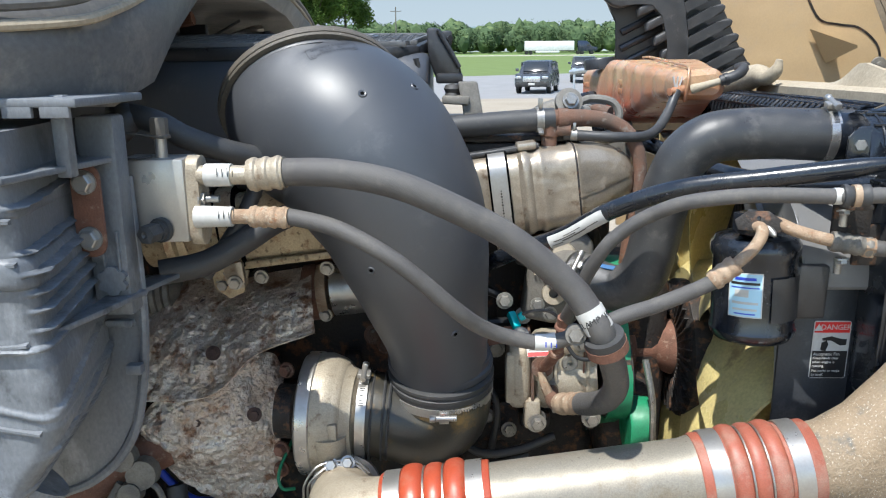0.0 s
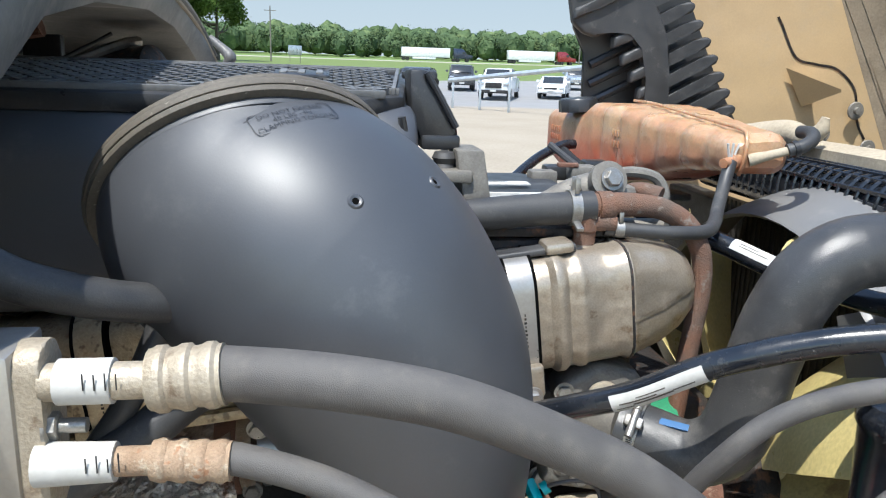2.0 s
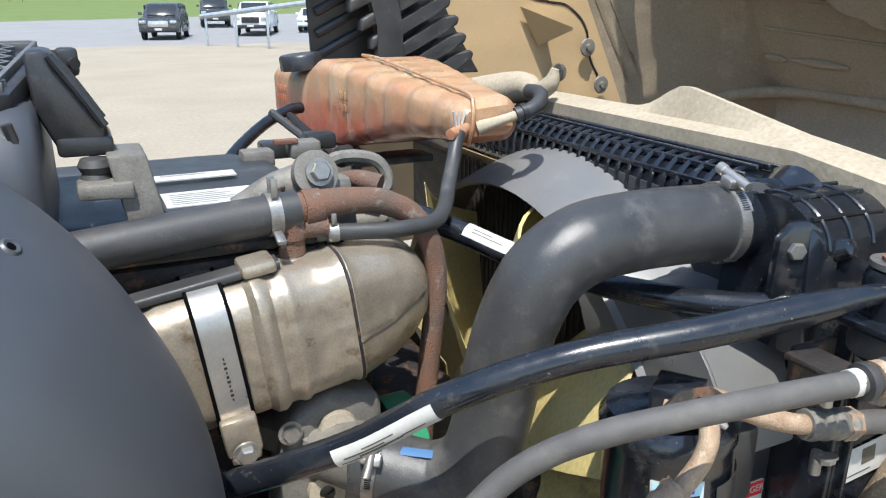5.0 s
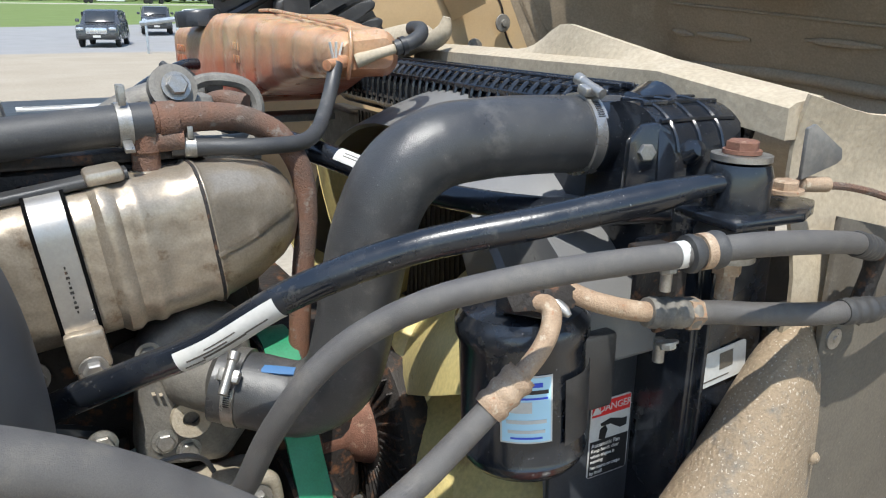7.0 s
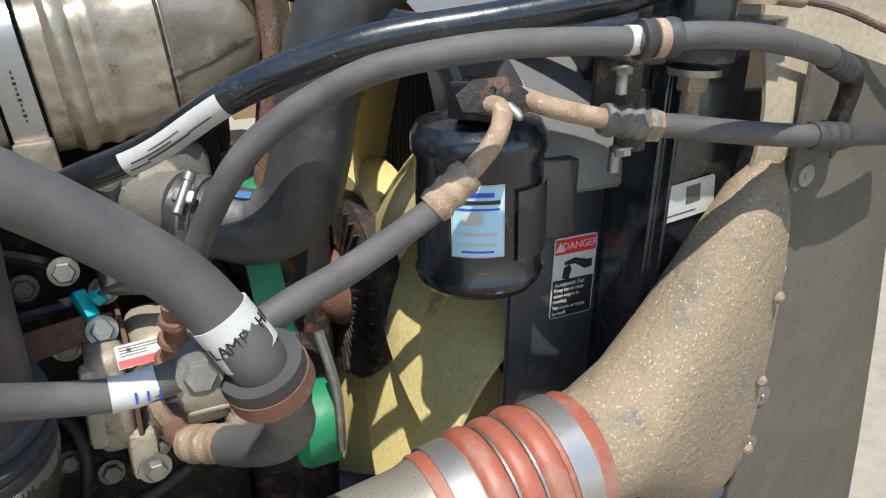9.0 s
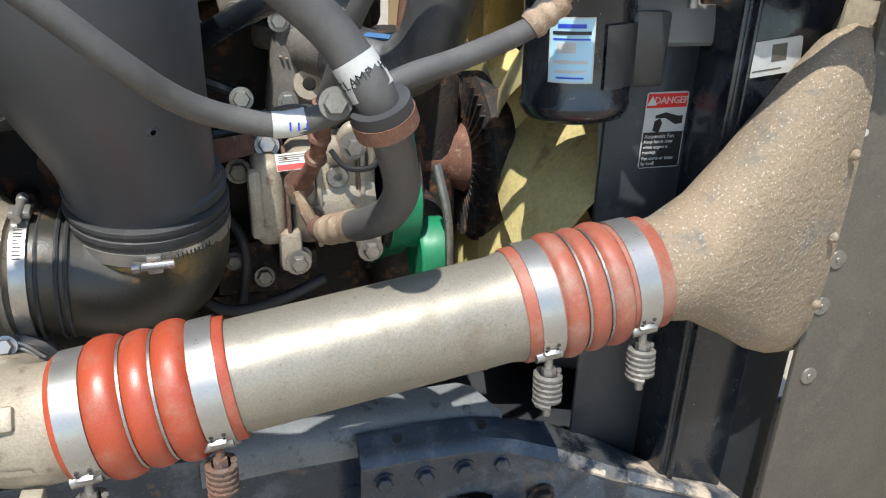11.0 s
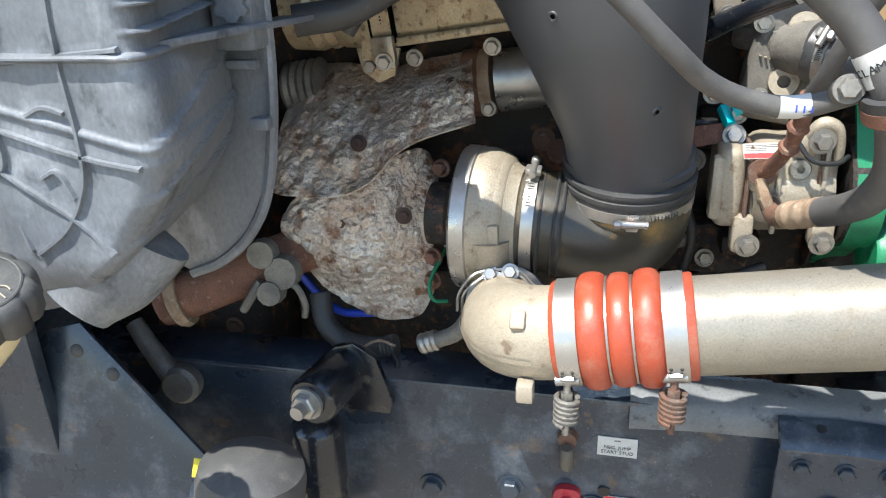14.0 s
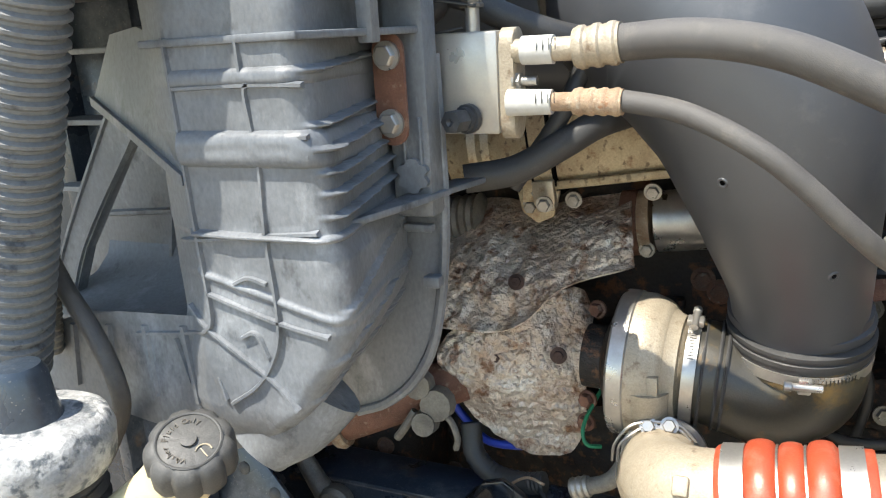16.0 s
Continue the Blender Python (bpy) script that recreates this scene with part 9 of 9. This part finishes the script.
P_DARK = mat("dark_grey_car_paint", (0.075, 0.078, 0.085), None, 0.25, 0.4, scale=2, bump=0, coat=0.5)
P_WHITE = mat("white_car_paint", (0.7, 0.7, 0.7), None, 0.3, scale=2, bump=0, coat=0.4)
P_BLUE = mat("dark_blue_car_paint", (0.02, 0.03, 0.06), None, 0.25, 0.3, scale=2, bump=0, coat=0.5)
P_RED = mat("dark_red_car_paint", (0.25, 0.02, 0.025), None, 0.25, 0.3, scale=2, bump=0, coat=0.5)
P_SILVER = mat("silver_blue_car_paint", (0.32, 0.36, 0.4), None, 0.3, 0.5, scale=2, bump=0, coat=0.4)
car("dark grey full-size sport utility vehicle on the lot", P_DARK, place(4.8, 46.0), -14, "suv", "parked suv")
car("black pickup truck parked on the asphalt", P_DARK, place(9.6, 59.0), -8, "pickup", "parked pickup")
car("white pickup truck parked beside the rail", P_WHITE, place(10.4, 48.5), -20, "pickup", "parked pickup")
car("white sedan parked in the row", P_WHITE, place(14.6, 50.5), -22, "sedan", "parked car")
car("dark blue sedan parked in the row", P_BLUE, place(19.2, 54.0), -25, "sedan", "parked car")
car("silver sport utility vehicle parked further back", P_SILVER, place(20.4, 64.0), -15, "suv", "parked suv")
car("dark red car parked further back", P_RED, place(25.5, 72.0), -15, "suv", "parked suv")


def guard_rail():
    g = thing("guard_rail", (10.5, 36.0, 0.0), "pale galvanised guard rail beam on posts", "guard rail")
    m = mat("galvanised_steel", (0.42, 0.46, 0.5), None, 0.45, 0.4, scale=3, bump=0.05)
    a, b = Vector((5.4, 37.0, 1.29)), Vector((10.0, 30.5, 2.06))
    part("beam", tube([a, b], 0.11, 8), m, g)
    for k in range(3):
        p = a.lerp(b, (k + 0.15) / 4.4)
        part("post", box((0.1, 0.1, p.z), (p.x, p.y, p.z / 2), 0.02), m, g)


guard_rail()


def trailer(label, x, y, cab, turn=0):
    t = thing("semi_trailer", (0, 0, 0), label, "semi truck")
    part("box_body", box((14.6, 2.6, 2.7), (0, 0, 2.5), 0.05), P_WHITE, t)
    part("chassis", box((15.0, 1.0, 0.25), (0, 0, 1.05), 0.03), M_TYRE, t)
    part("skirt", box((7.0, 2.5, 0.6), (-0.5, 0, 0.8), 0.03), P_WHITE, t)
    for k, xx in enumerate((-6.6, -5.4, 8.6, 9.8, 12.6)):
        for s in (-1, 1):
            part("wheel", lathe([(0.05, -0.2), (0.5, -0.2), (0.52, 0), (0.5, 0.2), (0.05, 0.2)], axis((xx, s * 1.05, 0.52), (0, 1, 0)), 16), M_TYRE, t)
    if cab:
        part("cab", prism([(8.4, 0.9), (14.2, 0.9), (14.2, 2.0), (12.4, 2.2), (11.8, 3.2), (10.8, 3.9), (8.4, 3.9)], 2.4, Matrix.Translation((0, 1.2, 0)) @ Matrix.Rotation(radians(90), 4, "X"), 0.1), cab, t)
        part("cab_window", box((0.9, 2.46, 0.7), (11.5, 0, 2.7), 0.03), M_GLASS, t)
    t.matrix_world = Matrix.Translation((x, y, ground_z(x, y))) @ Matrix.Rotation(radians(turn), 4, "Z")


trailer("white semi trailer with a blue tractor on the far road", 27.0, 231.0, P_BLUE, 0)
trailer("white semi trailer with a red tractor on the far road", 60.0, 233.0, P_RED, 0)


def pole(x, y, h):
    p = thing("utility_pole", (x, y, ground_z(x, y)), "grey wooden utility pole by the far road", "utility pole")
    z = ground_z(x, y)
    part("shaft", tube([(x, y, z - 0.3), (x, y, z + h)], [0.16, 0.11], 10), "casting", p)
    part("crossarm", box((2.2, 0.12, 0.12), (x, y, z + h - 0.8), 0.01), "casting", p)


for x, y, h in ((-12, 150, 10), (-52, 120, 9), (60, 185, 9), (105, 200, 9)):
    pole(x, y, h)
sg = thing("road_sign", (-7, 140, ground_z(-7, 140)), "small pale road sign on posts", "sign")
part("board", box((2.4, 0.08, 1.6), (-7, 140, ground_z(-7, 140) + 2.2), 0.02), P_SILVER, sg)
for s in (-0.9, 0.9):
    part("post", box((0.1, 0.1, 2.2), (-7 + s, 140, ground_z(-7, 140) + 1.1), 0.01), "casting", sg)

M_LEAF = mat("summer_foliage", (0.1, 0.155, 0.036), (0.065, 0.11, 0.025), 0.9, scale=0.25, fine=4, bump=0.2, c=(0.1, 0.15, 0.04), spots=0.25, spec=0.1)
# distance haze is mixed into these leaf greens
M_LEAF_FAR = mat("haze_tinted_foliage", (0.08, 0.118, 0.052), (0.055, 0.086, 0.042), 0.9, scale=0.09, fine=2, bump=0.2, c=(0.115, 0.152, 0.066), spots=0.3, spec=0.1)
M_BARK = mat("bark", (0.1, 0.08, 0.06), (0.06, 0.05, 0.04), 0.9, scale=3, fine=30, bump=0.5)


def leaf_quads(V, F, centre, radii, count, size, rnd):
    """Small leaf clumps, each a bent pair of triangles, filling a lumpy ellipsoid more densely at its skin."""
    for _ in range(count):
        d = Vector((rnd.gauss(0, 1), rnd.gauss(0, 1), rnd.gauss(0, 1))).normalized()
        k = rnd.random() ** 0.45
        k *= 0.82 + 0.34 * noise.noise(d * 2.3 + Vector(centre) * 0.13)
        p = Vector((centre[0] + d.x * radii[0] * k, centre[1] + d.y * radii[1] * k, centre[2] + d.z * radii[2] * k))
        a = Vector((rnd.uniform(-1, 1), rnd.uniform(-1, 1), rnd.uniform(-0.6, 0.6))).normalized() * size * rnd.uniform(0.6, 1.3)
        b = a.cross(Vector((rnd.uniform(-1, 1), rnd.uniform(-1, 1), rnd.uniform(-1, 1)))).normalized() * size * rnd.uniform(0.5, 1.0)
        i = len(V)
        V += [p - a, p - b * 0.9 + Vector((0, 0, size * 0.15)), p + a, p + b]
        F += [(i, i + 1, i + 2), (i, i + 2, i + 3)]


def leaf_mesh(name, V, F, material):
    me = bpy.data.meshes.new(name)
    me.from_pydata([tuple(v) for v in V], [], F)
    me.materials.append(material)
    return me


def tree_kind(seed, h, spread):
    rnd = random.Random(seed)
    t = thing("tree", (0, 0, 0), "leafy green broadleaf tree at the edge of the lawn", "tree", "trees by the lawn")
    limbs = [tube([(0, 0, -0.5), (0.1, 0.05, h * 0.2), (0.0, 0.1, h * 0.45), (0.15, 0.0, h * 0.75)], [h * 0.024, h * 0.018, h * 0.012, h * 0.005], 10)]
    V, F = [], []
    for k in range(11):
        a = rnd.uniform(0, 6.28)
        z0 = h * rnd.uniform(0.22, 0.6)
        r = spread * rnd.uniform(0.45, 0.9)
        e = Vector((math.cos(a) * r, math.sin(a) * r, z0 + h * rnd.uniform(0.1, 0.28)))
        limbs.append(tube([(0.05, 0.05, z0), tuple(e * 0.5 + Vector((0, 0, z0 * 0.35))), tuple(e)], [h * 0.010, h * 0.006, h * 0.002], 6))
        leaf_quads(V, F, (e.x, e.y, e.z + h * 0.03), (spread * 0.42, spread * 0.42, h * 0.13), 1500, h * 0.0125, rnd)
    leaf_quads(V, F, (0, 0, h * 0.66), (spread * 0.75, spread * 0.75, h * 0.30), 4200, h * 0.014, rnd)
    leaf_quads(V, F, (0.1, 0, h * 0.86), (spread * 0.4, spread * 0.4, h * 0.15), 1500, h * 0.0125, rnd)
    part("trunk", join(*limbs), M_BARK, t)
    cr = new("crown", leaf_mesh("crown", V, F, M_LEAF))
    cr.parent = t
    return t


def trees():
    kinds = [tree_kind(3, 15, 5.6), tree_kind(8, 17, 6.4), tree_kind(21, 13, 5.0)]
    rnd = random.Random(2)
    spots = [(-24, 128), (-31, 122), (-38, 130), (-46, 124), (-54, 133), (-28, 140), (-63, 126), (-40, 146), (-72, 136), (-82, 128), (-20, 138), (-94, 133), (-52, 150)]
    for i, (x, y) in enumerate(spots):
        m = Matrix.Translation((x, y, ground_z(x, y))) @ Matrix.Rotation(rnd.uniform(0, 6.28), 4, "Z")
        if i < 3:
            kinds[i].matrix_world = m
        else:
            copy_thing(kinds[i % 3], m)
    ico = bmesh.new()
    bmesh.ops.create_icosphere(ico, subdivisions=2, radius=1)
    ico.verts.index_update()
    V, F = [], []
    for i in range(620):
        x = rnd.uniform(-170, 260)
        y = 262 + rnd.random() ** 1.5 * 75
        h = rnd.uniform(6.5, 11.0) + (y - 262) * 0.05
        z = ground_z(x, y)
        rx = h * rnd.uniform(0.36, 0.52)
        leaf_quads(V, F, (x, y, z + h * 0.62), (rx, rx, h * 0.36), 430, 0.36, rnd)
        for k in range(3):
            a = rnd.uniform(0, 6.28)
            leaf_quads(V, F, (x + math.cos(a) * rx * 0.7, y + math.sin(a) * rx * 0.7, z + h * rnd.uniform(0.3, 0.75)), (rx * 0.5, rx * 0.5, h * 0.2), 90, 0.36, rnd)
        i0 = len(V)
        for v in ico.verts:
            k = 1 + 0.35 * noise.noise(v.co * 1.7 + Vector((x, y, 0)))
            V.append(Vector((x + v.co.x * rx * 0.7 * k, y + v.co.y * rx * 0.7 * k, z + h * 0.5 + v.co.z * h * 0.42 * k)))
        F += [tuple(i0 + v.index for v in f.verts) for f in ico.faces]
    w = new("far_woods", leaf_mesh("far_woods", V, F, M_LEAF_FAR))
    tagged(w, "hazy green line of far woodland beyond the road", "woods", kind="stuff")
    # low hill behind the woods, its haze painted as a blue-green tone
    bm = bmesh.new()
    rows = []
    for j, (y, k) in enumerate(((420, 0.0), (520, 0.6), (700, 1.0), (1200, 0.7))):
        rows.append([bm.verts.new((x, y, 13 + k * (16 + 7 * math.sin(x * 0.006) + 4 * math.sin(x * 0.017 + 1)))) for x in range(-900, 1201, 50)])
    for a, b in zip(rows, rows[1:]):
        for i in range(len(a) - 1):
            bm.faces.new((a[i], a[i + 1], b[i + 1], b[i]))
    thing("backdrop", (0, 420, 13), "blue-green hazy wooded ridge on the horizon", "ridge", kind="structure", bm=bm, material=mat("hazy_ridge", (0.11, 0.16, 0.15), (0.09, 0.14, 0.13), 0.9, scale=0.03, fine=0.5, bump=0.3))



def sky_backdrop():
    """Plain hazy sky far behind the ridge."""
    m = bpy.data.materials.new("hazy_summer_sky")
    m.use_nodes = True
    n, l = m.node_tree.nodes, m.node_tree.links.new
    n.remove(n["Principled BSDF"])
    em = n.new("ShaderNodeEmission")
    geo = n.new("ShaderNodeNewGeometry")
    sep = n.new("ShaderNodeSeparateXYZ")
    l(geo.outputs["Position"], sep.inputs[0])
    mr = n.new("ShaderNodeMapRange")
    mr.inputs["From Min"].default_value, mr.inputs["From Max"].default_value = 30, 600
    l(sep.outputs[2], mr.inputs["Value"])
    mx = n.new("ShaderNodeMix")
    mx.data_type = "RGBA"
    mx.inputs[6].default_value, mx.inputs[7].default_value = (0.225, 0.262, 0.285, 1), (0.14, 0.195, 0.25, 1)
    l(mr.outputs[0], mx.inputs["Factor"])
    l(mx.outputs[2], em.inputs["Color"])
    l(em.outputs[0], n["Material Output"].inputs["Surface"])
    rings = []
    for k in range(25):
        a = radians(20 + 140 * k / 24)
        c, s = math.cos(a), math.sin(a)
        rings.append([Vector((2300 * c, 2300 * s, -50)), Vector((2300 * c, 2300 * s, 900)), Vector((2310 * c, 2310 * s, 900)), Vector((2310 * c, 2310 * s, -50))])
    thing("sky_backdrop", (0, 2300, 0), "plain pale blue hazy sky above the far ridge", "sky", kind="structure", bm=loft(rings), material=m)


trees()
sky_backdrop()
